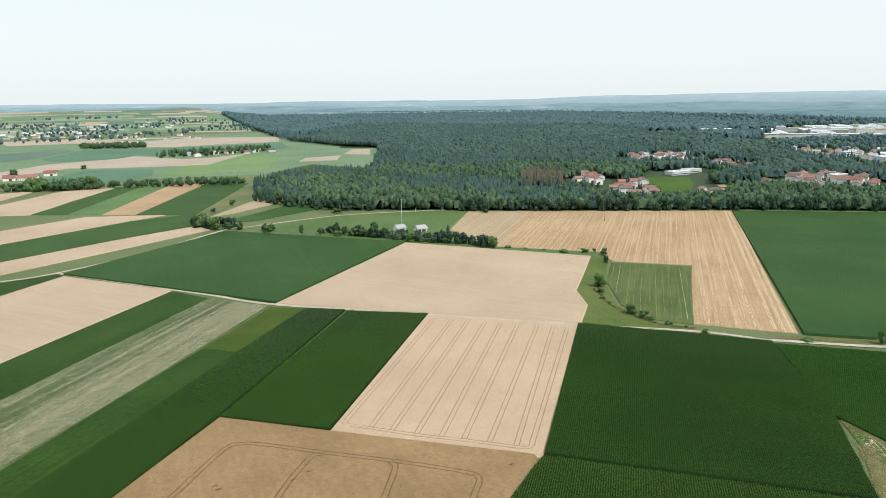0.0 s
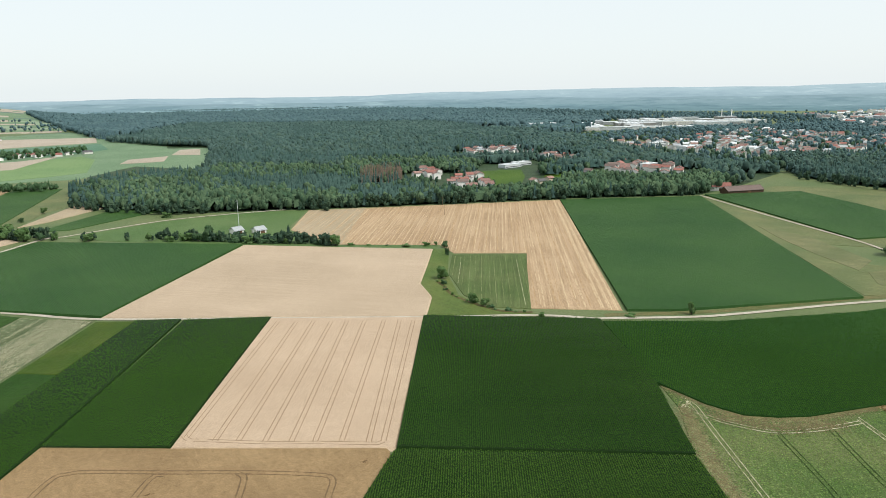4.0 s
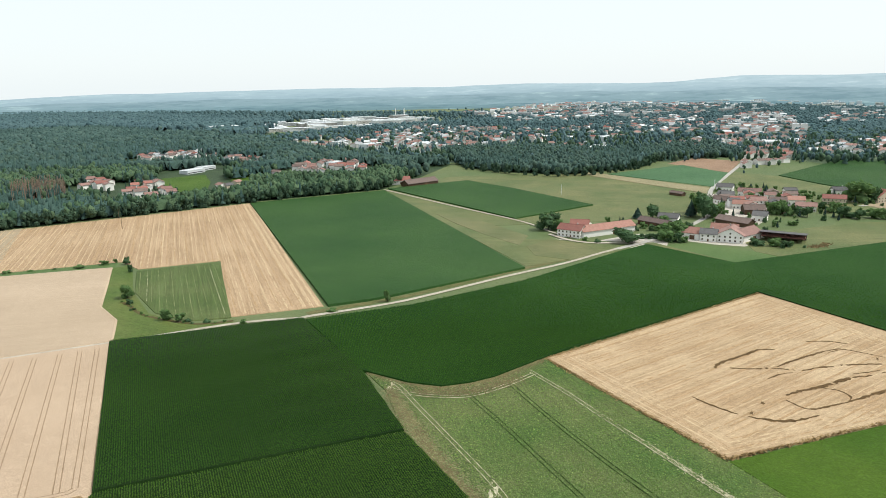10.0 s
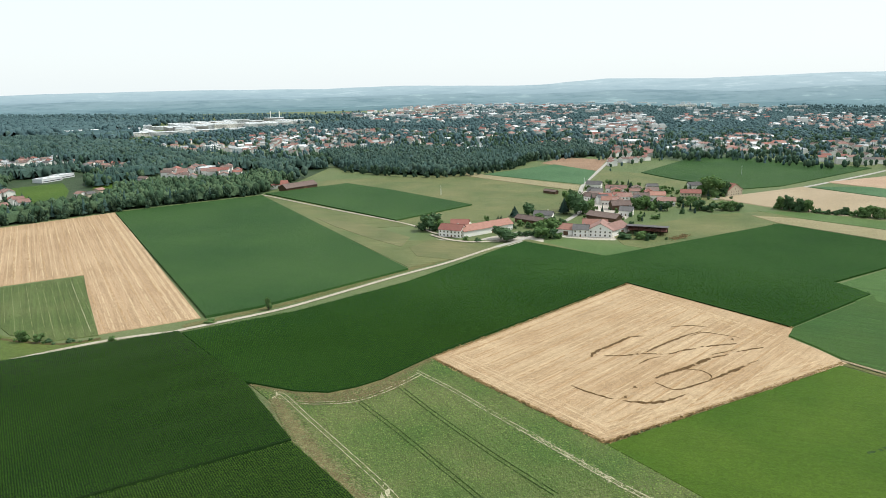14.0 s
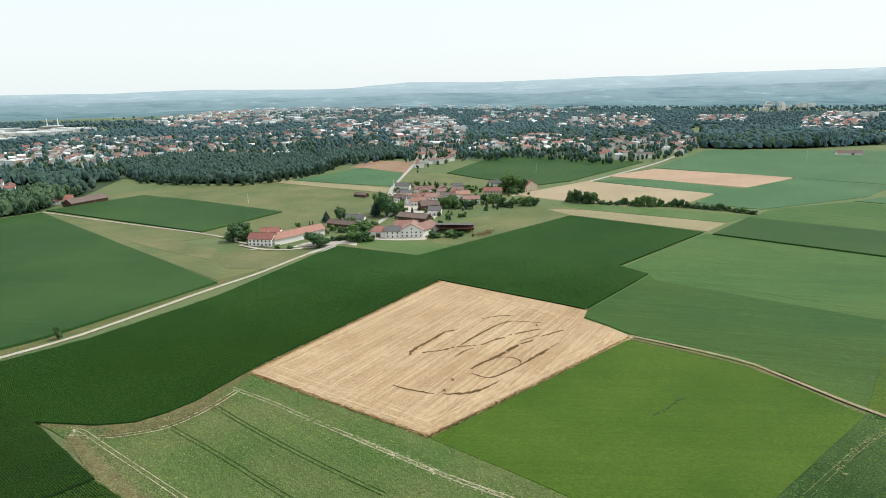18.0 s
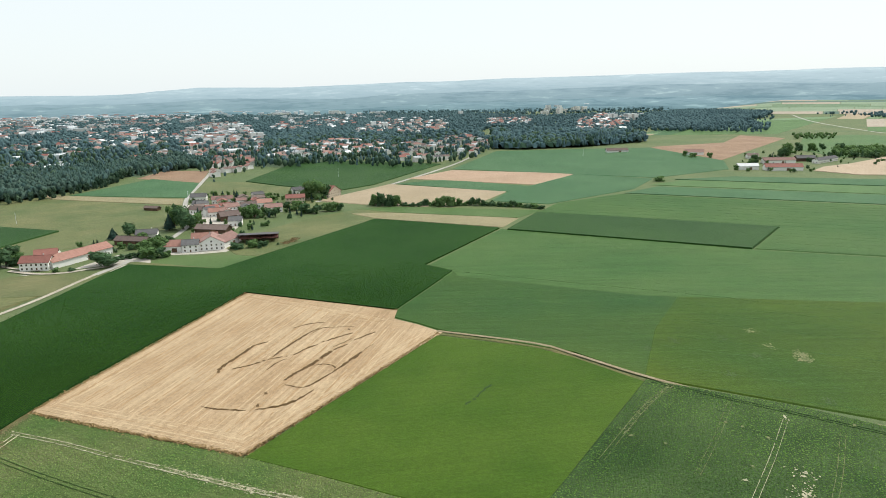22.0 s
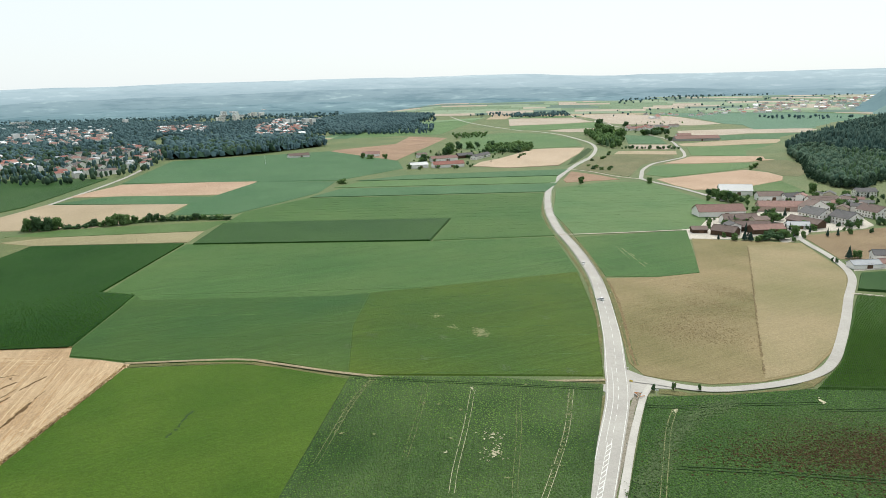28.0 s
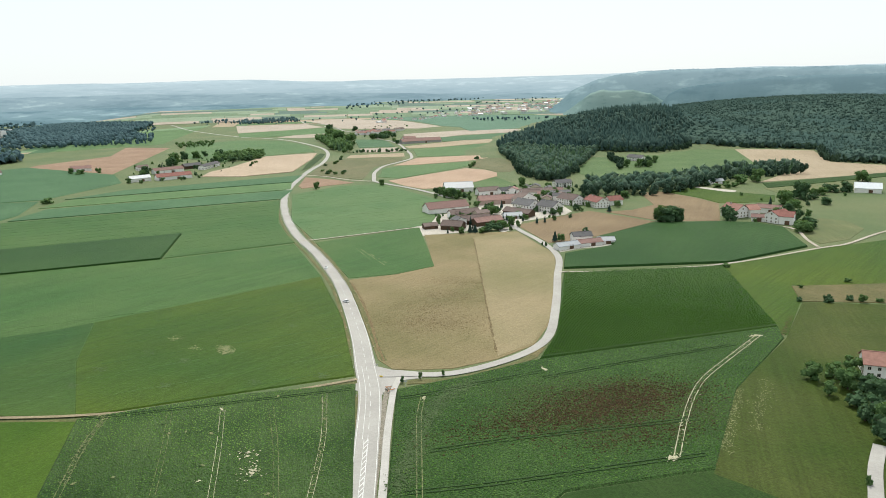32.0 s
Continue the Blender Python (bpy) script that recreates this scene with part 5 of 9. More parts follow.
def wall_mesh(L, W, e, rise, mat):
    def build(bm):
        a = [bm.verts.new(p) for p in ((-L / 2, -W / 2, -1), (L / 2, -W / 2, -1), (L / 2, W / 2, -1), (-L / 2, W / 2, -1))]
        b = [bm.verts.new(p) for p in ((-L / 2, -W / 2, e), (L / 2, -W / 2, e), (L / 2, W / 2, e), (-L / 2, W / 2, e))]
        c = [bm.verts.new((s * L / 2, 0, e + rise)) for s in (-1, 1)]
        for q in ((a[0], a[1], b[1], b[0]), (a[2], a[3], b[3], b[2]), (a[1], a[2], b[2], c[1], b[1]), (a[3], a[0], b[0], c[0], b[3]), (b[0], b[1], c[1], c[0]), (b[2], b[3], c[0], c[1])):
            bm.faces.new(q)
        return [mat]
    return shared(("wall", L, W, e, rise, mat), build)


def roof_mesh(L, W, e, rise, mat, over=0.7):
    def build(bm):
        k = rise / (W / 2)
        y, x, th = W / 2 + over, L / 2 + over, 0.28
        for s in (-1, 1):
            v = [(-x, s * y, e - over * k), (x, s * y, e - over * k), (x, 0, e + rise), (-x, 0, e + rise)]
            lo = [bm.verts.new((p[0], p[1], p[2] + 0.03)) for p in v]
            hi = [bm.verts.new((p[0], p[1], p[2] + 0.03 + th)) for p in v]
            bm.faces.new(lo[::-1])
            bm.faces.new(hi)
            for i in range(4):
                bm.faces.new((lo[i], lo[(i + 1) % 4], hi[(i + 1) % 4], hi[i]))
        box(bm, -x, x, -0.18, 0.18, e + rise + 0.2, e + rise + 0.42)
        return [mat]
    return shared(("roof", L, W, e, rise, mat), build)


def window_frame(w=1.1, h=1.3):
    def build(bm):
        for x0, x1, z0, z1 in ((-w / 2 - 0.1, -w / 2, -0.1, h + 0.1), (w / 2, w / 2 + 0.1, -0.1, h + 0.1), (-w / 2, w / 2, -0.1, 0), (-w / 2, w / 2, h, h + 0.1), (-0.04, 0.04, 0, h)):
            box(bm, x0, x1, -0.08, 0.06, z0, z1)
        return ["plaster_cream"]
    return shared(("window", w, h), build)


def window_pane(w=1.1, h=1.3):
    def build(bm):
        box(bm, -w / 2, w / 2, -0.02, 0.06, 0, h)
        return ["glass"]
    return shared(("pane", w, h), build)


def window(top, x, y, z, turn):
    """A window with its frame and a pane of its own."""
    child("pane", window_pane(), child("window", window_frame(), top, x, y, z, turn))


def house(ax, ay, bx, by, depth, e, roof="red", wall="plaster", across=False, name="house", windows=True, pitch=0.55, group=""):
    """A house on the base line from a to b of its near side, reaching depth metres away from the open fields where the drone hovers."""
    a, b = Vector((ax, ay, 0)), Vector((bx, by, 0))
    d = (b - a).normalized()
    nrm = Vector((-d.y, d.x, 0))
    mid = (a + b) / 2
    if nrm.dot(mid) < 0:
        nrm = -nrm
    c = mid + nrm * depth / 2
    length = round((b - a).length * 2) / 2
    e = round(e * 2.0) / 2
    L, W = (depth, length) if across else (length, depth)
    axis = nrm if across else d
    top = bpy.data.objects.new(name, None)
    scene.collection.objects.link(top)
    top.empty_display_size = 1
    top.location = (c.x, c.y, height(c.x, c.y))
    top.rotation_euler = (0, 0, math.atan2(axis.y, axis.x))
    rise = round(W / 2 * pitch * 2) / 2
    word = {"house": "house", "barn": "barn", "shed": "shed", "farmhouse": "farmhouse", "hall": "hall"}[name]
    tagged(top, f"{WALL_WORDS[wall]} {word} under a {ROOF_WORDS[roof]} gable roof", word, group)
    child("wall", wall_mesh(L, W, e, rise, wall), top)
    cover = child("roof", roof_mesh(L, W, e, rise, ROOFS[roof]), top)
    if windows:
        storeys = max(1, int(e / 2.7))
        for s in range(storeys):
            z = 0.9 + 2.7 * s
            for side in (-1, 1):
                n = max(2, int(L / 3.2))
                for i in range(n):
                    if s == 0 and i == n // 2 and side == -1:
                        continue
                    window(top, -L / 2 + L * (i + 0.5) / n, side * W / 2, z, 0 if side < 0 else math.pi)
                n = max(2, int(W / 3.6))
                for i in range(n):
                    window(top, side * L / 2, -W / 2 + W * (i + 0.5) / n, z, side * math.pi / 2)
        for side in (-1, 1):
            window(top, side * L / 2, 0, e + 0.4, side * math.pi / 2)

        def door(bm):
            box(bm, -0.55, 0.55, -0.08, 0.05, 0, 2.05)
            box(bm, -0.7, 0.7, -0.5, 0.05, -0.2, 0.02)
            return ["door_wood"]
        child("door", shared(("door",), door), top, -L / 2 + L * (max(2, int(L / 3.2)) // 2 + 0.5) / max(2, int(L / 3.2)), -W / 2, 0.05)

        def chim(bm):
            box(bm, -0.4, 0.4, -0.3, 0.3, -1.2, 1.1)
            box(bm, -0.48, 0.48, -0.38, 0.38, 1.1, 1.25)
            return ["concrete"]
        child("chimney", shared(("chimney",), chim), cover, L * 0.22, W * 0.08, e + rise)
    elif name in ("barn", "shed", "hall"):
        def gate(bm):
            box(bm, -1.9, 1.9, -0.1, 0.06, 0, 3.4)
            return ["door_wood"]
        for side in (-1, 1):
            child("gate", shared(("gate",), gate), top, 0.1 * L, side * W / 2, 0, 0 if side < 0 else math.pi)
    return top


def cluster(poly, gap, seed, roofs, group, size=(9, 14), e=(4, 6), walls=("plaster", "plaster", "plaster_cream"), pitch=0.45, keep=1.0):
    """A settlement at the wood's edge: small gabled houses in loose rows with gardens between them."""
    turn = random.Random(seed).uniform(0, 1.5)
    for x, y, rng in scatter(poly, gap, seed):
        if rng.random() > keep:
            continue
        a = turn + rng.choice((0, 1.571)) + rng.uniform(-0.12, 0.12)
        l, w = round(rng.uniform(*size)), round(rng.uniform(size[0], size[0] * 1.2))
        c, s = math.cos(a) * l / 2, math.sin(a) * l / 2
        house(x - c, y - s, x + c, y + s, w, round(rng.uniform(*e)), rng.choice(roofs), rng.choice(walls), windows=False, group=group, pitch=pitch)


TOWN_CELLS = set()


def far_town(name, poly, gap, seed, roofs, size=(9, 14), e=(4, 6), pitch=0.45, keep=1.0):
    """Far houses that blend into a town: one object, each house a gabled body with an overhanging roof."""
    rng0 = random.Random(seed)
    turn = rng0.uniform(0, 1.5)
    mats = ["plaster", "plaster_pale"] + sorted({ROOFS[r] for r in roofs})
    verts, faces, kinds = [], [], []
    for x, y, rng in scatter(poly, gap, seed):
        if rng.random() > 0.8 * keep + 0.9 * noise.noise(Vector((x / 90, y / 90, 4.0))):
            continue
        a = turn + rng.choice((0, 1.571)) + rng.uniform(-0.12, 0.12)
        L, W, h = rng.uniform(*size) / 2, rng.uniform(size[0], size[0] * 1.2) / 2, rng.uniform(*e)
        r, c, s, o = h + W * pitch, math.cos(a), math.sin(a), len(verts)
        far = math.hypot(x, y)
        for k in (0, 14, 26):
            TOWN_CELLS.add((int((x - k * x / far) // 13), int((y - k * y / far) // 13)))
        lx, ly = L + 0.6, W + 0.6
        low = h - 0.6 * pitch
        pts = [(-L, -W, -1), (L, -W, -1), (L, W, -1), (-L, W, -1), (-L, -W, h), (L, -W, h), (L, W, h), (-L, W, h), (-L, 0, r - 0.2), (L, 0, r - 0.2),
               (-lx, -ly, low), (lx, -ly, low), (lx, ly, low), (-lx, ly, low), (-lx, 0, r), (lx, 0, r)]
        z = height(x, y)
        verts += [(x + c * p - s * q, y + s * p + c * q, z + t) for p, q, t in pts]
        body = [(0, 1, 5, 4), (2, 3, 7, 6), (1, 2, 6, 9, 5), (3, 0, 4, 8, 7)]
        top = [(10, 11, 15, 14), (12, 13, 14, 15)]
        faces += [tuple(o + i for i in f) for f in body + top]
        wm, rm = rng.choice((0, 0, 1)), mats.index(ROOFS[rng.choice(roofs)])
        kinds += [wm] * 4 + [rm] * 2
    me = bpy.data.meshes.new(name)
    me.from_pydata(verts, [], faces)
    for m in mats:
        me.materials.append(M[m])
    me.polygons.foreach_set("material_index", kinds)
    tagged(new(name, me), "far town of white houses with red and grey roofs", "town", kind="stuff")


def block(x, y, l, w, h, turn, wall, group, word="flat-roofed hall"):
    """A flat-roofed large building with a parapet and roof lights."""
    top = bpy.data.objects.new("hall" if "hall" in word else "apartment_block", None)
    scene.collection.objects.link(top)
    top.location, top.rotation_euler = (x, y, height(x, y)), (0, 0, turn)
    tagged(top, f"{WALL_WORDS[wall]} {word} among trees", word.split()[-1], group)

    def body(bm):
        box(bm, -l / 2, l / 2, -w / 2, w / 2, -1, h)
        return [wall]

    def lid(bm):
        box(bm, -l / 2 - 0.3, l / 2 + 0.3, -w / 2 - 0.3, w / 2 + 0.3, h, h + 0.5)
        for i in range(int(l / 12)):
            box(bm, -l / 2 + 6 + i * 12, -l / 2 + 9 + i * 12, -w / 4, w / 4, h + 0.5, h + 1.3)
        return ["metal_white"]

    def bands(bm):
        for s in range(max(1, int(h / 3))):
            box(bm, -l / 2 + 1, l / 2 - 1, -w / 2 - 0.06, w / 2 + 0.06, 1.2 + 3 * s, 2.2 + 3 * s)
        return ["glass"]
    child("wall", shared(("wall_block", l, w, h, wall), body), top)
    child("roof", shared(("roof_block", l, w, h), lid), top)
    tagged(child("window_band", shared(("band", l, w, h), bands), top), kind="stuff")


# ---- trees ----
def crown_mesh(seed, leaves, dark):
    """A crown of leaf sprays over several boughs, ragged outside, with gaps; unit height and width."""
    rng = random.Random(seed)
    lobes = [(0, 0, 0.58, 0.27)]
    for i in range(10):
        a, r = i * 2.4 + rng.random(), rng.uniform(0.17, 0.33)
        lobes.append((r * math.cos(a), r * math.sin(a), rng.uniform(0.26, 0.84), rng.uniform(0.13, 0.22)))
    vs, fs, o = [], [], 0
    for x, y, z, r in lobes:
        v, f = ball(rng, 6, 3)
        vs.append((v - np.array((0, 0, 0.5))) * 2.05 * r + np.array((x, y, z)))
        fs.append(f + o)
        o += len(v)
    size = (500 / leaves) ** 0.45
    for i in range(leaves):
        x, y, z, r = rng.choice(lobes)
        u = Vector((rng.gauss(0, 1), rng.gauss(0, 1), rng.gauss(0.2, 1))).normalized()
        q = Vector((x, y, z)) + u * r * rng.uniform(0.7, 1.3)
        m = u.to_track_quat("Z", "Y").to_matrix() @ Euler((rng.gauss(0, 0.6), rng.gauss(0, 0.6), rng.random() * 6)).to_matrix()
        t = rng.uniform(0.025, 0.06) * size
        vs.append(np.array([q + m @ Vector(k) * t for k in ((-1, -0.6, 0), (1, -0.5, 0.2), (0.9, 0.7, 0), (-0.8, 0.6, -0.2))]))
        fs.append(np.array([(o, o + 1, o + 2), (o, o + 2, o + 3)]))
        o += 4
    me = bpy.data.meshes.new("crown")
    me.from_pydata(np.concatenate(vs).tolist(), [], np.concatenate(fs).tolist())
    me.materials.append(M["leaf_dark" if dark else "leaf"])
    return me


def fir_mesh(seed):
    """A conifer crown: ragged whorls of drooping boughs up a thin top."""
    rng = random.Random(seed)
    vs, fs = [], []
    for t in range(15):
        f = t / 14
        z, r = 0.1 + 0.88 * f, 0.5 * (1 - f) ** 0.85 + 0.02
        n = max(5, int(11 * (1 - f)) + 4)
        for j in range(n):
            a = 2 * math.pi * (j + rng.random() * 0.7) / n
            k, w = r * rng.uniform(0.7, 1.15), 0.5 * r * rng.uniform(0.5, 0.9) + 0.015
            o = len(vs)
            ca, sa = math.cos(a), math.sin(a)
            vs += [(0, 0, z + 0.09), (k * ca - w * sa, k * sa + w * ca, z - 0.03 * rng.random()), (k * 1.15 * ca, k * 1.15 * sa, z - 0.05), (k * ca + w * sa, k * sa - w * ca, z - 0.03 * rng.random()), (0.3 * k * ca, 0.3 * k * sa, z - 0.04)]
            fs += [(o, o + 1, o + 2), (o, o + 2, o + 3), (o + 4, o + 2, o + 1), (o + 4, o + 3, o + 2)]
    me = bpy.data.meshes.new("crown")
    me.from_pydata(vs, [], fs)
    me.materials.append(M["wood_conifer"])
    return me


def trunk_mesh(seed):
    """A tapered trunk with five limbs, unit height."""
    rng = random.Random(seed)
    bm = bmesh.new()

    def limb(p, q, r0, r1, n=6):
        d = (q - p).normalized()
        s = d.orthogonal().normalized()
        t = d.cross(s)
        rings = [[bm.verts.new(c + (s * math.cos(2 * math.pi * i / n) + t * math.sin(2 * math.pi * i / n)) * r) for i in range(n)] for c, r in ((p, r0), ((p + q) / 2 + s * r0 * 0.3, (r0 + r1) / 2), (q, r1))]
        for a, b in zip(rings, rings[1:]):
            for i in range(n):
                bm.faces.new((a[i], a[(i + 1) % n], b[(i + 1) % n], b[i]))
    limb(Vector((0, 0, -0.03)), Vector((0, 0, 0.6)), 0.03, 0.015)
    for i in range(5):
        a = i * 1.3 + rng.random()
        z = 0.2 + 0.07 * i
        limb(Vector((0, 0, z)), Vector((0.24 * math.cos(a), 0.24 * math.sin(a), z + 0.25)), 0.014, 0.005, 5)
    me = bpy.data.meshes.new("trunk")
    bm.to_mesh(me)
    bm.free()
    me.materials.append(M["bark"])
    return me


CROWNS = [crown_mesh(20 + i, 620, i % 2) for i in range(6)]
BUSHES = [crown_mesh(30 + i, 320, i % 2) for i in range(5)]
FIRS = [fir_mesh(40 + i) for i in range(3)]
TRUNKS = [trunk_mesh(60 + i) for i in range(3)]
TREES = random.Random(77)


def tree(x, y, h, w, kind="d", group="", label=""):
    """One tree or bush: d broadleaf, c conifer, b bush, with its foot at x, y."""
    name = {"d": "tree", "c": "conifer", "b": "bush"}[kind]
    top = bpy.data.objects.new(name, None)
    scene.collection.objects.link(top)
    top.location, top.rotation_euler = (x, y, height(x, y)), (0, 0, TREES.random() * 6.28)
    tagged(top, label or {"d": "broadleaf tree with a full dark green crown", "c": "slender dark green conifer", "b": "low rounded dark green bush"}[kind], {"d": "tree", "c": "conifer", "b": "bush"}[kind], group)
    crown = child("crown", TREES.choice(FIRS if kind == "c" else CROWNS if h > 9 else BUSHES), top)
    trunk = child("trunk" if kind != "b" else "stems", TREES.choice(TRUNKS), top)
    crown.scale = (w * 0.84, w * 0.84, h * (1.1 if kind == "b" else 0.88))
    crown.location.z = -0.28 * h if kind == "b" else (0.05 * h if kind == "c" else -0.08 * h)
    trunk.scale = (h * 1.1, h * 1.1, h * (0.5 if kind == "b" else 1.0))
    return top


# ---- settlements ----
house(409.8, 372.4, 415.0, 353.6, 12, 6, "red", "plaster", False, "farmhouse", True, group="village houses")
house(418.3, 352.6, 469.6, 342.2, 12, 5, "orange", "plaster", False, "barn", False, group="village houses")
house(439.4, 385.2, 447.8, 373.0, 10, 4, "red", "plaster", False, "barn", False, group="village houses")
house(513.7, 351.5, 519.7, 336.2, 10, 5, "slate", "plaster", False, "house", True, group="village houses")
house(495.7, 358.9, 494.5, 330.4, 9, 4, "brown", "boards", False, "barn", False, group="village houses")
house(473.9, 301.9, 477.2, 288.8, 12, 5, "orange", "plaster", False, "barn", False, group="village houses")
house(475.5, 287.3, 480.5, 276.4, 10, 6, "slate", "plaster", False, "house", True, group="village houses")
house(498.5, 292.3, 506.6, 274.6, 14, 5, "orange", "plaster", False, "barn", False, group="village houses")
house(482.3, 277.0, 489.9, 260.2, 18, 6, "rose", "plaster", True, "farmhouse", True, group="village houses")
house(493.7, 261.7, 518.6, 261.0, 14, 5, "rose", "plaster", False, "barn", False, group="village houses")
house(713.4, 415.8, 718.6, 399.4, 10, 5, "slate", "plaster", False, "house", True, group="village houses")
house(696.6, 380.8, 705.8, 360.8, 10, 5, "rose", "plaster", False, "house", True, group="village houses")
house(621.3, 343.7, 628.7, 329.6, 10, 5, "orange", "plaster", False, "house", True, group="village houses")
house(643.9, 337.3, 654.7, 327.3, 10, 6, "rose", "plaster", False, "house", True, group="village houses")
house(640.5, 377.5, 636.2, 352.9, 10, 4, "brown", "plaster", False, "house", True, group="village houses")
house(599.8, 319.4, 612.5, 306.8, 12, 5, "brown", "boards", False, "barn", False, group="village houses")
house(661.3, 328.6, 669.2, 315.5, 11, 5, "brown", "plaster", False, "house", True, group="village houses")
house(679.4, 319.6, 687.6, 306.7, 11, 5, "orange", "plaster", False, "house", True, group="village houses")
house(650.5, 297.8, 658.4, 283.0, 11, 5, "rose", "plaster", False, "house", True, group="village houses")
house(706.7, 298.7, 715.7, 280.9, 11, 6, "red", "plaster_cream", False, "house", True, group="village houses")
house(771.1, 316.2, 780.7, 305.9, 10, 5, "slate", "plaster", False, "house", True, group="village houses")
house(748.8, 265.3, 770.6, 257.7, 9, 6, "red", "plaster_cream", True, "house", True, group="village houses")
house(547.3, 317.2, 545.5, 287.1, 11, 4, "brown", "boards", False, "barn", False, group="village houses")
house(579.4, 301.7, 583.1, 290.8, 10, 5, "slate", "plaster", False, "house", True, group="village houses")
house(652.6, 433.9, 650.5, 417.7, 6, 3, "brown", "boards", False, "shed", False, group="village houses")
house(666.9, 387.4, 667.8, 376.3, 10, 5, "slate", "plaster", False, "house", True, group="village houses")
house(624.8, 303.9, 631.8, 294.2, 10, 5, "slate", "plaster_cream", False, "house", True, group="village houses")
house(543.4, -393.7, 533.5, -435.4, 18, 5, "rose", "plaster", False, "barn", False, group="hamlet houses")
house(648.4, -492.7, 631.4, -521.7, 20, 5, "grey", "plaster", False, "hall", False, group="hamlet houses")
house(599.8, -504.0, 592.4, -529.0, 12, 5, "brown", "plaster", False, "barn", False, group="hamlet houses")
house(584.7, -524.7, 581.7, -545.4, 11, 5, "slate", "plaster", False, "house", True, group="hamlet houses")
house(557.3, -528.7, 547.8, -555.0, 13, 5, "brown", "plaster", False, "barn", False, group="hamlet houses")
house(548.9, -463.0, 531.2, -500.9, 14, 5, "rose", "plaster_pink", False, "barn", False, group="hamlet houses")
house(520.0, -492.0, 517.9, -514.3, 14, 6, "brown", "plaster", True, "farmhouse", True, group="hamlet houses")
house(487.2, -473.4, 488.6, -490.2, 22, 6, "slate", "plaster", True, "house", True, group="hamlet houses")
house(465.0, -482.7, 466.0, -499.4, 20, 6, "slate", "plaster", True, "house", True, group="hamlet houses")
house(493.4, -444.9, 463.7, -450.1, 11, 4, "brown", "boards", False, "barn", False, group="hamlet houses")
house(472.7, -428.5, 465.3, -444.4, 9, 3, "grey", "plaster", False, "shed", False, group="hamlet houses")
house(478.2, -383.9, 468.7, -409.1, 12, 4, "brown", "boards", False, "barn", False, group="hamlet houses")
house(475.9, -356.9, 460.2, -366.5, 13, 4, "brown", "boards", False, "barn", False, group="hamlet houses")
house(485.5, -346.8, 481.6, -358.1, 8, 3, "brown", "boards", False, "shed", False, group="hamlet houses")
house(463.5, -388.1, 459.6, -414.7, 11, 4, "rose", "boards", False, "barn", False, group="hamlet houses")
house(509.1, -395.0, 501.7, -423.5, 12, 4, "brown", "plaster", False, "barn", False, group="hamlet houses")
house(479.6, -527.8, 478.6, -543.5, 24, 6, "brown", "plaster", True, "farmhouse", True, group="hamlet houses")
house(454.1, -534.4, 449.9, -548.1, 24, 6, "red", "plaster", True, "farmhouse", True, group="hamlet houses")
house(455.7, -556.7, 451.3, -570.8, 12, 5, "red", "plaster", False, "barn", False, group="hamlet houses")
house(580.8, -608.9, 574.3, -628.3, 11, 6, "slate", "plaster", False, "house", True, group="hamlet houses")
house(362.8, -402.6, 356.0, -415.9, 9, 5, "slate", "plaster", False, "house", True, group="hamlet houses")
house(351.8, -374.8, 348.0, -392.7, 8, 3, "grey", "plaster", False, "shed", False, group="hamlet houses")
house(349.3, -394.1, 342.8, -412.4, 8, 3, "rose", "plaster", False, "shed", False, group="hamlet houses")
house(345.9, -412.1, 339.0, -422.4, 8, 3, "grey", "plaster", False, "shed", False, group="hamlet houses")
house(332.8, -581.3, 329.7, -596.4, 18, 7, "orange", "plaster", True, "farmhouse", True, group="hamlet houses")
house(327.9, -594.2, 323.2, -603.1, 12, 7, "orange", "plaster", False, "barn", False, group="hamlet houses")
house(308.2, -583.7, 295.1, -582.6, 18, 7, "red", "plaster", True, "farmhouse", True, group="hamlet houses")
house(294.7, -583.0, 284.7, -586.2, 13, 7, "red", "plaster", False, "barn", False, group="hamlet houses")
house(316.8, -578.5, 308.2, -583.7, 8, 4, "rose", "plaster", False, "shed", False, group="hamlet houses")
house(337.1, -622.0, 316.6, -626.1, 9, 5, "rose", "plaster", False, "barn", False, group="hamlet houses")
house(328.2, -803.5, 305.7, -814.1, 18, 5, "white", "plaster", False, "hall", False, group="hamlet houses")
house(474.0, -752.0, 464.0, -775.0, 9, 3, "grey", "plaster", False, "shed", False, group="hamlet houses")
house(109.3, -301.3, 97.1, -308.9, 12, 6, "orange", "plaster", False, "farmhouse", True, group="hamlet houses")
house(716.0, -908.0, 686.0, -905.0, 12, 6, "slate", "plaster", False, "house", True, group="hamlet houses")
house(1042.9, -237.9, 1046.5, -265.6, 12, 5, "grey", "plaster", False, "barn", False, group="outlying farm buildings")
house(1035.2, -271.6, 1037.0, -321.2, 14, 5, "red", "plaster", False, "barn", False, group="outlying farm buildings")
house(1124.9, -292.3, 1132.1, -338.5, 13, 5, "rose", "plaster", False, "barn", False, group="outlying farm buildings")
house(1158.6, -348.5, 1165.8, -377.4, 12, 5, "slate", "boards", False, "barn", False, group="outlying farm buildings")
house(1127.2, -369.0, 1171.2, -410.6, 10, 5, "slate", "plaster", False, "house", True, group="outlying farm buildings")
house(1268.0, -198.7, 1264.1, -229.3, 12, 5, "rose", "plaster", False, "barn", False, group="outlying farm buildings")
house(1200.9, -286.3, 1203.4, -303.4, 10, 5, "brown", "plaster", False, "house", True, group="outlying farm buildings")
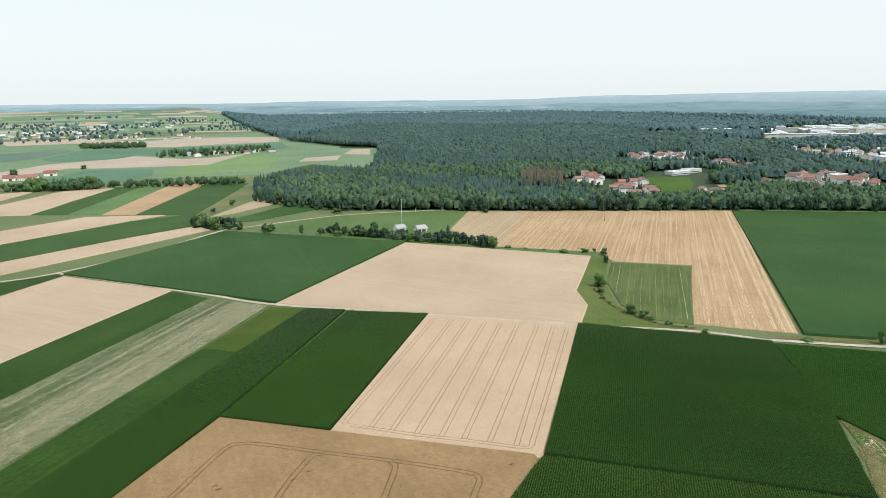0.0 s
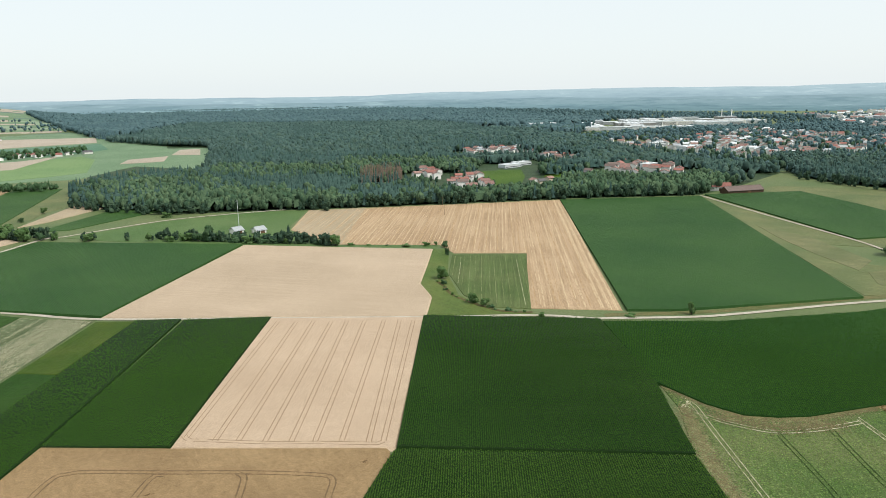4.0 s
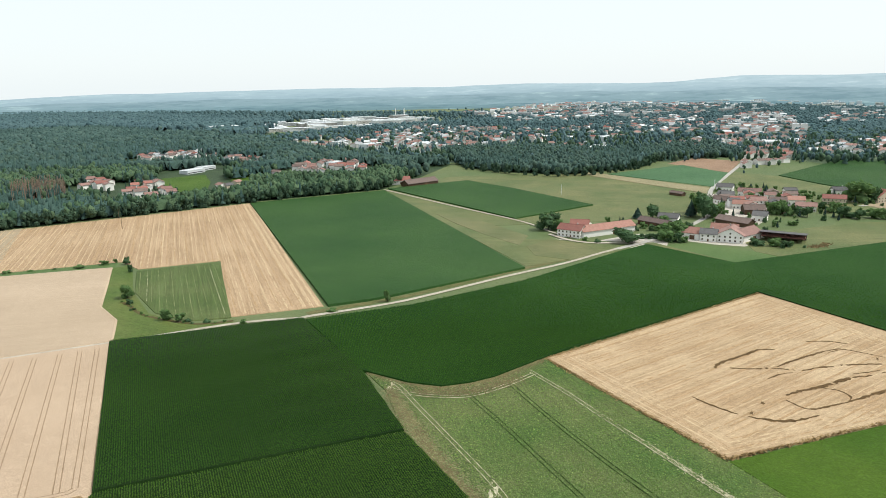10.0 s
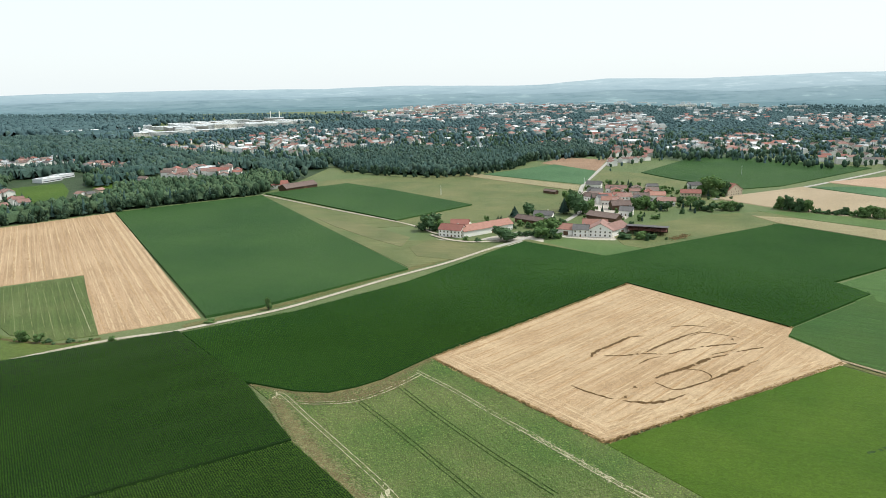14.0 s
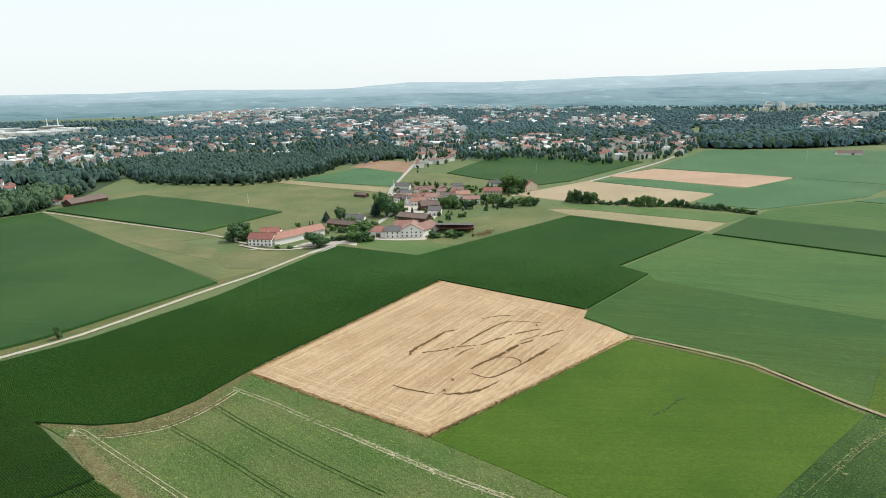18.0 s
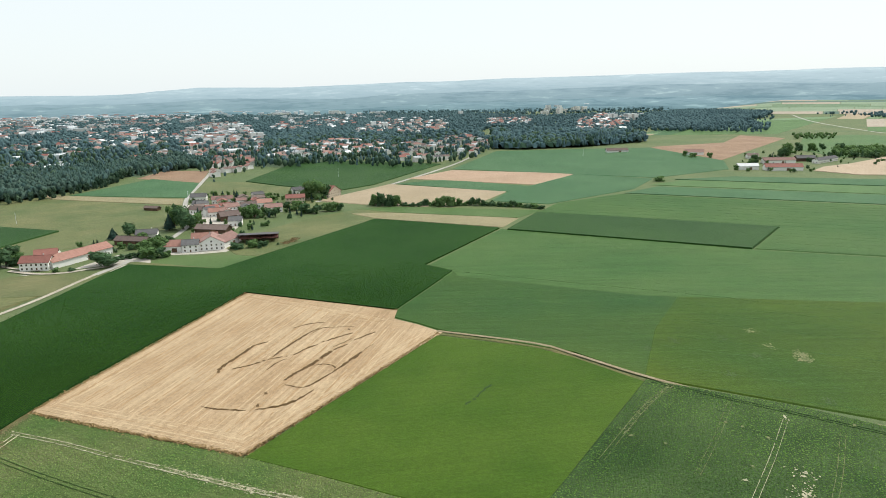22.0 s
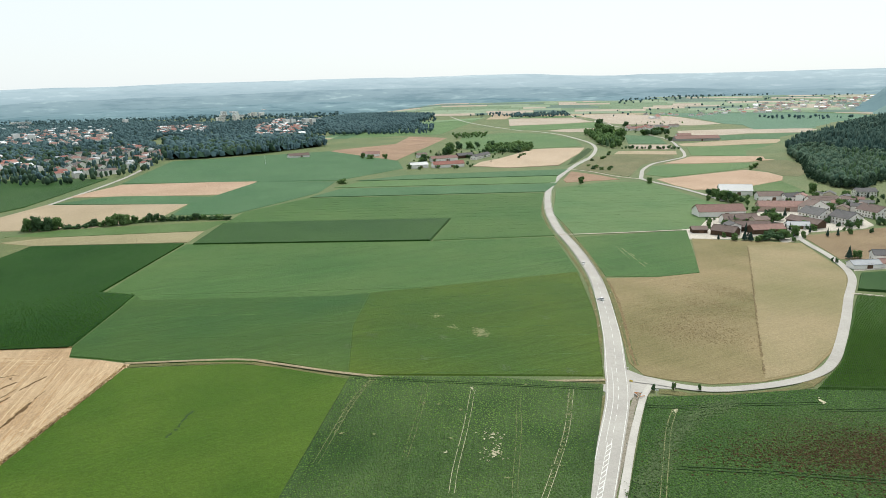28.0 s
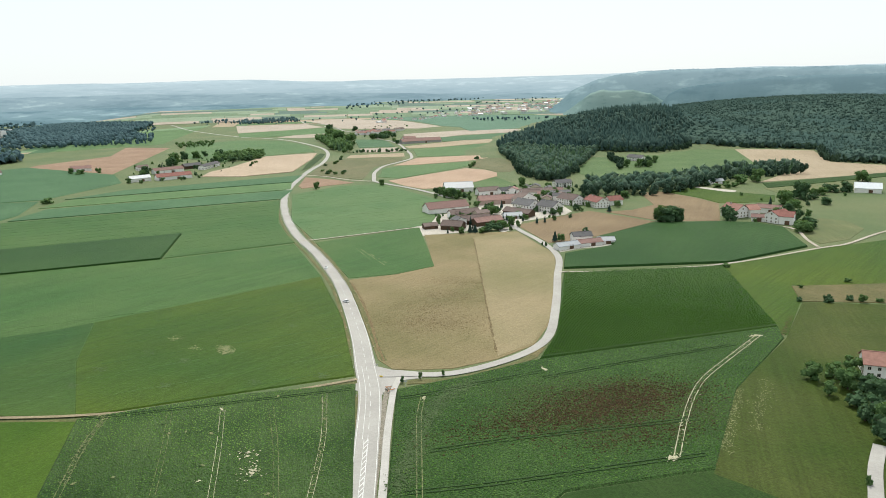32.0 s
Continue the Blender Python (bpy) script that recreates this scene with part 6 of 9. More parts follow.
house(1646.9, -956.3, 1677.3, -1038.0, 14, 5, "rose", "plaster", False, "barn", False, group="outlying farm buildings")
house(1694.2, -1057.0, 1720.5, -1108.4, 12, 5, "slate", "plaster", False, "house", True, group="outlying farm buildings")
house(1711.1, -1121.8, 1719.3, -1155.6, 12, 5, "brown", "plaster", False, "house", True, group="outlying farm buildings")
house(1296.0, -866.0, 1276.0, -958.0, 20, 5, "rose", "concrete", False, "hall", False, group="outlying farm buildings")
house(1380.0, -925.0, 1372.0, -955.0, 14, 5, "rose", "plaster", False, "barn", False, group="outlying farm buildings")
house(1303.6, -70.0, 1314.6, -107.6, 12, 4, "brown", "plaster", False, "barn", False, group="village houses")
house(-41.6, 608.5, -34.3, 613.3, 9, 3, "grey", "plaster", False, "barn", False, group="scattered farm buildings")
house(-22.9, 604.8, -15.5, 609.6, 9, 3, "grey", "plaster", False, "barn", False, group="scattered farm buildings")
house(-632.9, 1031.6, -606.0, 1035.8, 12, 5, "red", "plaster", False, "house", True, group="scattered farm buildings")
house(-624.2, 1088.0, -608.0, 1094.0, 12, 5, "red", "plaster", False, "barn", False, group="scattered farm buildings")
house(-650.7, 1026.5, -634.7, 1031.7, 12, 5, "red", "plaster", False, "barn", False, group="scattered farm buildings")
house(477.1, 712.8, 500.2, 699.6, 14, 5, "red", "plaster", False, "barn", False, group="scattered farm buildings")
house(481.8, 677.7, 528.5, 680.2, 14, 4, "brown", "boards", False, "barn", False, group="scattered farm buildings")
RED = ("red", "rose", "brown", "rose")
MIXED = ("red", "rose", "brown", "slate", "rose", "grey")
PALE = ("red", "rose", "grey", "brown", "rose", "white")
cluster([(178, 919), (203, 903), (220, 977), (201, 1000)], 17, 1, RED, "houses at the wood's edge", e=(6, 8), walls=("plaster",))
cluster([(198, 816), (229, 781), (258, 827), (261, 916), (229, 938)], 20, 2, RED, "houses at the wood's edge", e=(6, 8), walls=("plaster",))
cluster([(318, 1230), (422, 1191), (489, 1388), (364, 1349)], 20, 3, MIXED, "houses in the wood", e=(6, 8), walls=("plaster",))
cluster([(245, 785), (291, 772), (342, 809), (358, 862), (292, 833)], 26, 4, MIXED, "houses in the wood", keep=0.7)
cluster([(416, 1173), (455, 1027), (524, 1178), (482, 1327)], 28, 17, MIXED, "houses in the wood", keep=0.6)
cluster([(431, 885), (493, 830), (542, 858), (576, 951), (502, 993)], 22, 5, RED, "houses at the wood's edge", size=(10, 16), e=(6, 8), walls=("plaster",))
cluster([(365, 854), (407, 837), (442, 918), (399, 913)], 24, 18, MIXED, "houses at the wood's edge", keep=0.7)
far_town("town", [(712, 1213), (988, 1515), (1227, 1645), (1291, 1370), (938, 996), (754, 1013), (734, 1073)], 25, 6, PALE, size=(10, 16), e=(6, 9), keep=0.9)
far_town("town", [(641, 1346), (786, 1488), (833, 1369), (699, 1191), (650, 1255)], 26, 19, MIXED, size=(10, 16), e=(6, 9), keep=0.7)
far_town("town", [(973, 1034), (1242, 1286), (1659, 1267), (1257, 944), (998, 1001)], 34, 7, PALE, size=(11, 18), e=(6, 9), keep=0.75)
far_town("town", [(840, 870), (889, 809), (1053, 843), (1113, 891), (948, 982)], 27, 20, MIXED, size=(10, 16), e=(6, 8), keep=0.7)
far_town("town", [(1066, 749), (1214, 799), (1389, 814), (1341, 721), (1101, 601), (1026, 697)], 26, 8, MIXED, size=(10, 16), e=(6, 9), keep=0.9)
far_town("town", [(913, 493), (1182, 634), (1320, 610), (1017, 481)], 21, 26, RED, size=(10, 15), e=(5, 7), keep=0.8)
far_town("town", [(1637, 1011), (2562, 1386), (2410, 1153), (1432, 645), (1300, 595), (1202, 645)], 29, 9, PALE, size=(11, 20), e=(7, 12), keep=0.85)
far_town("town", [(1127, 505), (1360, 600), (1586, 534), (1568, 407), (1196, 307), (1180, 437)], 27, 10, PALE, size=(11, 19), e=(6, 9), keep=0.85)
far_town("town", [(1813, 2202), (3310, 2923), (3952, 2409), (2562, 1386), (1928, 1450), (1508, 1511)], 50, 11, PALE, size=(14, 30), e=(8, 14), keep=0.7)
far_town("town", [(1842, 1385), (2278, 1409), (1427, 880), (1277, 943)], 34, 21, PALE, size=(14, 24), e=(7, 11), keep=0.6)
far_town("town", [(1125, 285), (1384, 350), (1564, 335), (1791, 237), (1476, 161), (1231, 172), (1094, 243)], 26, 12, MIXED, size=(10, 17), e=(6, 9), keep=0.85)
far_town("town", [(1861, 607), (2620, 663), (2788, 483), (1930, 334), (1792, 444)], 32, 22, PALE, size=(12, 20), e=(7, 11), keep=0.8)
far_town("town", [(2207, 257), (2623, 296), (2695, 147), (2230, 112)], 26, 23, PALE, size=(11, 18), e=(7, 9), keep=0.9)
far_town("town", [(1876, -11), (2390, -19), (3013, -129), (2605, -216), (1919, -141)], 30, 13, ("red", "orange", "rose", "white"), size=(12, 20), e=(7, 10), keep=0.9)
far_town("town", [(2150, 973), (2664, 1057), (3017, 929), (2233, 688), (1863, 775)], 44, 24, PALE, size=(14, 24), e=(8, 12), keep=0.7)
far_town("distant_village", [(2411, -1439), (2564, -1984), (2916, -2645), (2500, -2299), (2219, -1719), (2123, -1311)], 60, 14, MIXED, size=(12, 20), keep=0.6)
far_town("distant_village", [(2606, -2084), (2650, -2647), (2705, -3350), (2330, -2887), (2225, -2223), (2260, -1867)], 40, 25, PALE, size=(12, 22), e=(6, 9), keep=0.7)
far_town("distant_village", [(-1292, 2137), (-916, 2362), (-629, 2039), (-817, 1905)], 60, 15, MIXED, size=(12, 22), keep=0.5)
far_town("distant_farms", [(-573, 1467), (-511, 1529), (-394, 1606), (-364, 1509), (-466, 1426), (-523, 1396)], 40, 16, MIXED, size=(12, 22), keep=0.5)
cluster([(585, -531), (603, -556), (581, -590), (532, -582), (478, -524), (514, -518)], 17, 61, ("brown", "slate", "rose", "brown"), "hamlet houses", e=(5, 7), keep=0.8)
cluster([(475, -414), (479, -372), (515, -414), (516, -458)], 17, 62, ("brown", "rose", "slate"), "hamlet houses", e=(4, 6), keep=0.6)
cluster([(660, 384), (745, 375), (739, 338), (641, 291), (587, 308)], 19, 63, ("red", "rose", "brown", "slate"), "village houses", size=(9, 13), e=(5, 7), keep=0.62)
for x, y, rng in scatter([(660, 384), (745, 375), (739, 338), (641, 291), (587, 308)], 21, 65):
    if rng.random() < 0.5:
        tree(x + 8, y + 6, rng.uniform(6, 10), rng.uniform(6, 9), "d", "garden trees of the village", "dark green garden tree between village houses")
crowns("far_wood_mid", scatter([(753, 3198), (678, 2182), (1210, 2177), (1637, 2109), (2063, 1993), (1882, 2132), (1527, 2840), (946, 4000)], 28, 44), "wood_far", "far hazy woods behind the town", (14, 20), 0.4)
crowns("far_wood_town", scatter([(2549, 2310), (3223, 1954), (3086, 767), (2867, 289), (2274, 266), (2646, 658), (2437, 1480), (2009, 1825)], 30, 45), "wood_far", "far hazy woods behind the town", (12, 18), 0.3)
for bx, by, rng in scatter([(606, 1993), (763, 2078), (1106, 2162), (1379, 2259), (1592, 2132), (1424, 1892), (1091, 1672), (846, 1720), (655, 1790)], 58, 21):
    if rng.random() < 0.55:
        block(bx, by, rng.choice((40, 60, 90)), rng.choice((26, 34, 44)), rng.choice((9, 11, 14)), rng.choice((-0.3, -0.28, 1.27)), rng.choice(("metal_white", "plaster", "metal_white", "concrete")), "industrial halls")
for bx, by, rng in scatter([(1576, 940), (2221, 1241), (2450, 1172), (1637, 738), (1408, 758)], 44, 22):
    if rng.random() < 0.45:
        block(bx, by, rng.choice((16, 22, 30)), 13, rng.choice((12, 15, 20)), rng.choice((0.5, 2.07)), "plaster", "town blocks", "tall apartment building")
for bx, by, rng in scatter([(3182, 126), (4183, 104), (4594, -91), (3411, -82), (2833, 90)], 100, 23):
    block(bx, by, rng.choice((24, 34)), 15, rng.choice((18, 24, 28)), rng.choice((0.5, 2.07)), "plaster", "town blocks", "tall apartment building")
for bx, by in [(2532, -132), (2530, -150), (2524, -197), (2522, -219), (2999, 459), (3415, -65), (2101, 593), (2041, 541)]:
    block(bx, by, 30, 15, 22, 0.4, "plaster", "town blocks", "tall apartment building")
for bx, by, rng in scatter([(1747, 2122), (3131, 2765), (3952, 2409), (3295, 871), (2645, 696), (2562, 1386), (1928, 1450), (1508, 1511)], 125, 24):
    block(bx, by, rng.choice((30, 50)), 16, rng.choice((11, 14, 18)), rng.choice((0.5, 2.07)), rng.choice(("plaster", "metal_white")), "town blocks", "long apartment building")
for (bx, by), l, w, h in (((890, 866), 44, 22, 9), ((982, 801), 62, 30, 9), ((1542, 1113), 80, 24, 9), ((1173, 949), 40, 18, 9), ((732, 1269), 40, 18, 9), ((743, 1172), 54, 20, 9), ((341, 1019), 34, 16, 5), ((369, 1045), 30, 14, 5), ((1338, 630), 56, 16, 9), ((1298, 482), 70, 16, 9), ((954, 1369), 30, 14, 9), ((1178, 1541), 30, 14, 9), ((522, 925), 26, 12, 9), ((3005, -172), 70, 30, 9), ((2876, -289), 60, 26, 9), ((2755, -432), 50, 22, 9)):
    block(bx, by, l, w, h, 0.45, "metal_white", "industrial halls")

# ---- trees and hedges ----
tree(561, 336, 29.9, 31.3, "d")
tree(557, 347, 16.7, 11.0, "c")
tree(530, 368, 15.5, 19.0, "d")
tree(516, 374, 10.9, 9.8, "c")
tree(743, 283, 24.9, 36.3, "d")
tree(753, 271, 18.0, 21.7, "d")
tree(651, 256, 12.6, 20.9, "d")
tree(652, 244, 11.7, 15.9, "d")
tree(665, 239, 10.2, 14.2, "d")
tree(422, 394, 19.3, 26.0, "d")
tree(426, 388, 12.2, 15.2, "d")
tree(430, 321, 14.1, 29.6, "d")
tree(456, 303, 11.3, 17.6, "d")
tree(460, 298, 10.2, 17.5, "d")
tree(462, 292, 6.0, 9.2, "b")
tree(493, 251, 6.3, 15.0, "b")
tree(500, 241, 7.4, 13.0, "b")
tree(505, 235, 5.7, 11.0, "b")
tree(737, 371, 9.6, 5.9, "c")
tree(739, 338, 7.2, 15.9, "b")
tree(732, 324, 5.9, 12.8, "b")
tree(646, 311, 11.6, 25.0, "d")
tree(484, 333, 5.3, 12.3, "b")
tree(427, 376, 4.8, 8.0, "b")
tree(485, 345, 5.8, 9.1, "b")
tree(743, 412, 5.4, 7.7, "b")
tree(585, 269, 4.6, 10.3, "b")
tree(510, 344, 9.3, 15.1, "d")
tree(637, -479, 12.4, 12.4, "d")
tree(612, -475, 14.4, 14.7, "d")
tree(603, -478, 12.0, 10.6, "d")
tree(500, -438, 11.1, 13.8, "d")
tree(449, -368, 8.3, 5.0, "c")
tree(446, -371, 8.3, 5.0, "c")
tree(444, -380, 6.8, 11.2, "d")
tree(440, -392, 8.0, 10.3, "d")
tree(447, -413, 10.6, 7.4, "d")
tree(439, -414, 7.7, 5.3, "d")
tree(376, -395, 9.8, 4.8, "c")
tree(374, -400, 7.7, 7.7, "d")
tree(374, -379, 3.4, 2.3, "b")
tree(369, -378, 4.2, 2.8, "d")
tree(383, -438, 6.3, 7.2, "d")
tree(758, -474, 9.8, 9.3, "b")
tree(826, -675, 6.7, 7.4, "b")
tree(365, -528, 18.8, 30.4, "d")
tree(372, -521, 15.8, 11.6, "d")
tree(337, -573, 16.5, 17.4, "d")
tree(347, -726, 23.9, 21.8, "d")
tree(340, -682, 16.8, 20.5, "d")
tree(319, -657, 12.2, 18.3, "d")
tree(265, -567, 11.1, 20.7, "b")
tree(314, -709, 9.2, 15.2, "d")
tree(347, -791, 11.6, 22.1, "d")
tree(350, -760, 8.6, 11.4, "b")
tree(569, -546, 13.8, 9.6, "d")
tree(444, -813, 20.6, 19.2, "d")
tree(450, -787, 13.3, 22.0, "d")
tree(468, -745, 6.5, 12, "b")
tree(449, -737, 6.0, 13, "b")
tree(441, -744, 6.5, 12, "b")
tree(439, -757, 7.0, 12, "b")
tree(454, -762, 6.5, 11, "b")
for x, y, h, w in ((1027, -534, 5, 9), (1042, -560, 6, 10), (957, -492, 4, 8), (938, -495, 5, 9), (910, -489, 5, 10), (902, -497, 4, 8), (1096, -600, 6, 8), (1128, -620, 5, 8), (1060, -575, 4, 7)):
    tree(x, y, h, w, "b")
tree(1830, -1052, 17, 22, "d")
tree(1311, -862, 12, 14, "d")
tree(840, -693, 9, 13, "d")
tree(915, -762, 7, 12, "b")
tree(546, -570, 11, 11, "d")
tree(519, -540, 12, 12, "d")
tree(581, -594, 10, 11, "d")
tree(461, -512, 9, 10, "d")
tree(446, -556, 8, 9, "d")
tree(336, -802, 13.8, 17.3, "d")
tree(358, -893, 17.3, 21.2, "d")
tree(110, -273, 7.6, 7.5, "d")
tree(122, -283, 9.4, 9.7, "d")
tree(118, -292, 8.3, 9.9, "d")
tree(108, -284, 10.9, 13.0, "d")
tree(115, -304, 8.7, 10.4, "d")
tree(100, -285, 10.8, 14.5, "d")
tree(99, -271, 7.6, 10.7, "d")
tree(91, -266, 10.4, 12.5, "d")
tree(82, -251, 13.0, 11.9, "d")
tree(92, -261, 8.0, 7.4, "d")
tree(91, -280, 12.9, 13.1, "d")
tree(84, -261, 12.2, 12.4, "d")
tree(73, -218, 3.9, 2.7, "b")
tree(166, -393, 5.1, 6.9, "b")
tree(177, -383, 3.2, 4.2, "b")
tree(189, -409, 2.6, 3.6, "b")
tree(177, -442, 3.1, 5.8, "b")
tree(160, -405, 3.7, 5.3, "b")
tree(154, -407, 5.4, 6.3, "b")
tree(148, -414, 2.9, 5.5, "b")
tree(245, -421, 3.1, 8.3, "b")
tree(228, -151, 3.8, 2.3, "d")
tree(226, -159, 4.4, 2.3, "d")
tree(223, -169, 3.3, 2.4, "d")
tree(791, -398, 11.3, 10.9, "d")
tree(683, -871, 9, 10, "d")
tree(660, -890, 15, 14, "d")
tree(663, -908, 14, 13, "d")
tree(706, -883, 10, 9, "d")
tree(1238, -349, 18.0, 24.4, "d")
tree(1139, -281, 17.1, 18.8, "d")
tree(1255, -358, 25.4, 27.9, "d")
tree(1340, -403, 18.1, 20.0, "d")
tree(1335, -424, 18.2, 20.0, "d")
tree(1356, -447, 16.2, 17.8, "d")
tree(1325, -464, 20.5, 22.5, "d")
tree(1287, -467, 15.5, 17.1, "d")
tree(1317, -494, 16.0, 17.5, "d")
tree(1313, -509, 16.0, 17.6, "d")
tree(1310, -523, 16.0, 17.6, "d")
tree(1040, -234, 8.6, 9.5, "d")
tree(1024, -276, 6.9, 7.6, "d")
tree(1018, -304, 6.9, 7.6, "d")
tree(1022, -246, 6.8, 7.5, "d")
tree(1277, -371, 12.5, 16.0, "d")
tree(1108, -269, 12.6, 11.8, "d")
tree(1242, -437, 12.4, 15.9, "d")
tree(1226, -419, 12.0, 17.9, "d")
tree(1221, -452, 11.9, 22.5, "d")
tree(1220, -480, 12.0, 22.7, "d")
tree(1233, -504, 12.4, 20.8, "d")
tree(1161, -366, 7.4, 12.6, "b")
tree(1220, -204, 9.5, 17.1, "b")
tree(1218, -231, 9.7, 12.9, "b")
tree(1237, -194, 12.0, 10.8, "d")
tree(916, -115, 7.4, 17.7, "b")
tree(1629, -862, 30.1, 32.6, "d")
tree(1447, -788, 37.5, 43.8, "d")
tree(1362, -769, 33.0, 41.7, "d")
tree(1846, -977, 30.8, 33.3, "d")
tree(1802, -1039, 20.7, 18.6, "d")
tree(1482, -903, 17.1, 21.8, "d")
tree(1515, -962, 20.5, 35.6, "d")
tree(1366, -889, 10.9, 11.8, "d")
tree(920, -481, 6.5, 9.1, "b")
tree(922, -510, 4.8, 11.2, "b")
tree(-228, 641, 16.5, 18.7, "d")
tree(-211, 629, 13.8, 15.7, "d")
tree(-199, 631, 9.4, 12.0, "d")
tree(-187, 628, 8.5, 7.1, "d")
tree(-237, 773, 8.5, 8.7, "d")
tree(-244, 728, 5.5, 7.0, "d")
tree(-158, 615, 8.9, 11.3, "d")
tree(-127, 608, 4.9, 4.4, "d")
tree(-109, 600, 8.7, 7.5, "d")
tree(-111, 715, 6.2, 13.9, "b")
tree(-92, 594, 6.2, 10.5, "b")
tree(-79, 593, 8.9, 13.6, "d")
tree(-69, 588, 9.8, 12.4, "d")
tree(-61, 587, 15.8, 12.3, "d")
tree(-52, 584, 10.8, 11.2, "d")
tree(-39, 576, 7.5, 13.1, "b")
tree(-29, 569, 7.4, 12.9, "b")
tree(-18, 566, 6.5, 11.8, "b")
tree(-9, 563, 5.6, 10.8, "d")
tree(3, 598, 9.7, 3.6, "c")
tree(1, 561, 5.5, 11.7, "b")
tree(13, 558, 4.5, 11.6, "b")
tree(25, 551, 3.7, 9.6, "b")
tree(38, 541, 10.7, 12.3, "d")
tree(50, 539, 2.0, 7.6, "b")
tree(63, 534, 1.3, 4.7, "b")
tree(77, 529, 1.4, 3.8, "b")
tree(91, 522, 2.6, 10.3, "b")
tree(107, 520, 3.7, 8.5, "b")
tree(114, 519, 4.2, 3.8, "d")
tree(119, 510, 6.6, 6.6, "d")
tree(115, 485, 7.4, 4.5, "d")
tree(97, 423, 10.3, 10.2, "d")
tree(95, 410, 3.8, 5.4, "d")
tree(92, 397, 1.8, 3.0, "b")
tree(102, 367, 8.0, 7.8, "d")
tree(107, 360, 5.9, 7.0, "d")
tree(117, 349, 2.6, 5.6, "b")
tree(110, 357, 2.2, 4.2, "b")
tree(131, 335, 2.7, 4.9, "b")
tree(176, 322, 2.1, 8.2, "b")
tree(209, 317, 8.9, 4.8, "d")
DITCH = [(92.3, 416.6), (93.8, 403.9), (93.9, 390.7), (95.9, 381.0), (102.1, 366.9), (110.4, 352.0), (120.0, 345.0), (128.8, 342.6)]
for k, q in enumerate(smooth_line(DITCH, 4.5)):
    if k % 3 != 1:
        tree(round(q.x, 1), round(q.y, 1), (1.4, 2.2, 1.1, 1.8)[k % 4], (2.6, 3.6, 2.2)[k % 3], "b", "shrubs along the ditch", "low dark shrub along a grassy ditch")
tree(-616, 1195, 9.4, 11.7, "d")
tree(-470, 930, 21.7, 24.0, "d")
tree(-500, 921, 12.0, 30.6, "d")
tree(-523, 923, 14.3, 31.3, "d")
tree(-540, 919, 16.5, 31.7, "d")
tree(-564, 916, 13.3, 21.6, "d")
tree(-576, 912, 13.8, 15.3, "d")
tree(-660, 1069, 16.0, 20.2, "d")
tree(-221, 1151, 5.5, 8.2, "b")
tree(450, 322, 5.3, 8.5, "b")
tree(454, 317, 5.7, 9.5, "b")
tree(458, 313, 5.8, 8.4, "b")
tree(465, 313, 8.6, 12.2, "d")
tree(411, 345, 4.0, 6.4, "b")
tree(414, 335, 3.8, 7.4, "b")
tree(622, 305, 13.2, 14.3, "d")
tree(625, 299, 14.4, 14.3, "d")
tree(626, 293, 12.0, 13.0, "d")
tree(629, 285, 11.9, 14.2, "d")
tree(630, 278, 13.1, 12.8, "d")
tree(473, 313, 13.5, 15.5, "d")
tree(488, 318, 12.4, 14.2, "d")
tree(477, 305, 13.3, 16.4, "d")
tree(497, 309, 11.5, 12.5, "d")
tree(456, 300, 5.9, 10.3, "b")
tree(666, 232, 11.9, 14.2, "d")
tree(670, 226, 9.2, 11.1, "d")
tree(669, 272, 12.2, 16.6, "d")
tree(675, 285, 9.7, 11.7, "d")
tree(524, 276, 8.7, 12.4, "d")
tree(577, 354, 23.2, 19.4, "d")
tree(574, 332, 16.7, 17.6, "d")
tree(736, 388, 9.6, 7.5, "c")
tree(752, 407, 8.2, 10.8, "b")
tree(645, -477, 11.3, 9.7, "d")
tree(620, -473, 12.1, 12.1, "d")
tree(606, -475, 13.2, 12.0, "d")
tree(602, -485, 7.1, 8.0, "b")
tree(546, -456, 7.5, 9.8, "d")
tree(523, -450, 8.5, 9.6, "d")
tree(507, -449, 9.1, 12.9, "d")
tree(509, -395, 5.8, 7.8, "b")
tree(508, -404, 6.7, 10.1, "d")
tree(505, -412, 5.9, 7.9, "b")
tree(462, -427, 6.5, 9.9, "d")
tree(474, -448, 6.8, 10.2, "d")
tree(461, -444, 5.7, 8.9, "b")
tree(460, -479, 8.1, 10.5, "d")
tree(464, -492, 7.3, 8.3, "d")
tree(533, -542, 11.7, 14.6, "d")
tree(528, -525, 9.2, 10.4, "d")
tree(516, -559, 9.4, 12.0, "d")
tree(444, -387, 8.8, 12.3, "d")
tree(441, -398, 9.8, 13.4, "d")
tree(442, -375, 6.0, 9.1, "d")
tree(621, -591, 13.5, 11.9, "d")
tree(593, -578, 8.9, 11.5, "d")
tree(433, -528, 7.8, 4.9, "c")
tree(478, -607, 9.7, 12.4, "d")
tree(310, -613, 11.4, 15.8, "d")
tree(311, -632, 13.2, 14.9, "d")
tree(291, -606, 12.6, 14.3, "d")
tree(329, -566, 13.0, 13.5, "d")
tree(270, -585, 11.9, 16.3, "d")
tree(344, -765, 10.2, 13.2, "d")
tree(338, -734, 8.2, 12.6, "d")
tree(657, -833, 13.9, 11.3, "d")
tree(644, -845, 15.7, 13.3, "d")
tree(642, -856, 15.8, 13.4, "d")
tree(632, -855, 12.2, 11.5, "d")
tree(369, -521, 17.7, 15.0, "d")
tree(360, -534, 15.9, 12.9, "d")
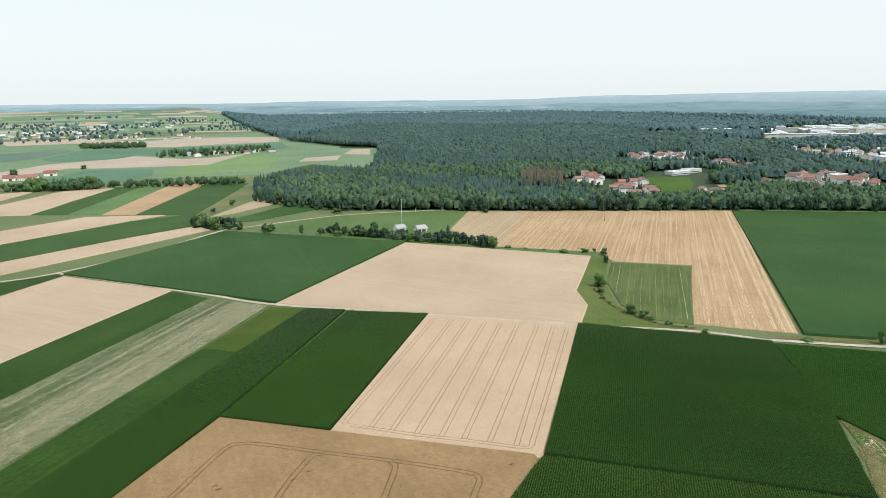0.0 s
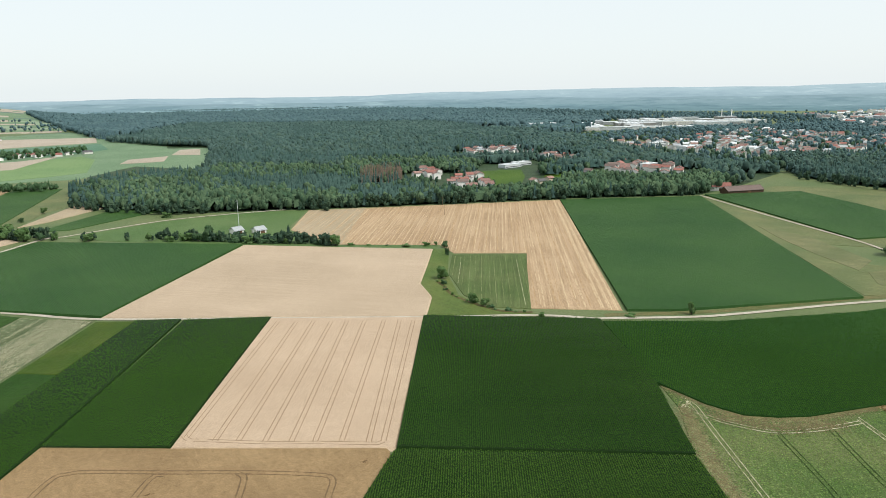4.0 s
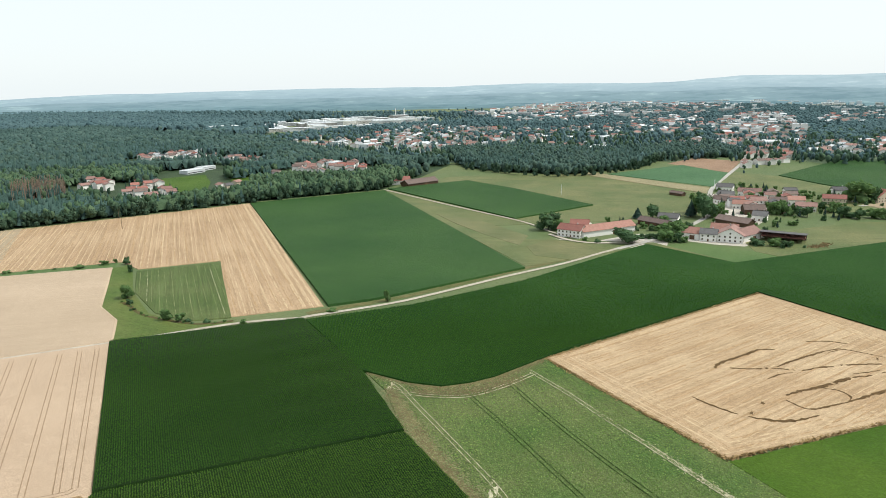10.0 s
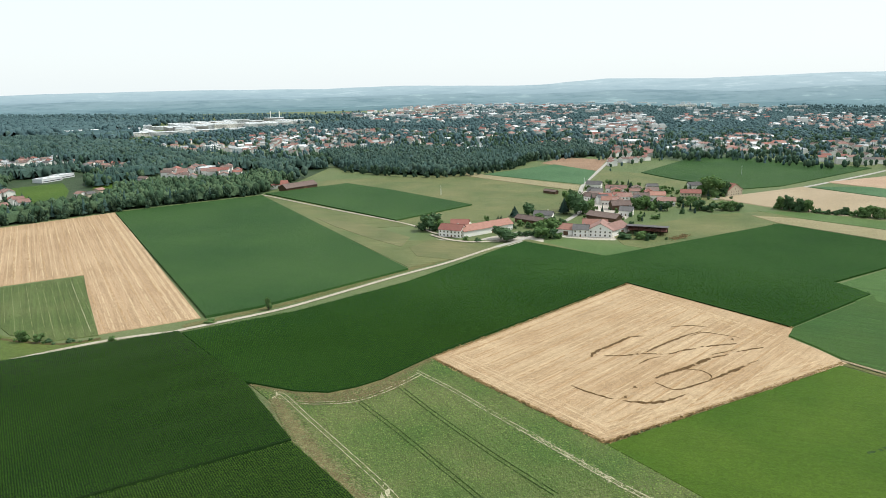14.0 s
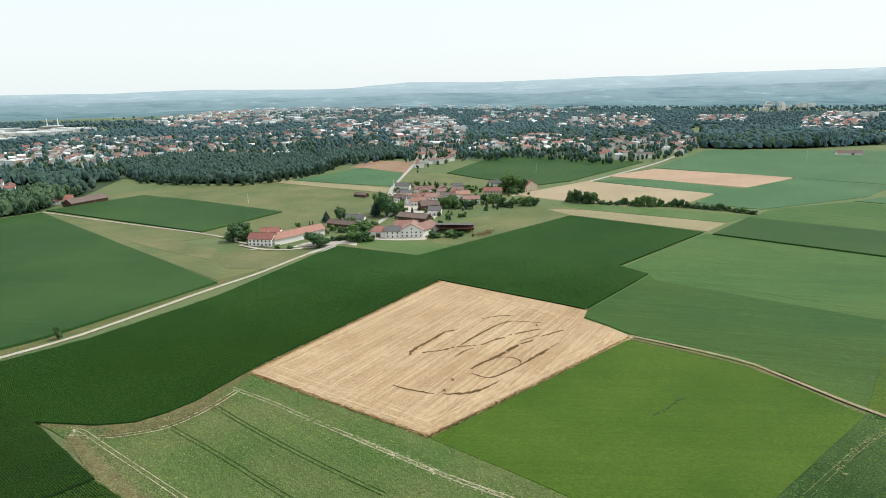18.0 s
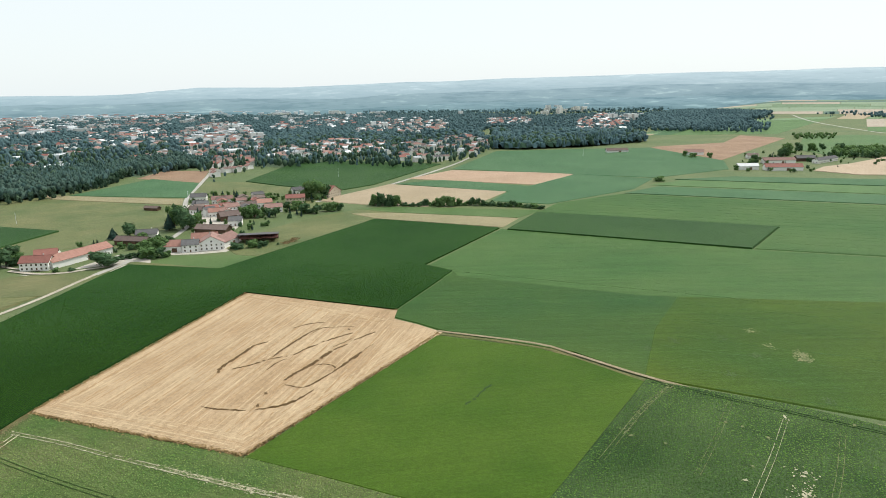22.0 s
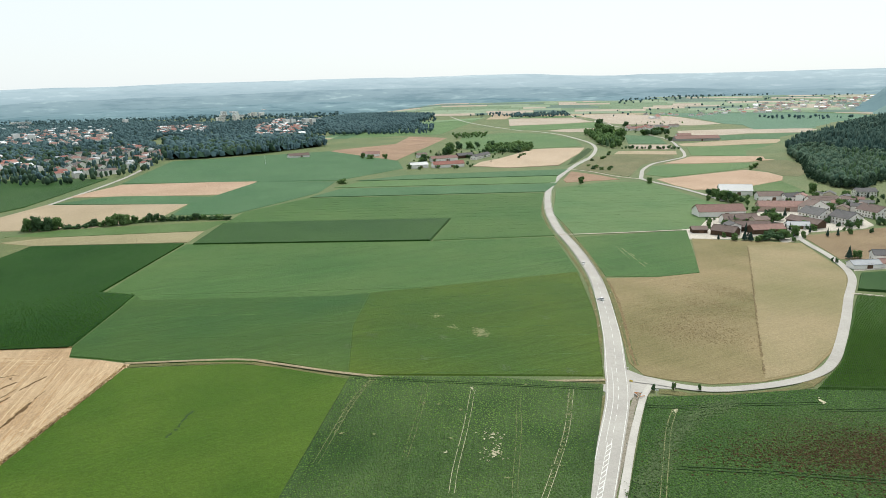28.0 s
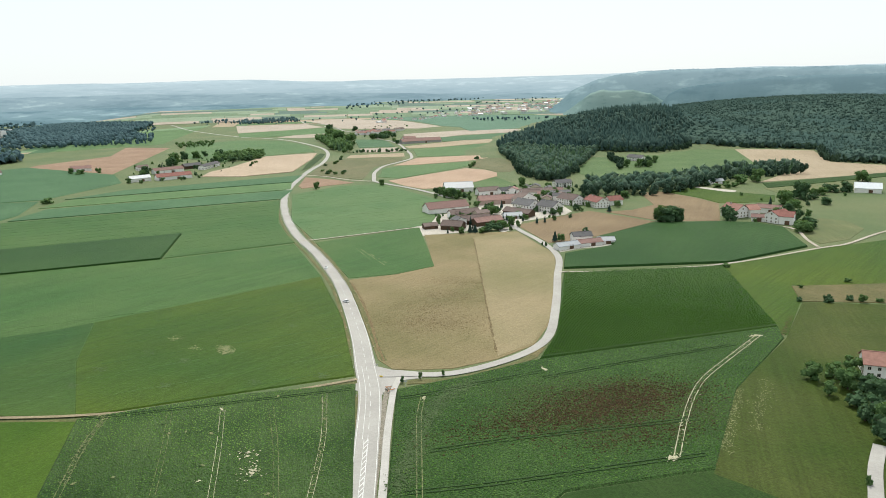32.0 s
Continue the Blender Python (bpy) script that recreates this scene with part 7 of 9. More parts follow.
crowns("settlement_trees", [q for poly in ([(167, 883), (196, 863), (229, 997), (198, 1017)], [(188, 787), (222, 749), (261, 825), (268, 937), (233, 963)], [(298, 1172), (403, 1126), (502, 1409), (363, 1380)], [(407, 853), (474, 791), (537, 843), (585, 965), (504, 1014)], [(391, 1105), (436, 985), (534, 1196), (488, 1355)]) for q in scatter(poly, 12, 29)], "wood_mixed", "garden trees between the houses in the wood", (4, 8), 0.2)
# trees between the town's houses
def town_places(poly, gap, seed, skip=()):
    """Loose places in a town, away from the houses and the open ground before them."""
    for q in scatter(poly, gap, seed, skip):
        if (int(q[0] // 13), int(q[1] // 13)) not in TOWN_CELLS:
            yield q


crowns("town_trees", town_places([(306, 1242), (453, 1686), (763, 1618), (1072, 1743), (1373, 1770), (2592, 2134), (3110, 1843), (2907, 674), (1339, 303), (1030, 427), (1106, 586), (919, 599), (865, 711), (726, 825), (582, 833)], 15, 31, CLEARINGS), "wood_far", "trees and gardens between the town's houses", (9, 15), 0.2)
crowns("town_edge_trees", scatter([(852, 466), (1279, 687), (1432, 645), (1049, 465), (953, 466)], 27, 30), "wood_far", "trees and gardens at the town's edge", (5, 10), 0.15)
crowns("east_town_trees", town_places([(968, 554), (1364, 737), (1553, 705), (3026, 985), (3270, 567), (2885, 91), (3106, -256), (1831, -155), (1832, 0), (2114, 230), (1857, 231), (1491, 151), (1173, 154), (1045, 250), (1104, 420), (1055, 480)], 14, 32), "wood_far", "trees and gardens between the town's houses", (8, 14), 0.2)
HEDGE = [(703, 198, 14.9, 12.4), (702, 190, 18.6, 15.9), (701, 181, 16.0, 14.1), (703, 174, 13.6, 12.3), (702, 166, 4.9, 8.8), (701, 158, 4.9, 8.7), (703, 150, 6.1, 10.5), (706, 144, 9.8, 10.5), (705, 138, 4.9, 8.7), (704, 130, 11.0, 12.2), (706, 124, 13.4, 13.9), (705, 116, 12.2, 12.2), (711, 109, 8.6, 10.5), (710, 103, 4.9, 7.0), (713, 97, 9.8, 10.5), (712, 90, 11.0, 10.5)]
HEDGE += [(711, 83, 7.3, 10.4), (710, 75, 7.3, 10.4), (708, 67, 6.1, 8.6), (707, 60, 6.0, 10.3), (706, 53, 9.6, 10.3), (706, 46, 6.0, 8.6), (701, 38, 4.8, 10.2), (700, 31, 6.0, 11.9), (696, 24, 4.7, 10.1)]
for hx, hy, hh, hw in HEDGE:
    tree(hx, hy, hh, hw, "d" if hh > 9 else "b", "trees and shrubs of the field hedge", "dark green broadleaf tree in a field hedge" if hh > 9 else "low dark green shrub in a field hedge")
    tree(hx + 2, hy + 3.5, hh * 0.6, hw * 0.8, "b", "trees and shrubs of the field hedge", "low dark green shrub in a field hedge")
crowns("farm_wood", scatter([(1215, -417), (1229, -512), (1345, -562), (1340, -460)], 10, 34), "leaf", "small copse beside the farm", (8, 13), 0.1)
SPUR_FRONT = [(971, -857), (892, -813), (838, -782), (749, -706), (693, -670), (649, -652), (630, -653), (633, -671), (674, -739), (758, -865), (828, -960), (890, -905), (975, -905)]
SPUR_TOP = [(985, -870), (965, -905), (885, -900), (828, -965), (769, -1046), (765, -1135), (787, -1174), (839, -1244), (1118, -1597), (1305, -1449), (1134, -1057)]
crowns("spur_skirt", scatter(SPUR_FRONT, 7.5, 135), "leaf_soft", "rounded broadleaf trees on the lower slope of the spur", (9, 15), 0.05)
canopy("spur_skirt_canopy", SPUR_FRONT, 6, 6, 8.5, 607, "closed lower leaf canopy of the wood", haze_mix=0.0, mats=SKIRT_MATS)
crowns("spur_wood", scatter(SPUR_TOP, 8, 35), "wood_conifer", "dark conifer wood on a low spur", (14, 22), 0.75, haze_mix=0.0, mats=SPUR_MATS)
canopy("spur_wood_canopy", SPUR_TOP, 8, 9, 13, 608, "closed lower leaf canopy of the wood", haze_mix=0.0, mats=SPUR_MATS)
RIDGE = [(813, -1140), (704, -1201), (586, -1251), (486, -1092), (414, -1103), (259, -1121), (562, -2436), (1058, -2375), (1434, -2048)]
crowns("ridge_wood", scatter(RIDGE, 10, 36), "wood_mixed", "mixed wood on a long ridge", (10, 15), 0.3, far=True, haze_mix=0.0, mats=SPUR_MATS)
canopy("ridge_wood_canopy", RIDGE, 10, 8, 11.5, 609, "closed lower leaf canopy of the wood", haze_mix=0.0, mats=SPUR_MATS)
crowns("field_copse", scatter([(524, -590), (493, -620), (466, -664), (479, -809), (442, -920), (477, -991), (530, -908), (521, -741), (567, -712), (581, -664)], 11, 37), "leaf_soft", "row of broadleaf trees below the spur", (9, 16), 0.1)
crowns("north_hedge", scatter([(-450, 928), (-371, 938), (-284, 954), (-275, 978), (-295, 993), (-385, 976), (-462, 952)], 9, 38), "leaf_dark", "row of dark trees and shrubs between the fields", (6, 11), 0.05, "hedge")
crowns("north_copse", scatter([(-851, 1648), (-715, 1687), (-735, 1750), (-885, 1715)], 11, 39), "leaf_dark", "distant copse among the fields", (9, 15), 0.1)
crowns("north_trees", scatter([(-571, 1402), (-378, 1540), (-402, 1641), (-591, 1483)], 22, 40), "leaf_dark", "trees round distant farms", (9, 14), 0.1)
crowns("far_tree_rows", scatter([(-1246, 1979), (-1001, 2136), (-793, 2725), (-741, 2543), (-913, 2016), (-1156, 1835)], 42, 41), "wood_far", "distant rows of trees", (9, 15), 0.1)
crowns("orchard", scatter([(1600, -464), (1611, -552), (1746, -601), (1732, -505)], 15, 42), "leaf", "rows of orchard trees", (6, 9), 0.0)
crowns("plain_trees", scatter([(2619, -990), (2655, -1249), (2902, -2244), (3185, -3418), (2643, -2839), (2379, -1842), (2308, -1086)], 105, 43), "wood_far", "scattered trees on the far plain", (7, 11), 0.0)

# ---- woods, hedges and trees of the far plain ----
crowns("belt_wood", scatter([(1925, -155), (2814, -261), (3301, -464), (2739, -563), (2141, -562), (1827, -475), (1837, -377), (1877, -232)], 19, 81), "wood_far", "belt of dark wood behind the fields", (10, 15), 0.25)
crowns("belt_wood", scatter([(3052, 912), (6411, 1899), (7524, 1251), (5280, -495), (4133, -648), (2865, -266), (3116, -29), (2877, 287), (3379, 681)], 38, 82), "wood_far", "belt of dark wood behind the town", (10, 15), 0.2)
crowns("far_farm_copse", scatter([(1560, -790), (1400, -728), (1280, -682), (1195, -668), (1215, -690), (1300, -735), (1400, -790), (1520, -850)], 10, 83), "leaf", "dense round copse beside the bend of the road", (10, 17), 0.05)
crowns("far_farm_trees", scatter([(1490, -900), (1440, -905), (1500, -985), (1560, -1000)], 15, 84), "leaf_dark", "trees round a farm on the plain", (9, 14), 0.1)
crowns("far_field_hedge", scatter([(1185, -676), (1130, -764), (1142, -768), (1196, -686)], 8, 85), "leaf_dark", "field hedge on the plain", (4, 8), 0.0, "hedge")
crowns("far_tree_row", scatter([(2520, -965), (2551, -1212), (2804, -1332), (2814, -1077)], 22, 86), "wood_far", "row of trees on the plain", (9, 14), 0.1)
crowns("far_tree_row", scatter([(3366, -1873), (3562, -3226), (3289, -2981), (3069, -1708)], 52, 87), "wood_far", "row of trees on the plain", (9, 14), 0.1)
crowns("north_farm_trees", scatter([(-509, 901), (-455, 923), (-490, 992), (-545, 966)], 9, 88), "leaf_dark", "dense row of tall trees behind the strips", (8, 13), 0.1)
crowns("north_farm_trees", scatter([(-542, 898), (-522, 912), (-560, 979), (-581, 969)], 9, 89), "leaf", "dense trees beside the farm", (9, 14), 0.0)
crowns("north_tree_line", scatter([(-1211, 2294), (-1009, 2605), (-1082, 2796), (-1309, 2481)], 38, 90), "wood_far", "distant line of trees", (10, 15), 0.1)
crowns("north_field_trees", scatter([(-566, 1377), (-466, 1426), (-371, 1509), (-394, 1606), (-498, 1528), (-605, 1471)], 20, 91), "leaf_dark", "trees round distant farms", (8, 13), 0.1)
far_town("distant_halls", [(-1410, 2243), (-1433, 2472), (-1207, 2827), (-1087, 2996), (-963, 2594), (-1186, 2229), (-1246, 1979)], 62, 92, ("white", "grey", "grey"), size=(14, 46), e=(3, 5), pitch=0.2, keep=0.6)
far_town("distant_farms", [(1590, -960), (1600, -1030), (1680, -1120), (1760, -1010)], 26, 93, ("rose", "red", "brown"), size=(12, 26), e=(5, 7), keep=0.7)


def plain_places():
    """Loose blocks of woodland over the far plain."""
    for x, y, rng in scatter([(3500 * math.sin(radians(a)), 3500 * math.cos(radians(a))) for a in (-36, -20, 0, 20, 40, 60, 80, 100, 120, 140)] + [(2500 * math.sin(radians(a)), 2500 * math.cos(radians(a))) for a in (140, 120, 100, 80, 60, 40, 20, 0, -20, -36)], 34, 94):
        if noise.noise(Vector((x / 420, y / 420, 2.0))) + 0.35 * noise.noise(Vector((x / 90, y / 90, 5.0))) > (0.16 if math.atan2(x, y) < 1.83 else 0.42):
            yield x, y, rng


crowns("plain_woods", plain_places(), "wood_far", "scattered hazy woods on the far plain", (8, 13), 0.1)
crowns("hall_trees", scatter([(1453, 2005), (2197, 2491), (1829, 2014), (1451, 1674), (1327, 1702)], 24, 95), "wood_far", "trees behind the industrial halls", (9, 14), 0.3)


# ---- patchwork of far fields ----
def patchwork(name, corners, nu, nv, kinds, seed, tall=0.5):
    """Far strips of farmland between four plan corners, each strip a field of its own."""
    rng = random.Random(seed)
    a, b, c, d = (Vector(p) for p in corners)
    us = sorted([0, 1] + [rng.random() for _ in range(nu - 1)])
    for u0, u1 in zip(us, us[1:]):
        vs = sorted([0, 1] + [rng.random() for _ in range(nv - 1)])
        for v0, v1 in zip(vs, vs[1:]):
            q = [a.lerp(b, u).lerp(d.lerp(c, u), v) for u, v in ((u0, v0), (u1 - 0.004, v0), (u1 - 0.004, v1 - 0.004), (u0, v1 - 0.004))]
            k = rng.choice(kinds)
            if k:
                field(name, k, tall, [(p.x, p.y) for p in q], FAR_WORDS[k])


# The far_* kinds and crop_pale have haze mixed into their base colour.
FAR_WORDS = {"far_tan": "far strip of tan grain paled by painted haze", "far_green": "far strip of hazy green crop", "far_pale": "far strip of green crop paled by painted haze", "far_dark": "far strip of dark green crop blued by painted haze", "wheat": "far strip of pale ripe grain", "wheat_dull": "far strip of dull tan grain", "crop_blue": "far strip of bluish green crop", "oat": "far strip of light green crop", "beet": "far strip of dark green beet", "crop_pale": "far strip of green crop paled by painted haze"}
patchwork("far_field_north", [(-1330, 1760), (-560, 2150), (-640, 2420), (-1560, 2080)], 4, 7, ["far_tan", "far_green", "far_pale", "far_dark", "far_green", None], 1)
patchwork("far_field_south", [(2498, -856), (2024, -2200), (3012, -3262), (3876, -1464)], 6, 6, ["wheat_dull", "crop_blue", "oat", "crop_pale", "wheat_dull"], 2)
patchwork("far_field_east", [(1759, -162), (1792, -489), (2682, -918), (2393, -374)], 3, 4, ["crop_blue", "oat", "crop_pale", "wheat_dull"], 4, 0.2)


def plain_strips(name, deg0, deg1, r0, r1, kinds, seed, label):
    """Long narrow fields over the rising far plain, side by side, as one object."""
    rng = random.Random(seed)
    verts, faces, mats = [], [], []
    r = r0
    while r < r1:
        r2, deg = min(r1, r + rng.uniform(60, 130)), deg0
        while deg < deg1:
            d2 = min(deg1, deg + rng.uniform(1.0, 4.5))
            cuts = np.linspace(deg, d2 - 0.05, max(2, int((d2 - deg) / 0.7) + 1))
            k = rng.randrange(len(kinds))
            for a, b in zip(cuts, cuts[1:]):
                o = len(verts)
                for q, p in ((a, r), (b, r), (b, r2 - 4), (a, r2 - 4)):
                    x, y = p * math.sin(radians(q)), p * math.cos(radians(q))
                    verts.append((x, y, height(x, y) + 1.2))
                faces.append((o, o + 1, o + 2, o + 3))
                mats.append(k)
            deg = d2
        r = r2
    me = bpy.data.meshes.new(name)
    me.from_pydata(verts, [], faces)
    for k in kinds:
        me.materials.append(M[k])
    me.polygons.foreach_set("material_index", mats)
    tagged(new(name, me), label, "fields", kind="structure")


plain_strips("far_plain", 100.5, 142.5, 3010, 4180, ["far_tan", "far_green", "far_pale", "far_green", "far_pale", "far_dark", "far_tan"], 6, "far plain of tan and green strip fields paled by painted haze")
plain_strips("north_plain", -43, -15.2, 2480, 4150, ["far_tan", "far_green", "far_pale", "far_green", "far_dark", "far_pale"], 7, "far plain of tan and green strip fields paled by painted haze")


ribbon("farm_lane", [(1690, -1010), (1760, -1018), (1848, -1026), (1987, -1081), (2111, -1102), (2232, -1172), (2369, -1162), (2600, -1250)], 5.0, 0.75, "asphalt", "pale asphalt lane across the far plain", "road")


# ---- marks in the fields ----
M["margin_brown"] = crop("margin_brown", (0.15, 0.125, 0.06), (0.21, 0.18, 0.085), 0.3, contrast=0.3)
M["brown_edge"] = crop("brown_edge", (0.095, 0.088, 0.032), (0.13, 0.11, 0.045), 0.15, contrast=0.4)
M["rut_dark_brown"] = crop("rut_dark_brown", (0.17, 0.11, 0.06), (0.22, 0.15, 0.08), 0.3, contrast=0.3)
OBJ = bpy.data.objects
wheat = OBJ["wheat_field_2"]
tops = [(-6, 362), (3, 358), (12, 357), (21, 354), (29, 352), (38, 350), (48, 348), (56, 346), (63, 344)]
ends = [(-38, 240), (-28, 235), (-20, 233), (-11, 230), (-2, 228), (6, 226), (15, 224), (24, 221), (29, 220)]
for i, (p, q) in enumerate(zip(tops, ends)):
    wheel_tracks(wheat, [p, ((p[0] + q[0]) / 2, (p[1] + q[1]) / 2), q], 0.83, "rut_brown", 0.3, 1.8, 0.25, 0.0, i)
wheel_tracks(wheat, [(-39, 242), (-37, 238), (-31, 236), (-10, 229), (6, 225), (27, 219), (29, 220)], 0.84, "rut_brown", 0.25, 1.8, 0.3, 0.05, 31)
barley = OBJ["barley_field"]
for i, pts in enumerate(([(-88, 178), (-84, 192), (-77, 220), (-72, 224), (-63, 223), (-41, 217), (-17, 211), (5, 204), (10, 200), (8, 190), (6, 177)], [(-52, 178), (-51, 194), (-46, 214), (-42, 216)], [(-21, 177), (-19, 191), (-17, 207), (-19, 211)])):
    wheel_tracks(barley, pts, 0.84, "rut_dark_brown", 0.4, 1.9, 0.35, 0.0, 50 + i)
for i, (x, y) in enumerate([(-73, 197), (-71, 195), (-49, 200), (21, 208), (-45, 205)]):
    patch(barley, x, y, 2.2, 0.9, 0.85, "lodged", 0.6, 60 + i)
strip = OBJ["meadow_2"]
wheel_tracks(strip, [(148, 223), (148, 217), (143, 197), (135, 163), (129, 139), (122, 119)], 0.24, "straw", 0.26, 1.7, 0.5, 0.06, 1)
wheel_tracks(strip, [(144, 218), (149.8, 206), (157.9, 197), (165.3, 192.5), (180, 190.5), (199, 191.5)], 0.25, "straw", 0.34, 1.9, 0.5, 0.08, 2)
P3 = [(199.5, 195), (195.5, 171.5), (190, 148), (185.5, 127), (181, 106.5), (177.2, 88), (173.5, 62)]
crumbs(strip, P3, 900, 0.6, "straw_dull", (0.2, 0.6), 3)
crumbs(strip, [(186, 129), (181, 106.5), (177.2, 88), (174, 66)], 520, 1.0, "straw", (0.2, 0.6), 4)
crumbs(strip, [(148, 223), (143, 197), (135, 163), (129, 139)], 350, 1.4, "straw_dull", (0.25, 0.8), 5)
crumbs(strip, [(144, 219), (154, 205), (167, 197), (186, 194)], 300, 1.8, "straw_dull", (0.25, 0.8), 6)
wheel_tracks(strip, P3, 0.26, "straw", 0.3, 1.7, 0.8, 0.15, 3)
wheel_tracks(strip, [(184, 190), (175, 161), (166, 127), (160, 99)], 0.24, "rut_green", 0.24, 1.7, 0.4, 0.05, 4)
wheel_tracks(strip, [(164, 192), (157, 163), (150, 138), (144, 116), (139, 102)], 0.24, "rut_green", 0.24, 1.7, 0.4, 0.05, 5)
for i, (x, y) in enumerate([(147, 221), (144, 219), (128, 138), (125, 137), (181, 108), (178, 92)]):
    patch(strip, x, y, 5.0 if i < 4 else 2.6, 1.6, 0.27, "straw", 0.9, 80 + i)
CURVE = [(147, 238), (154, 219), (162, 208), (173, 203), (186, 201), (212, 202)]
SIDE = [(142, 218), (132, 190), (125, 168), (119, 145), (114, 120)]
for i, (pts, n, wide, kind) in enumerate(((CURVE, 7000, 1.3, "margin_brown"), (CURVE, 2200, 2.6, "straw_dull"), (SIDE, 6500, 1.7, "margin_brown"), (SIDE, 4500, 3.6, "straw_dull"), ([(150, 212), (166, 198), (190, 194)], 2600, 2.4, "margin_brown"))):
    crumbs(strip, [(x + (1.5 if pts is SIDE else 0), y - (0 if pts is SIDE else 2.0)) for x, y in pts], n, wide, kind, (0.2, 0.75), 85 + i, "dry_margin")
golden = OBJ["wheat_field_4"]


def lodged(parent, points, wide, seed):
    """A ragged strip of flattened dark straw."""
    n = len(points)
    ribbon("flattened_strip", points, [wide * 0.4] + [wide * 0.85] * (n - 2) + [wide * 0.35], 0.47, "lodged", parent=parent, ragged=0.75, gaps=0.02, step=1.2, seed=seed).location.z = 0.075


EDGE_A, EDGE_F, EDGE_E, EDGE_D, EDGE_C = [(381, 188), (216, 200), (197, 104), (325.5, 58.5), (343, 88)]


def toward(p, q):
    return math.atan2(q[1] - p[1], q[0] - p[0])


swaths(golden, toward(EDGE_A, EDGE_F), 3.3, ("swath_pale", "swath_dark", "swath_pale"), (0.2, 0.55), 301, 0.15, 0.8, 12)
swaths(golden, toward(EDGE_A, EDGE_F) + 0.015, 9.0, ("swath_dark",), (0.4, 0.9), 302, 0.15, 0.7, 16)
MID_G = ((EDGE_A[0] + EDGE_E[0]) / 2, (EDGE_A[1] + EDGE_E[1]) / 2)
for i, k in enumerate((0.972, 0.945, 0.918, 0.89, 0.862)):
    for j, (p, q) in enumerate(((EDGE_A, EDGE_F), (EDGE_F, EDGE_E), (EDGE_E, EDGE_D), (EDGE_A, EDGE_C))):
        a, b = [tuple(MID_G[m] + k * (c[m] - MID_G[m]) for m in (0, 1)) for c in (p, q)]
        ribbon("straw_swath", [a, ((a[0] + b[0]) / 2, (a[1] + b[1]) / 2), b], 0.6 if i % 2 else 0.4, 0, "swath_pale" if (i + j) % 3 else "swath_dark", parent=golden, ragged=0.7, gaps=0.15, step=2.5, seed=310 + 5 * i + j)
for i, (pts, wide) in enumerate((
        ([(260.9, 145.5), (265.3, 147.5), (275.3, 146.7), (286.0, 145.5), (294.6, 144.8), (300.8, 140.3)], 1.5),
        ([(265.9, 142.0), (272.1, 135.3), (278.9, 130.7), (284.4, 122.9)], 1.3),
        ([(281.5, 129.9), (289.5, 129.2), (300.5, 127.7), (315.1, 124.8), (324.1, 121.8)], 1.1),
        ([(286.0, 121.1), (295.6, 117.6), (300.3, 114.5)], 1.4),
        ([(304.0, 113.5), (312.0, 107.9), (318.5, 102.8)], 1.5),
        ([(321.0, 135.7), (329.0, 129.3), (332.2, 122.3)], 0.8),
        ([(267.4, 126.3), (275.4, 125.1), (281.1, 122.6)], 0.8),
        ([(257.5, 113.9), (266.2, 112.0), (275.4, 108.9), (283.2, 107.4), (294.2, 104.7), (302.4, 100.6)], 1.7),
        ([(308.2, 99.1), (315.1, 95.5), (321.3, 91.7)], 1.2),
        ([(275.0, 107.6), (277.2, 102.6), (275.0, 97.6), (270.1, 96.3)], 0.7),
        ([(269.6, 96.1), (262.1, 98.7), (254.9, 101.1), (251.9, 104.3), (253.4, 112.0)], 0.9),
        ([(269.6, 96.1), (278.9, 94.1), (288.0, 91.9), (294.0, 90.6)], 1.6),
        ([(296.6, 90.4), (304.2, 88.4)], 0.9),
        ([(229.2, 136.3), (228.3, 128.9), (228.3, 121.5), (229.0, 117.2)], 1.1),
        ([(229.9, 114.1), (233.1, 107.8), (236.7, 104.0), (241.7, 100.8), (250.7, 98.2)], 1.5),
        ([(314.6, 123.2), (323.5, 120.2), (325.8, 113.1), (327.5, 104.8)], 0.5),
        ([(298.1, 106.2), (304.3, 103.2), (310.4, 100.6)], 0.6))):
    lodged(golden, pts, wide, 100 + i)
for i, (x, y) in enumerate([(244.3, 116.3), (323.1, 106.2), (233.2, 114.8)]):
    patch(golden, x, y, 2.6, 1.5, 0.47, "lodged", 0.4, 120 + i, "flattened_patch")


def fringe(parent, points, n, wide, tall, kind, seed):
    """A ragged fringe of standing stalks along a field's edge, as one object."""
    rng = random.Random(seed)
    line, z, verts, faces = smooth_line(points, 1.0), top_of(parent), [], []
    for _ in range(n):
        q, a, o = rng.choice(line), rng.random() * 3.14, len(verts)
        x, y, r, h = q.x + rng.gauss(0, wide), q.y + rng.gauss(0, wide), rng.uniform(0.2, 0.5), tall * rng.uniform(0.5, 1.1)
        ca, sa = r * math.cos(a), r * math.sin(a)
        lx, ly = rng.uniform(-0.7, 0.7), rng.uniform(-0.7, 0.7)
        verts += [(x - ca, y - sa, z - 0.25), (x + ca, y + sa, z - 0.25), (x + 0.8 * ca + lx, y + 0.8 * sa + ly, z + h), (x - 0.7 * ca + lx, y - 0.7 * sa + ly, z + 0.8 * h)]
        faces.append((o, o + 1, o + 2, o + 3))
    tagged(mesh_object("standing_stalks", verts, faces, M[kind], parent), "ragged fringe of uncut golden brown stalks", kind="stuff")


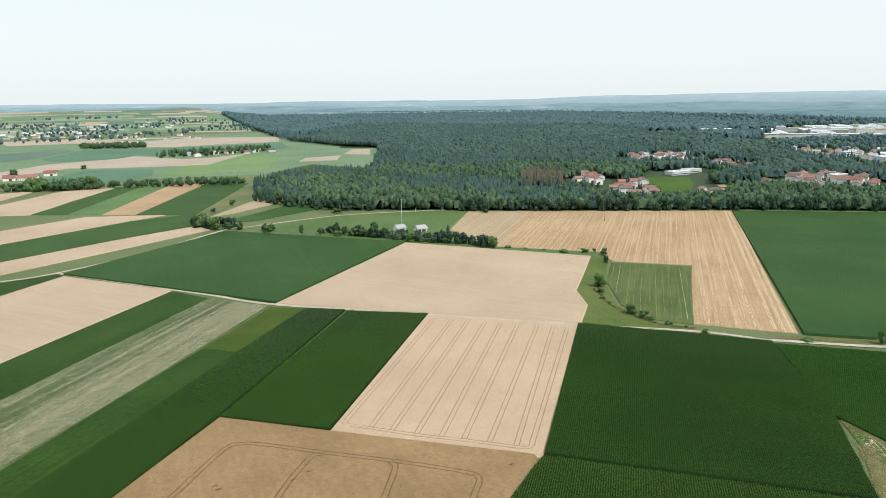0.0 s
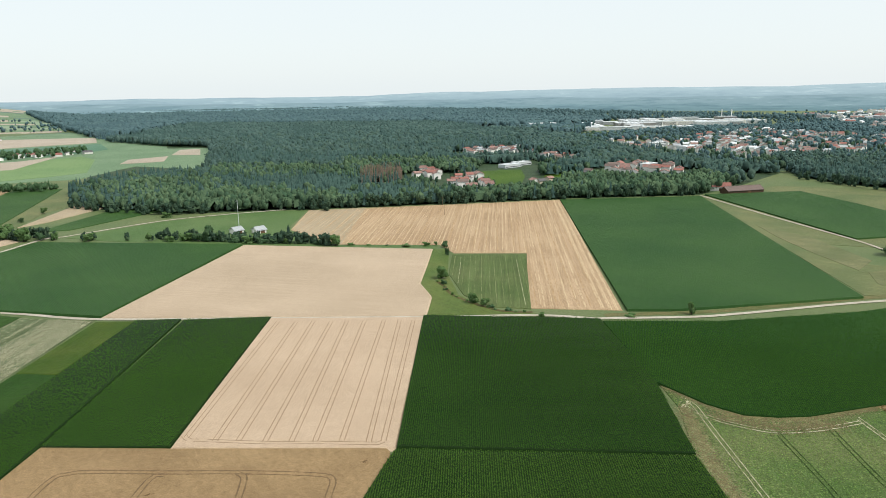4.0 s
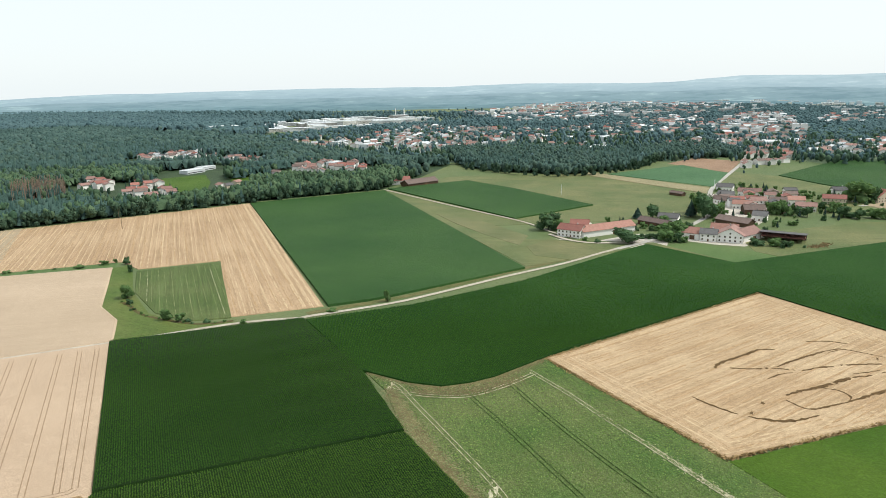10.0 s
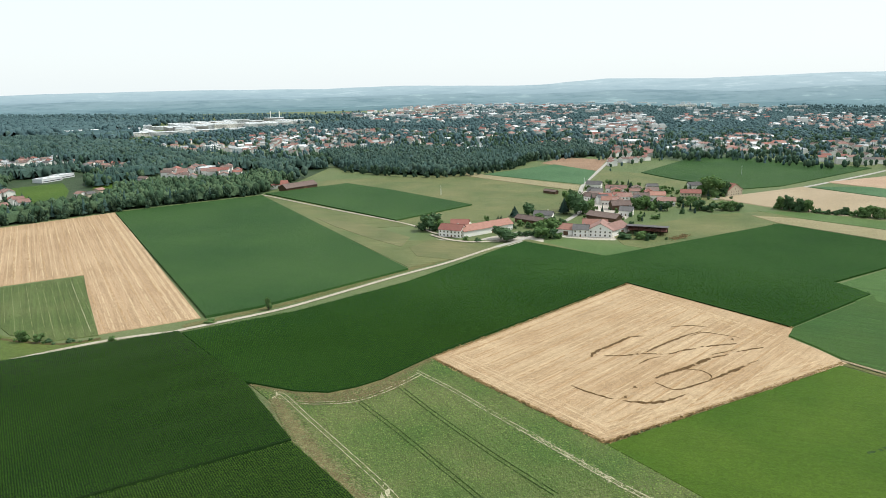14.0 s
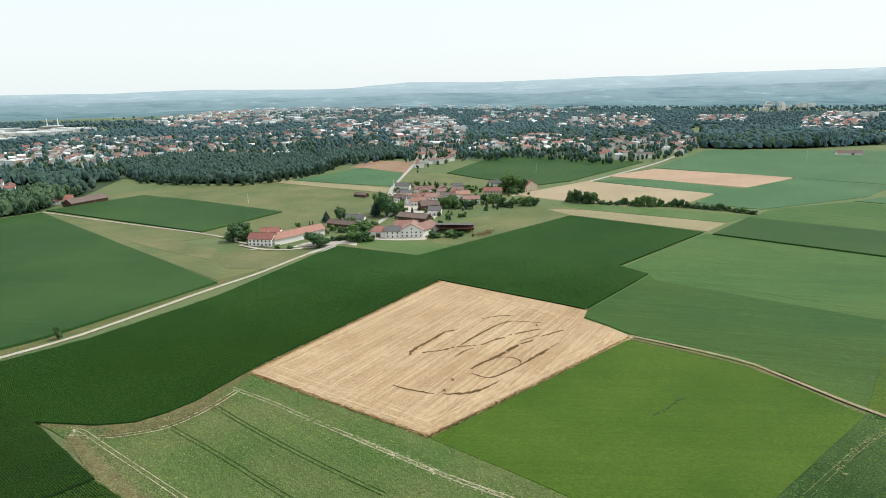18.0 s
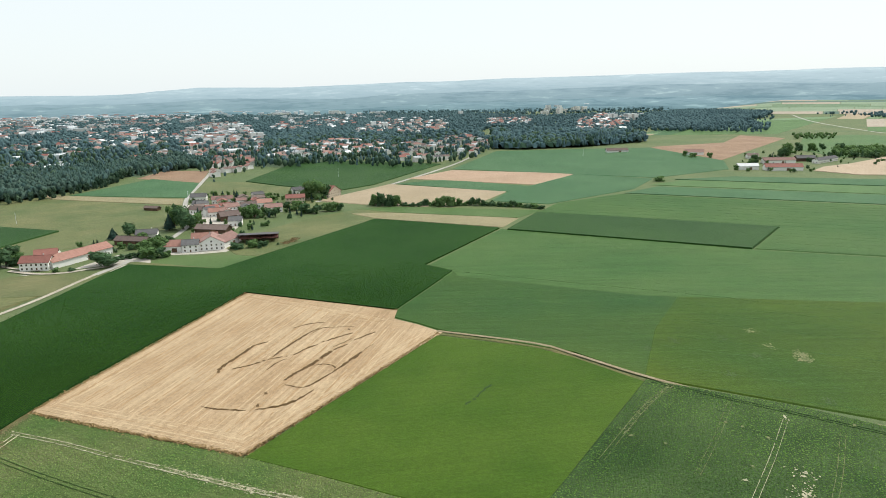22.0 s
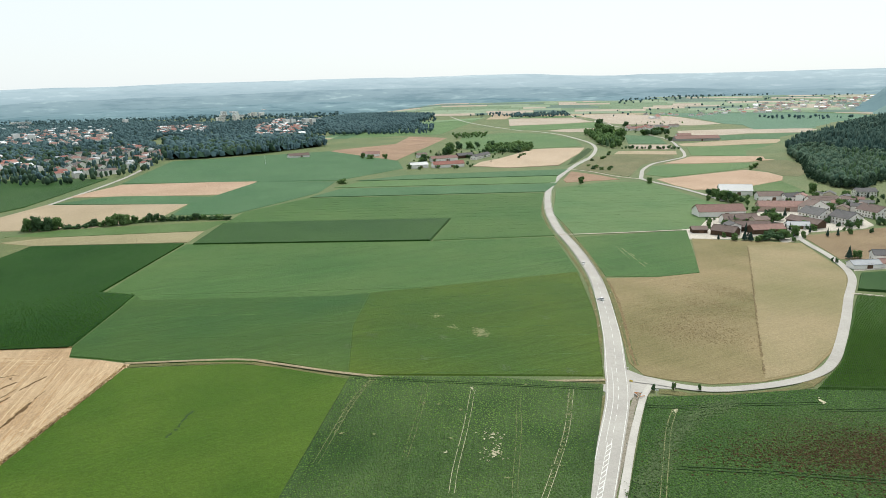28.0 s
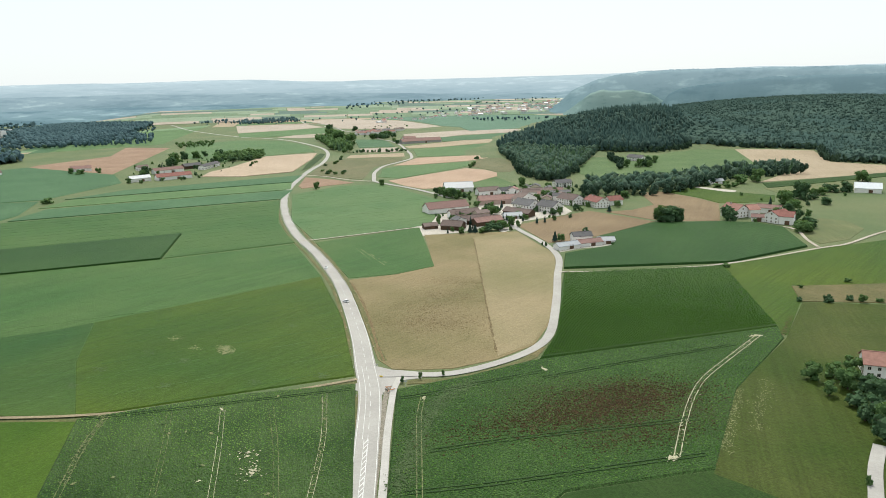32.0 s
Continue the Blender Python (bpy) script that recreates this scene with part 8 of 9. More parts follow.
for i, pts in enumerate(([(215, 200), (206, 153), (200, 119), (197, 104)], [(197, 103), (224, 94), (265, 80), (324, 60)], [(380, 188), (367, 129), (358, 90)], [(216, 200), (300, 194), (380, 189)])):
    fringe(golden, pts, 1300, 0.5, 0.3, "crop_edge", 140 + i)
cut = OBJ["stubble_field"]
TOP_R, LOW_R = [(295, 697), (178, 333)]
swaths(cut, toward(TOP_R, LOW_R), 4.2, ("swath_pale", "swath_pale", "swath_pale", "swath_dark"), (0.35, 0.8), 330, 0.18, 0.7, 3)
swaths(cut, toward(TOP_R, LOW_R) + 0.01, 11.0, ("swath_dark",), (0.5, 1.0), 331, 0.2, 0.7, 6)
for k in (3.0, 6.5, 10.5):
    a, b = TOP_R, LOW_R
    ribbon("straw_swath", [a, ((a[0] + b[0]) / 2, (a[1] + b[1]) / 2), b], 0.8, 0, "swath_pale", parent=cut, off=k, ragged=0.5, gaps=0.08, step=2.5, seed=340 + int(k))
flowers = OBJ["flower_field"]
HEAD, FOOT = [(-122, 396), (-163, 233)]
RUN = toward(HEAD, FOOT)
ALONG = [(v.co.x, v.co.y) for v in flowers.data.vertices if v.co.z > top_of(flowers) - 0.01]

EDGE_L, EDGE_R = (q[1] * math.cos(RUN) - q[0] * math.sin(RUN) for q in [(-166, 320), (-130, 273)])


def bloom_places(n, seed):
    """Flower clumps in ragged rows along the strip, thinner in its middle."""
    rng = random.Random(seed)
    xs, ys = [p[0] for p in ALONG], [p[1] for p in ALONG]
    while n > 0:
        x, y = rng.uniform(min(xs), max(xs)), rng.uniform(min(ys), max(ys))
        if not inside(ALONG, x, y):
            continue
        u, w = x * math.cos(RUN) + y * math.sin(RUN), y * math.cos(RUN) - x * math.sin(RUN)
        side = (w - EDGE_L) / (EDGE_R - EDGE_L)
        thick = 0.12 + 0.5 * max(0.0, min(1.0, (side - 0.35) * 4)) + 0.55 * noise.noise(Vector((u * 0.012, w * 0.3, 3.0))) + 0.25 * noise.noise(Vector((u * 0.35, w * 0.35, 7.0)))
        if rng.random() < thick:
            n -= 1
            yield x, y, rng


clumps("flower_heads", flowers, bloom_places(50000, 350), "bloom", (0.07, 0.21), "pale cream flower heads over green leaves", 0.15)
soy = OBJ["soy_field"]
for i, pts in enumerate(([(277, -47), (255, -34), (230, -23), (211, -15)], [(250, -82), (221, -70), (194, -58), (181, -53)], [(241, -98), (212, -87), (182, -74), (169, -69)], [(238, -120), (205, -102), (175, -82), (164, -74)], [(261, -65), (233, -55), (206, -44)])):
    wheel_tracks(soy, pts, 0.72, "straw_dull" if i in (0, 2, 4) else "straw", 0.13, 1.7, 0.6, 0.1 if i in (0, 1, 3) else 0.35, 160 + i)
crumbs(soy, [(277, -47), (255, -34), (230, -23)], 200, 0.8, "straw_dull", (0.3, 0.8), 172)
crumbs(soy, [(238, -120), (205, -102), (175, -82)], 160, 0.8, "straw_dull", (0.3, 0.8), 173)
crumbs(soy, [(214, -78), (196, -72)], 60, 2.2, "straw", (0.3, 0.9), 174)
wheel_tracks(soy, [(277, -38), (264, -66), (251, -95), (235, -130)], 0.72, "rut_dark", 0.4, 1.7, 0.4, 0.1, 171)
for i, (x, y) in enumerate([(251, -82), (199, -73), (200, -74), (210, -76), (212, -77), (205, -58), (229, -26), (276, -43), (248, -104), (241, -65), (244, -60), (234, -72), (214, -62), (218, -109), (225, -37), (184, -72)]):
    patch(soy, x, y, 3.4 if i in (0, 1, 2) else 1.8, 1.1, 0.73, "straw" if i < 6 else "straw_dull", 0.3 * i, 180 + i)
for i, (x, y) in enumerate([(238, -69), (240, -65), (213, -76), (214, -61), (196, -72), (253, -60), (239, -47)]):
    patch(soy, x, y, 3.6, 0.8, 0.725, "rut_dark", 1.2, 200 + i, "gap_in_rows")
crop2 = OBJ["big_crop_2"]
for i, (x, y) in enumerate([(312, -107), (317, -108), (326, -96), (347, -93), (290, -72), (335, -77), (328, -54), (316, -41), (268, -103), (313, -87), (325, -147), (255, -128)]):
    crumbs(crop2, [(x - 2, y), (x + 2, y + 1)], 130 if i < 2 else 45, 1.7 if i < 2 else 1.3, "straw_dull" if i < 4 else "pale_green", (0.3, 1.2), 220 + i, "pale_spots")
M["crop_line"] = crop("crop_line", (0.085, 0.165, 0.055), (0.115, 0.195, 0.07), 0.1, contrast=0.3)
M["crop_line_dark"] = crop("crop_line_dark", (0.045, 0.11, 0.03), (0.065, 0.135, 0.04), 0.1, contrast=0.3)
for name, gap, seed in (("band_a", 15.0, 620), ("big_crop", 17.0, 621), ("big_crop_2", 19.0, 622), ("big_crop_3", 19.0, 624), ("green_plot_3", 16.0, 623)):
    swaths(OBJ[name], toward((800, -61), (736, -323)), gap, ("crop_line", "crop_line_dark"), (0.25, 0.5), seed, 0.25, 0.7, 4, "crop_row")
bright = OBJ["meadow_1"]
ribbon("worn_streak", [(246, 35), (252, 32), (259, 30), (266, 27)], 1.0, 0.27, "rut_dark", parent=bright, ragged=0.8, gaps=0.2, step=1.2)
beet3 = OBJ["beet_field_3"]
PATCH_A, PATCH_B = [(173, -163), (146, -238)]
PATCH_M = [(159, -195), (157, -213), (166, -172), (133, -192), (168, -212)]
clumps("withered_plants", beet3, spread(*PATCH_M[0], 26, 9, toward(PATCH_A, PATCH_B), 2400, 360), "withered", (0.25, 0.7), "reddish brown withered beet plants", 0.15)
clumps("withered_plants", beet3, spread(*PATCH_M[1], 14, 7, toward(PATCH_A, PATCH_B), 1425, 361), "withered", (0.25, 0.75), "reddish brown withered beet plants", 0.15)
clumps("withered_plants", beet3, spread(*PATCH_M[2], 24, 5, toward(PATCH_A, PATCH_B), 1125, 362), "withered", (0.25, 0.6), "reddish brown withered beet plants", 0.15)
clumps("withered_plants", beet3, spread(*PATCH_M[3], 16, 4, toward(PATCH_A, PATCH_B), 525, 363), "withered", (0.25, 0.6), "reddish brown withered beet plants", 0.15)
clumps("withered_plants", beet3, spread(*PATCH_M[4], 22, 5, toward(PATCH_A, PATCH_B), 750, 364), "withered", (0.2, 0.5), "reddish brown withered beet plants", 0.15)
hay = OBJ["brown_meadow"]
for i, (x, y) in enumerate([(304, -220), (313, -243), (288, -194), (278, -213), (332, -267)]):
    clumps("dry_tufts", hay, spread(x, y, 15, 8, 0.5, 1100, 370 + i), "hay_tuft", (0.2, 0.5), "rough brown tufts of dry grass", 0.05)
ribbon("ragged_row", [(426, -353), (358, -302), (304, -261), (263, -230), (228, -204)], 0.8, 0, "hay_tuft", parent=OBJ["hay_meadow"], ragged=0.8, gaps=0.2, step=1.5)
ribbon("field_margin", [(380, -213), (343, -199), (305, -182), (274, -167), (253, -158)], 1.3, 0, "hay_clump", parent=hay, ragged=0.5, step=2)
green3 = OBJ["meadow_3"]
for i, pts in enumerate(([(166.7, -354.1), (155.2, -322.0), (148.3, -290.8), (142.1, -264.1), (129.7, -233.3), (116.8, -207.9), (107.7, -190.1)], [(134.5, -251.3), (123.2, -226.5), (111.0, -202.9)], [(133.1, -270.2), (121.6, -243.0), (112.9, -225.5)])):
    crumbs(green3, pts, (1500, 420, 260)[i], (0.8, 1.2, 1.6)[i], ("brown_edge", "straw_dull", "straw_dull")[i], (0.2, 0.7), 460 + i, "mown_line")
wheel_tracks(beet3, [(210, -149), (197, -138), (177, -124), (154, -108), (141, -99)], 0.55, "straw_dull", 0.28, 1.7, 0.4, 0.05, 240)
wheel_tracks(beet3, [(162, -313), (156, -281), (150, -251), (143, -232), (132, -210), (119, -187)], 0.55, "straw", 0.24, 1.9, 0.6, 0.1, 241)
crumbs(beet3, [(162, -313), (156, -281), (150, -251), (143, -232), (132, -210), (119, -187)], 260, 1.0, "straw", (0.2, 0.6), 242)
crumbs(beet3, [(209, -174), (204, -156), (195, -140), (178, -122), (161, -105)], 2600, 2.4, "pale_green", (0.3, 0.9), 243, "pale_leaves")
for i, pts in enumerate(([(216, -140), (211, -153), (206, -175), (198, -204)], [(174, -126), (163, -152), (148, -182), (131, -215)], [(158, -106), (143, -134), (127, -169), (114, -196)], [(193, -199), (182, -237), (163, -294)])):
    wheel_tracks(beet3, pts, 0.54, "rut_dark", 0.5, 1.8, 0.4, 0.08, 250 + i)
for i, (x, y) in enumerate([(199, -206), (162, -314), (163, -311), (119, -186), (120, -185), (209, -149)]):
    patch(beet3, x, y, 4.0, 1.6, 0.57, "straw", 0.5 * i, 260 + i)
plot = OBJ["green_plot"]
swaths(plot, toward(TOP_R, LOW_R) + 0.03, 4.0, ("straw_dull", "straw_dull", "straw"), (0.15, 0.4), 390, 0.3, 0.8, 6)
green2 = OBJ["green_plot_2"]
for i, (p, q) in enumerate(zip([(463, -265), (457, -266), (443, -264)], [(410, -250), (403, -253), (404, -257)])):
    ribbon("straw_line", [p, ((p[0] + q[0]) / 2, (p[1] + q[1]) / 2), q], 0.5, 0.24, "straw_dull", parent=green2, ragged=0.7, gaps=0.2, step=3, seed=290 + i)


# ---- road markings and verges ----
road = OBJ["main_road"]
LINE = [(148, -82), (165, -94), (195, -114), (226, -134), (253, -148), (302, -172), (385, -207), (467, -233), (547, -254), (645, -289), (752, -337), (837, -385), (966, -472), (1061, -545)]


def painted(points, off, wide=0.16, dash=0, name="painted_line"):
    line = smooth_line(points, 1.5)
    for i in range(0, len(line) - dash - 1, dash * 2 if dash else len(line)):
        seg = line[i:i + dash + 1] if dash else line
        ribbon(name, [(p.x, p.y) for p in (seg[0], seg[len(seg) // 2], seg[-1])] if dash else points, wide, 0.4, "paint", parent=road, off=off, step=6)


ribbon("edge_line", LINE, 0.18, 0.4, "paint", parent=road, off=-3.9)
ribbon("edge_line", LINE, 0.18, 0.4, "paint", parent=road, off=3.9)
NEAR = LINE[:7]
painted(NEAR, 0.3, 0.16, 3, "centre_dash")
ribbon("turn_lane_line", LINE[2:5], 0.15, 0.4, "paint", parent=road, off=-1.6)
hatch = smooth_line(LINE[:3], 3.2)
for p, q in zip(hatch, hatch[1:]):
    d = (q - p).normalized()
    s = Vector((d.y, -d.x, 0))
    a, b = p - s * 1.0, q + s * 0.5
    ribbon("hatch_bar", [(a.x, a.y), (b.x, b.y)], 0.3, 0.4, "paint", parent=road)
for k in (-1.0, 0.5):
    ribbon("hatch_edge", LINE[:3], 0.15, 0.4, "paint", parent=road, off=k)
ribbon("verge_gravel", [(145, -85), (163, -97), (192, -118), (218, -136), (228, -145)], [1.6, 1.6, 1.7, 2.0, 2.6], 0.2, "kerb_gravel", "brownish gravel strip between road and cycle path", "verge", ragged=0.2)
ribbon("verge_west", [(149, -80), (168, -91), (198, -110), (230, -130)], 1.6, 0.2, "verge", "dry brownish grass verge along the road", "verge", ragged=0.3, step=3)
ribbon("verge_west_far", [(269, -149), (305, -167), (383, -200), (468, -226), (544, -246), (644, -282), (758, -331)], 1.6, 0.2, "verge", "dry brownish grass verge along the road", "verge", ragged=0.3, step=4)
ribbon("verge_east", [(253, -158), (297, -177), (375, -209), (453, -235), (529, -256), (623, -290), (736, -341)], 2.4, 0.2, "verge", "dry brownish grass verge along the road", "verge", ragged=0.3, step=4)
ribbon("verge_side", [(227, -153), (217, -169), (213, -191), (213, -210), (220, -225)], 4.0, 0.2, "verge", "dry brownish grass verge along the side road", "verge", ragged=0.3, step=3)
ribbon("verge_track", [(241, -137), (247, -111), (256, -80), (278, -37), (301, -6), (313, 12), (324, 60)], 3.0, 0.2, "verge", "dry grass verge along the farm track", "verge", ragged=0.3, step=3)
ribbon("ditch_bank", DITCH, 2.2, 0.25, "brown_edge", "rough brownish grass along a shallow ditch", "verge", ragged=0.5, step=2)
ribbon("verge_north", [(164, 328), (211, 320), (241, 318), (305, 318), (356, 316)], 5.0, 0.1, "verge", "dry grass verge along the farm track", "verge", ragged=0.25, step=4)


# ---- cars, masts, small things ----
M["car_white"] = plain("car_white", (0.7, 0.7, 0.7), 0.3, 0.03, spec=0.6)
M["tyre"] = plain("tyre", (0.02, 0.02, 0.02), 0.9, 0.1)


def car(x, y, turn):
    """A small white car: shaped body, glazed cabin, four wheels."""
    top = bpy.data.objects.new("car", None)
    scene.collection.objects.link(top)
    top.location, top.rotation_euler = (x, y, 0.46), (0, 0, turn)
    tagged(top, "small white passenger car on the asphalt road", "car")

    def loft(bm, secs):
        rings = [[bm.verts.new((px, s * w, z)) for s, z in ((-1, z0), (1, z0), (1, z1 - 0.1), (0.85, z1), (-0.85, z1), (-1, z1 - 0.1))] for px, w, z0, z1 in secs]
        for a, b in zip(rings, rings[1:]):
            for i in range(6):
                bm.faces.new((a[i], a[(i + 1) % 6], b[(i + 1) % 6], b[i]))
        bm.faces.new(rings[0][::-1])
        bm.faces.new(rings[-1])
    bm = bmesh.new()
    loft(bm, ((-2.1, 0.75, 0.3, 0.75), (-1.9, 0.86, 0.25, 0.9), (-0.8, 0.88, 0.22, 0.95), (0.9, 0.88, 0.22, 0.9), (1.8, 0.82, 0.25, 0.75), (2.1, 0.7, 0.3, 0.6)))
    part("body", bm, M["car_white"], top)
    bm = bmesh.new()
    loft(bm, ((-1.7, 0.72, 0.9, 1.0), (-1.2, 0.7, 0.9, 1.4), (0.1, 0.7, 0.9, 1.42), (0.9, 0.74, 0.88, 0.98)))
    part("cabin", bm, M["glass"], top)
    bm = bmesh.new()
    box(bm, -1.15, 0.05, -0.62, 0.62, 1.4, 1.46)
    part("roof", bm, M["car_white"], top)
    for wx in (-1.3, 1.3):
        for wy in (-0.8, 0.8):
            bm = bmesh.new()
            bmesh.ops.create_cone(bm, cap_ends=True, segments=12, radius1=0.31, radius2=0.31, depth=0.2, matrix=Matrix.Translation((wx, wy, 0.31)) @ Matrix.Rotation(radians(90), 4, "X"))
            tyre = part("wheel", bm, M["tyre"], top)
            bm = bmesh.new()
            bmesh.ops.create_cone(bm, cap_ends=True, segments=10, radius1=0.19, radius2=0.19, depth=0.22, matrix=Matrix.Translation((wx, wy, 0.31)) @ Matrix.Rotation(radians(90), 4, "X"))
            part("rim", bm, M["metal_grey"], tyre)


car(344, -189, 0.35)
car(422, -217, 2.5)


def mast(x, y, h, arms=1, kind="metal_white", label="tall pale slender mast"):
    top = bpy.data.objects.new("mast", None)
    scene.collection.objects.link(top)
    top.location = (x, y, height(x, y))
    tagged(top, label, "mast")
    bm = bmesh.new()
    bmesh.ops.create_cone(bm, cap_ends=True, segments=8, radius1=0.28, radius2=0.12, depth=h + 1, matrix=Matrix.Translation((0, 0, h / 2 - 0.5)))
    part("pole", bm, M[kind], top)
    for i in range(arms):
        bm = bmesh.new()
        box(bm, -1.3, 1.3, -0.08, 0.08, h - 0.6 - 1.2 * i, h - 0.42 - 1.2 * i)
        part("crossarm", bm, M[kind], top)


def stack(x, y, h):
    """A tall industrial chimney with a rim."""
    top = bpy.data.objects.new("industrial_chimney", None)
    scene.collection.objects.link(top)
    top.location = (x, y, 0)
    tagged(top, "tall slender white industrial chimney above the halls", "chimney", "industrial chimneys")
    bm = bmesh.new()
    bmesh.ops.create_cone(bm, cap_ends=True, segments=14, radius1=1.9, radius2=1.3, depth=h + 1, matrix=Matrix.Translation((0, 0, h / 2 - 0.5)))
    part("shaft", bm, M["plaster"], top)
    bm = bmesh.new()
    bmesh.ops.create_cone(bm, cap_ends=True, segments=14, radius1=1.55, radius2=1.55, depth=1.2, matrix=Matrix.Translation((0, 0, h - 0.2)))
    part("rim", bm, M["metal_grey"], top)


stack(1483, 2158, 37)
stack(1500, 2128, 37)
mast(-40, 644, 24)
mast(-30, 717, 3, 0)
for mx, my in ([(162, 703), (424, 695)]):
    mast(mx, my, 9, 1, "boards", "wooden power pole at the field's edge")
mast(151, 648, 11, 1, "boards", "wooden power pole in the stubble field")
mast(935, 316, 13, 2)
mast(732, 429, 9, 1)
mast(571, 515, 11, 0)
mast(1210, -25, 16, 1)


def roadside_post(x, y):
    """A white delineator post with a dark band."""
    top = bpy.data.objects.new("roadside_post", None)
    scene.collection.objects.link(top)
    top.location = (x, y, 0.1)
    tagged(top, "short white plastic delineator post on the verge", "post", "posts along the road")

    def stake(bm):
        box(bm, -0.06, 0.06, -0.05, 0.05, -0.2, 0.75)
        box(bm, -0.06, 0.06, -0.05, 0.05, 0.9, 1.0)
        return ["paint"]

    def band(bm):
        box(bm, -0.062, 0.062, -0.052, 0.052, 0.75, 0.9)
        return ["tyre"]
    child("stake", shared(("stake",), stake), top)
    child("band", shared(("band_post",), band), top)


STOPS = smooth_line(LINE, 25.0)
for k, p in enumerate(STOPS):
    q = STOPS[min(k + 1, len(STOPS) - 1)]
    d = (q - p).normalized() if (q - p).length > 0.1 else Vector((0, 1, 0))
    if 0 < k < 26 and k != 9:
        for o in (-5.4, 5.4):
            roadside_post(round(p.x + d.y * o, 1), round(p.y - d.x * o, 1))


def road_sign(x, y, turn, kind="paint"):
    top = bpy.data.objects.new("road_sign", None)
    scene.collection.objects.link(top)
    top.location, top.rotation_euler = (x, y, 0.1), (0, 0, turn)
    tagged(top, "small road sign on a grey pole at the junction", "sign")
    bm = bmesh.new()
    bmesh.ops.create_cone(bm, cap_ends=True, segments=8, radius1=0.05, radius2=0.05, depth=2.8, matrix=Matrix.Translation((0, 0, 1.2)))
    part("pole", bm, M["metal_grey"], top)
    bm = bmesh.new()
    box(bm, -0.7, 0.7, -0.08, -0.05, 1.9, 2.6)
    part("plate", bm, M[kind], top)


M["sign_yellow"] = plain("sign_yellow", (0.7, 0.5, 0.05), 0.5, 0.05)
M["barrier_orange"] = plain("barrier_orange", (0.65, 0.22, 0.05), 0.6, 0.1)
road_sign(235, -145, 0.6, "sign_yellow")
road_sign(247, -150, 2.2)
road_sign(224, -150, 1.1)


def barrier(x, y, turn):
    """An orange and white work-site barrier on two feet."""
    top = bpy.data.objects.new("barrier", None)
    scene.collection.objects.link(top)
    top.location, top.rotation_euler = (x, y, 0.2), (0, 0, turn)
    tagged(top, "orange and white work-site barrier beside the junction", "barrier", "work-site barriers")
    for z, m in ((0.9, "barrier_orange"), (0.5, "paint")):
        bm = bmesh.new()
        box(bm, -1.1, 1.1, -0.03, 0.03, z, z + 0.28)
        part("board", bm, M[m], top)
    for fx in (-0.9, 0.9):
        bm = bmesh.new()
        box(bm, fx - 0.05, fx + 0.05, -0.3, 0.3, -0.1, 0.1)
        box(bm, fx - 0.04, fx + 0.04, -0.06, -0.031, 0.1, 1.2)
        part("foot", bm, M["tyre"], top)


for k, (bx, by) in enumerate([(226, -142), (226, -143), (223, -143), (223, -141)]):
    barrier(bx, by, 0.8 * k)


# ---- maize plants in rows on the near fields ----
def maize_rows(name, parent, along, seed, gap=0.75, step=0.62, tall=1.9, near=430.0, leaf="maize_leaf"):
    """Maize plants in drilled rows: each a tuft of four arching leaves; one object of stuff on its field."""
    rng = np.random.default_rng(seed)
    zs = [v.co.z for v in parent.data.vertices]
    poly = [(v.co.x, v.co.y) for v in parent.data.vertices if v.co.z > max(zs) - 0.01]
    d = np.array((math.cos(along), math.sin(along)))
    n = np.array((-d[1], d[0]))
    P = np.array(poly)
    u, w = P @ d, P @ n
    uu, ww = np.meshgrid(np.arange(u.min(), u.max(), step), np.arange(w.min(), w.max(), gap))
    uu = uu + rng.uniform(-0.25, 0.25, uu.shape) * step
    ww = ww + rng.uniform(-0.09, 0.09, ww.shape)
    q = (uu.ravel()[:, None] * d + ww.ravel()[:, None] * n)
    ok = np.zeros(len(q), bool)
    for (x1, y1), (x2, y2) in zip(poly, poly[1:] + poly[:1]):
        c = (y1 > q[:, 1]) != (y2 > q[:, 1])
        with np.errstate(divide="ignore", invalid="ignore"):
            ok ^= c & (q[:, 0] < (x2 - x1) * (q[:, 1] - y1) / (y2 - y1) + x1)
    far = np.hypot(q[:, 0], q[:, 1])
    q = q[ok & (far < near + 160 * rng.random(len(q)) ** 2)]
    m = len(q)
    base = rng.uniform(0, 6.28, m)
    hh = tall * rng.uniform(0.88, 1.08, m)
    verts = np.empty((m, 4, 3, 3))
    for k in range(4):
        a = base + k * 1.57 + rng.uniform(-0.4, 0.4, m)
        r = rng.uniform(0.3, 0.55, m)
        ca, sa = np.cos(a), np.sin(a)
        top = hh * rng.uniform(0.9, 1.0, m)
        verts[:, k, 0] = np.stack((q[:, 0] - 0.13 * sa, q[:, 1] + 0.13 * ca, top), -1)
        verts[:, k, 1] = np.stack((q[:, 0] + 0.13 * sa, q[:, 1] - 0.13 * ca, top - 0.15), -1)
        verts[:, k, 2] = np.stack((q[:, 0] + r * ca, q[:, 1] + r * sa, hh * rng.uniform(0.6, 0.92, m)), -1)
    v = verts.reshape(-1, 3)
    me = bpy.data.meshes.new(name)
    me.vertices.add(len(v))
    me.vertices.foreach_set("co", v.ravel())
    me.loops.add(len(v))
    me.loops.foreach_set("vertex_index", np.arange(len(v)))
    me.polygons.add(len(v) // 3)
    me.polygons.foreach_set("loop_start", np.arange(0, len(v), 3))
    me.update(calc_edges=True)
    me.materials.append(M[leaf])
    ob = new(name, me)
    ob.parent = parent
    tagged(ob, "drilled rows of leafy green maize plants", kind="stuff")


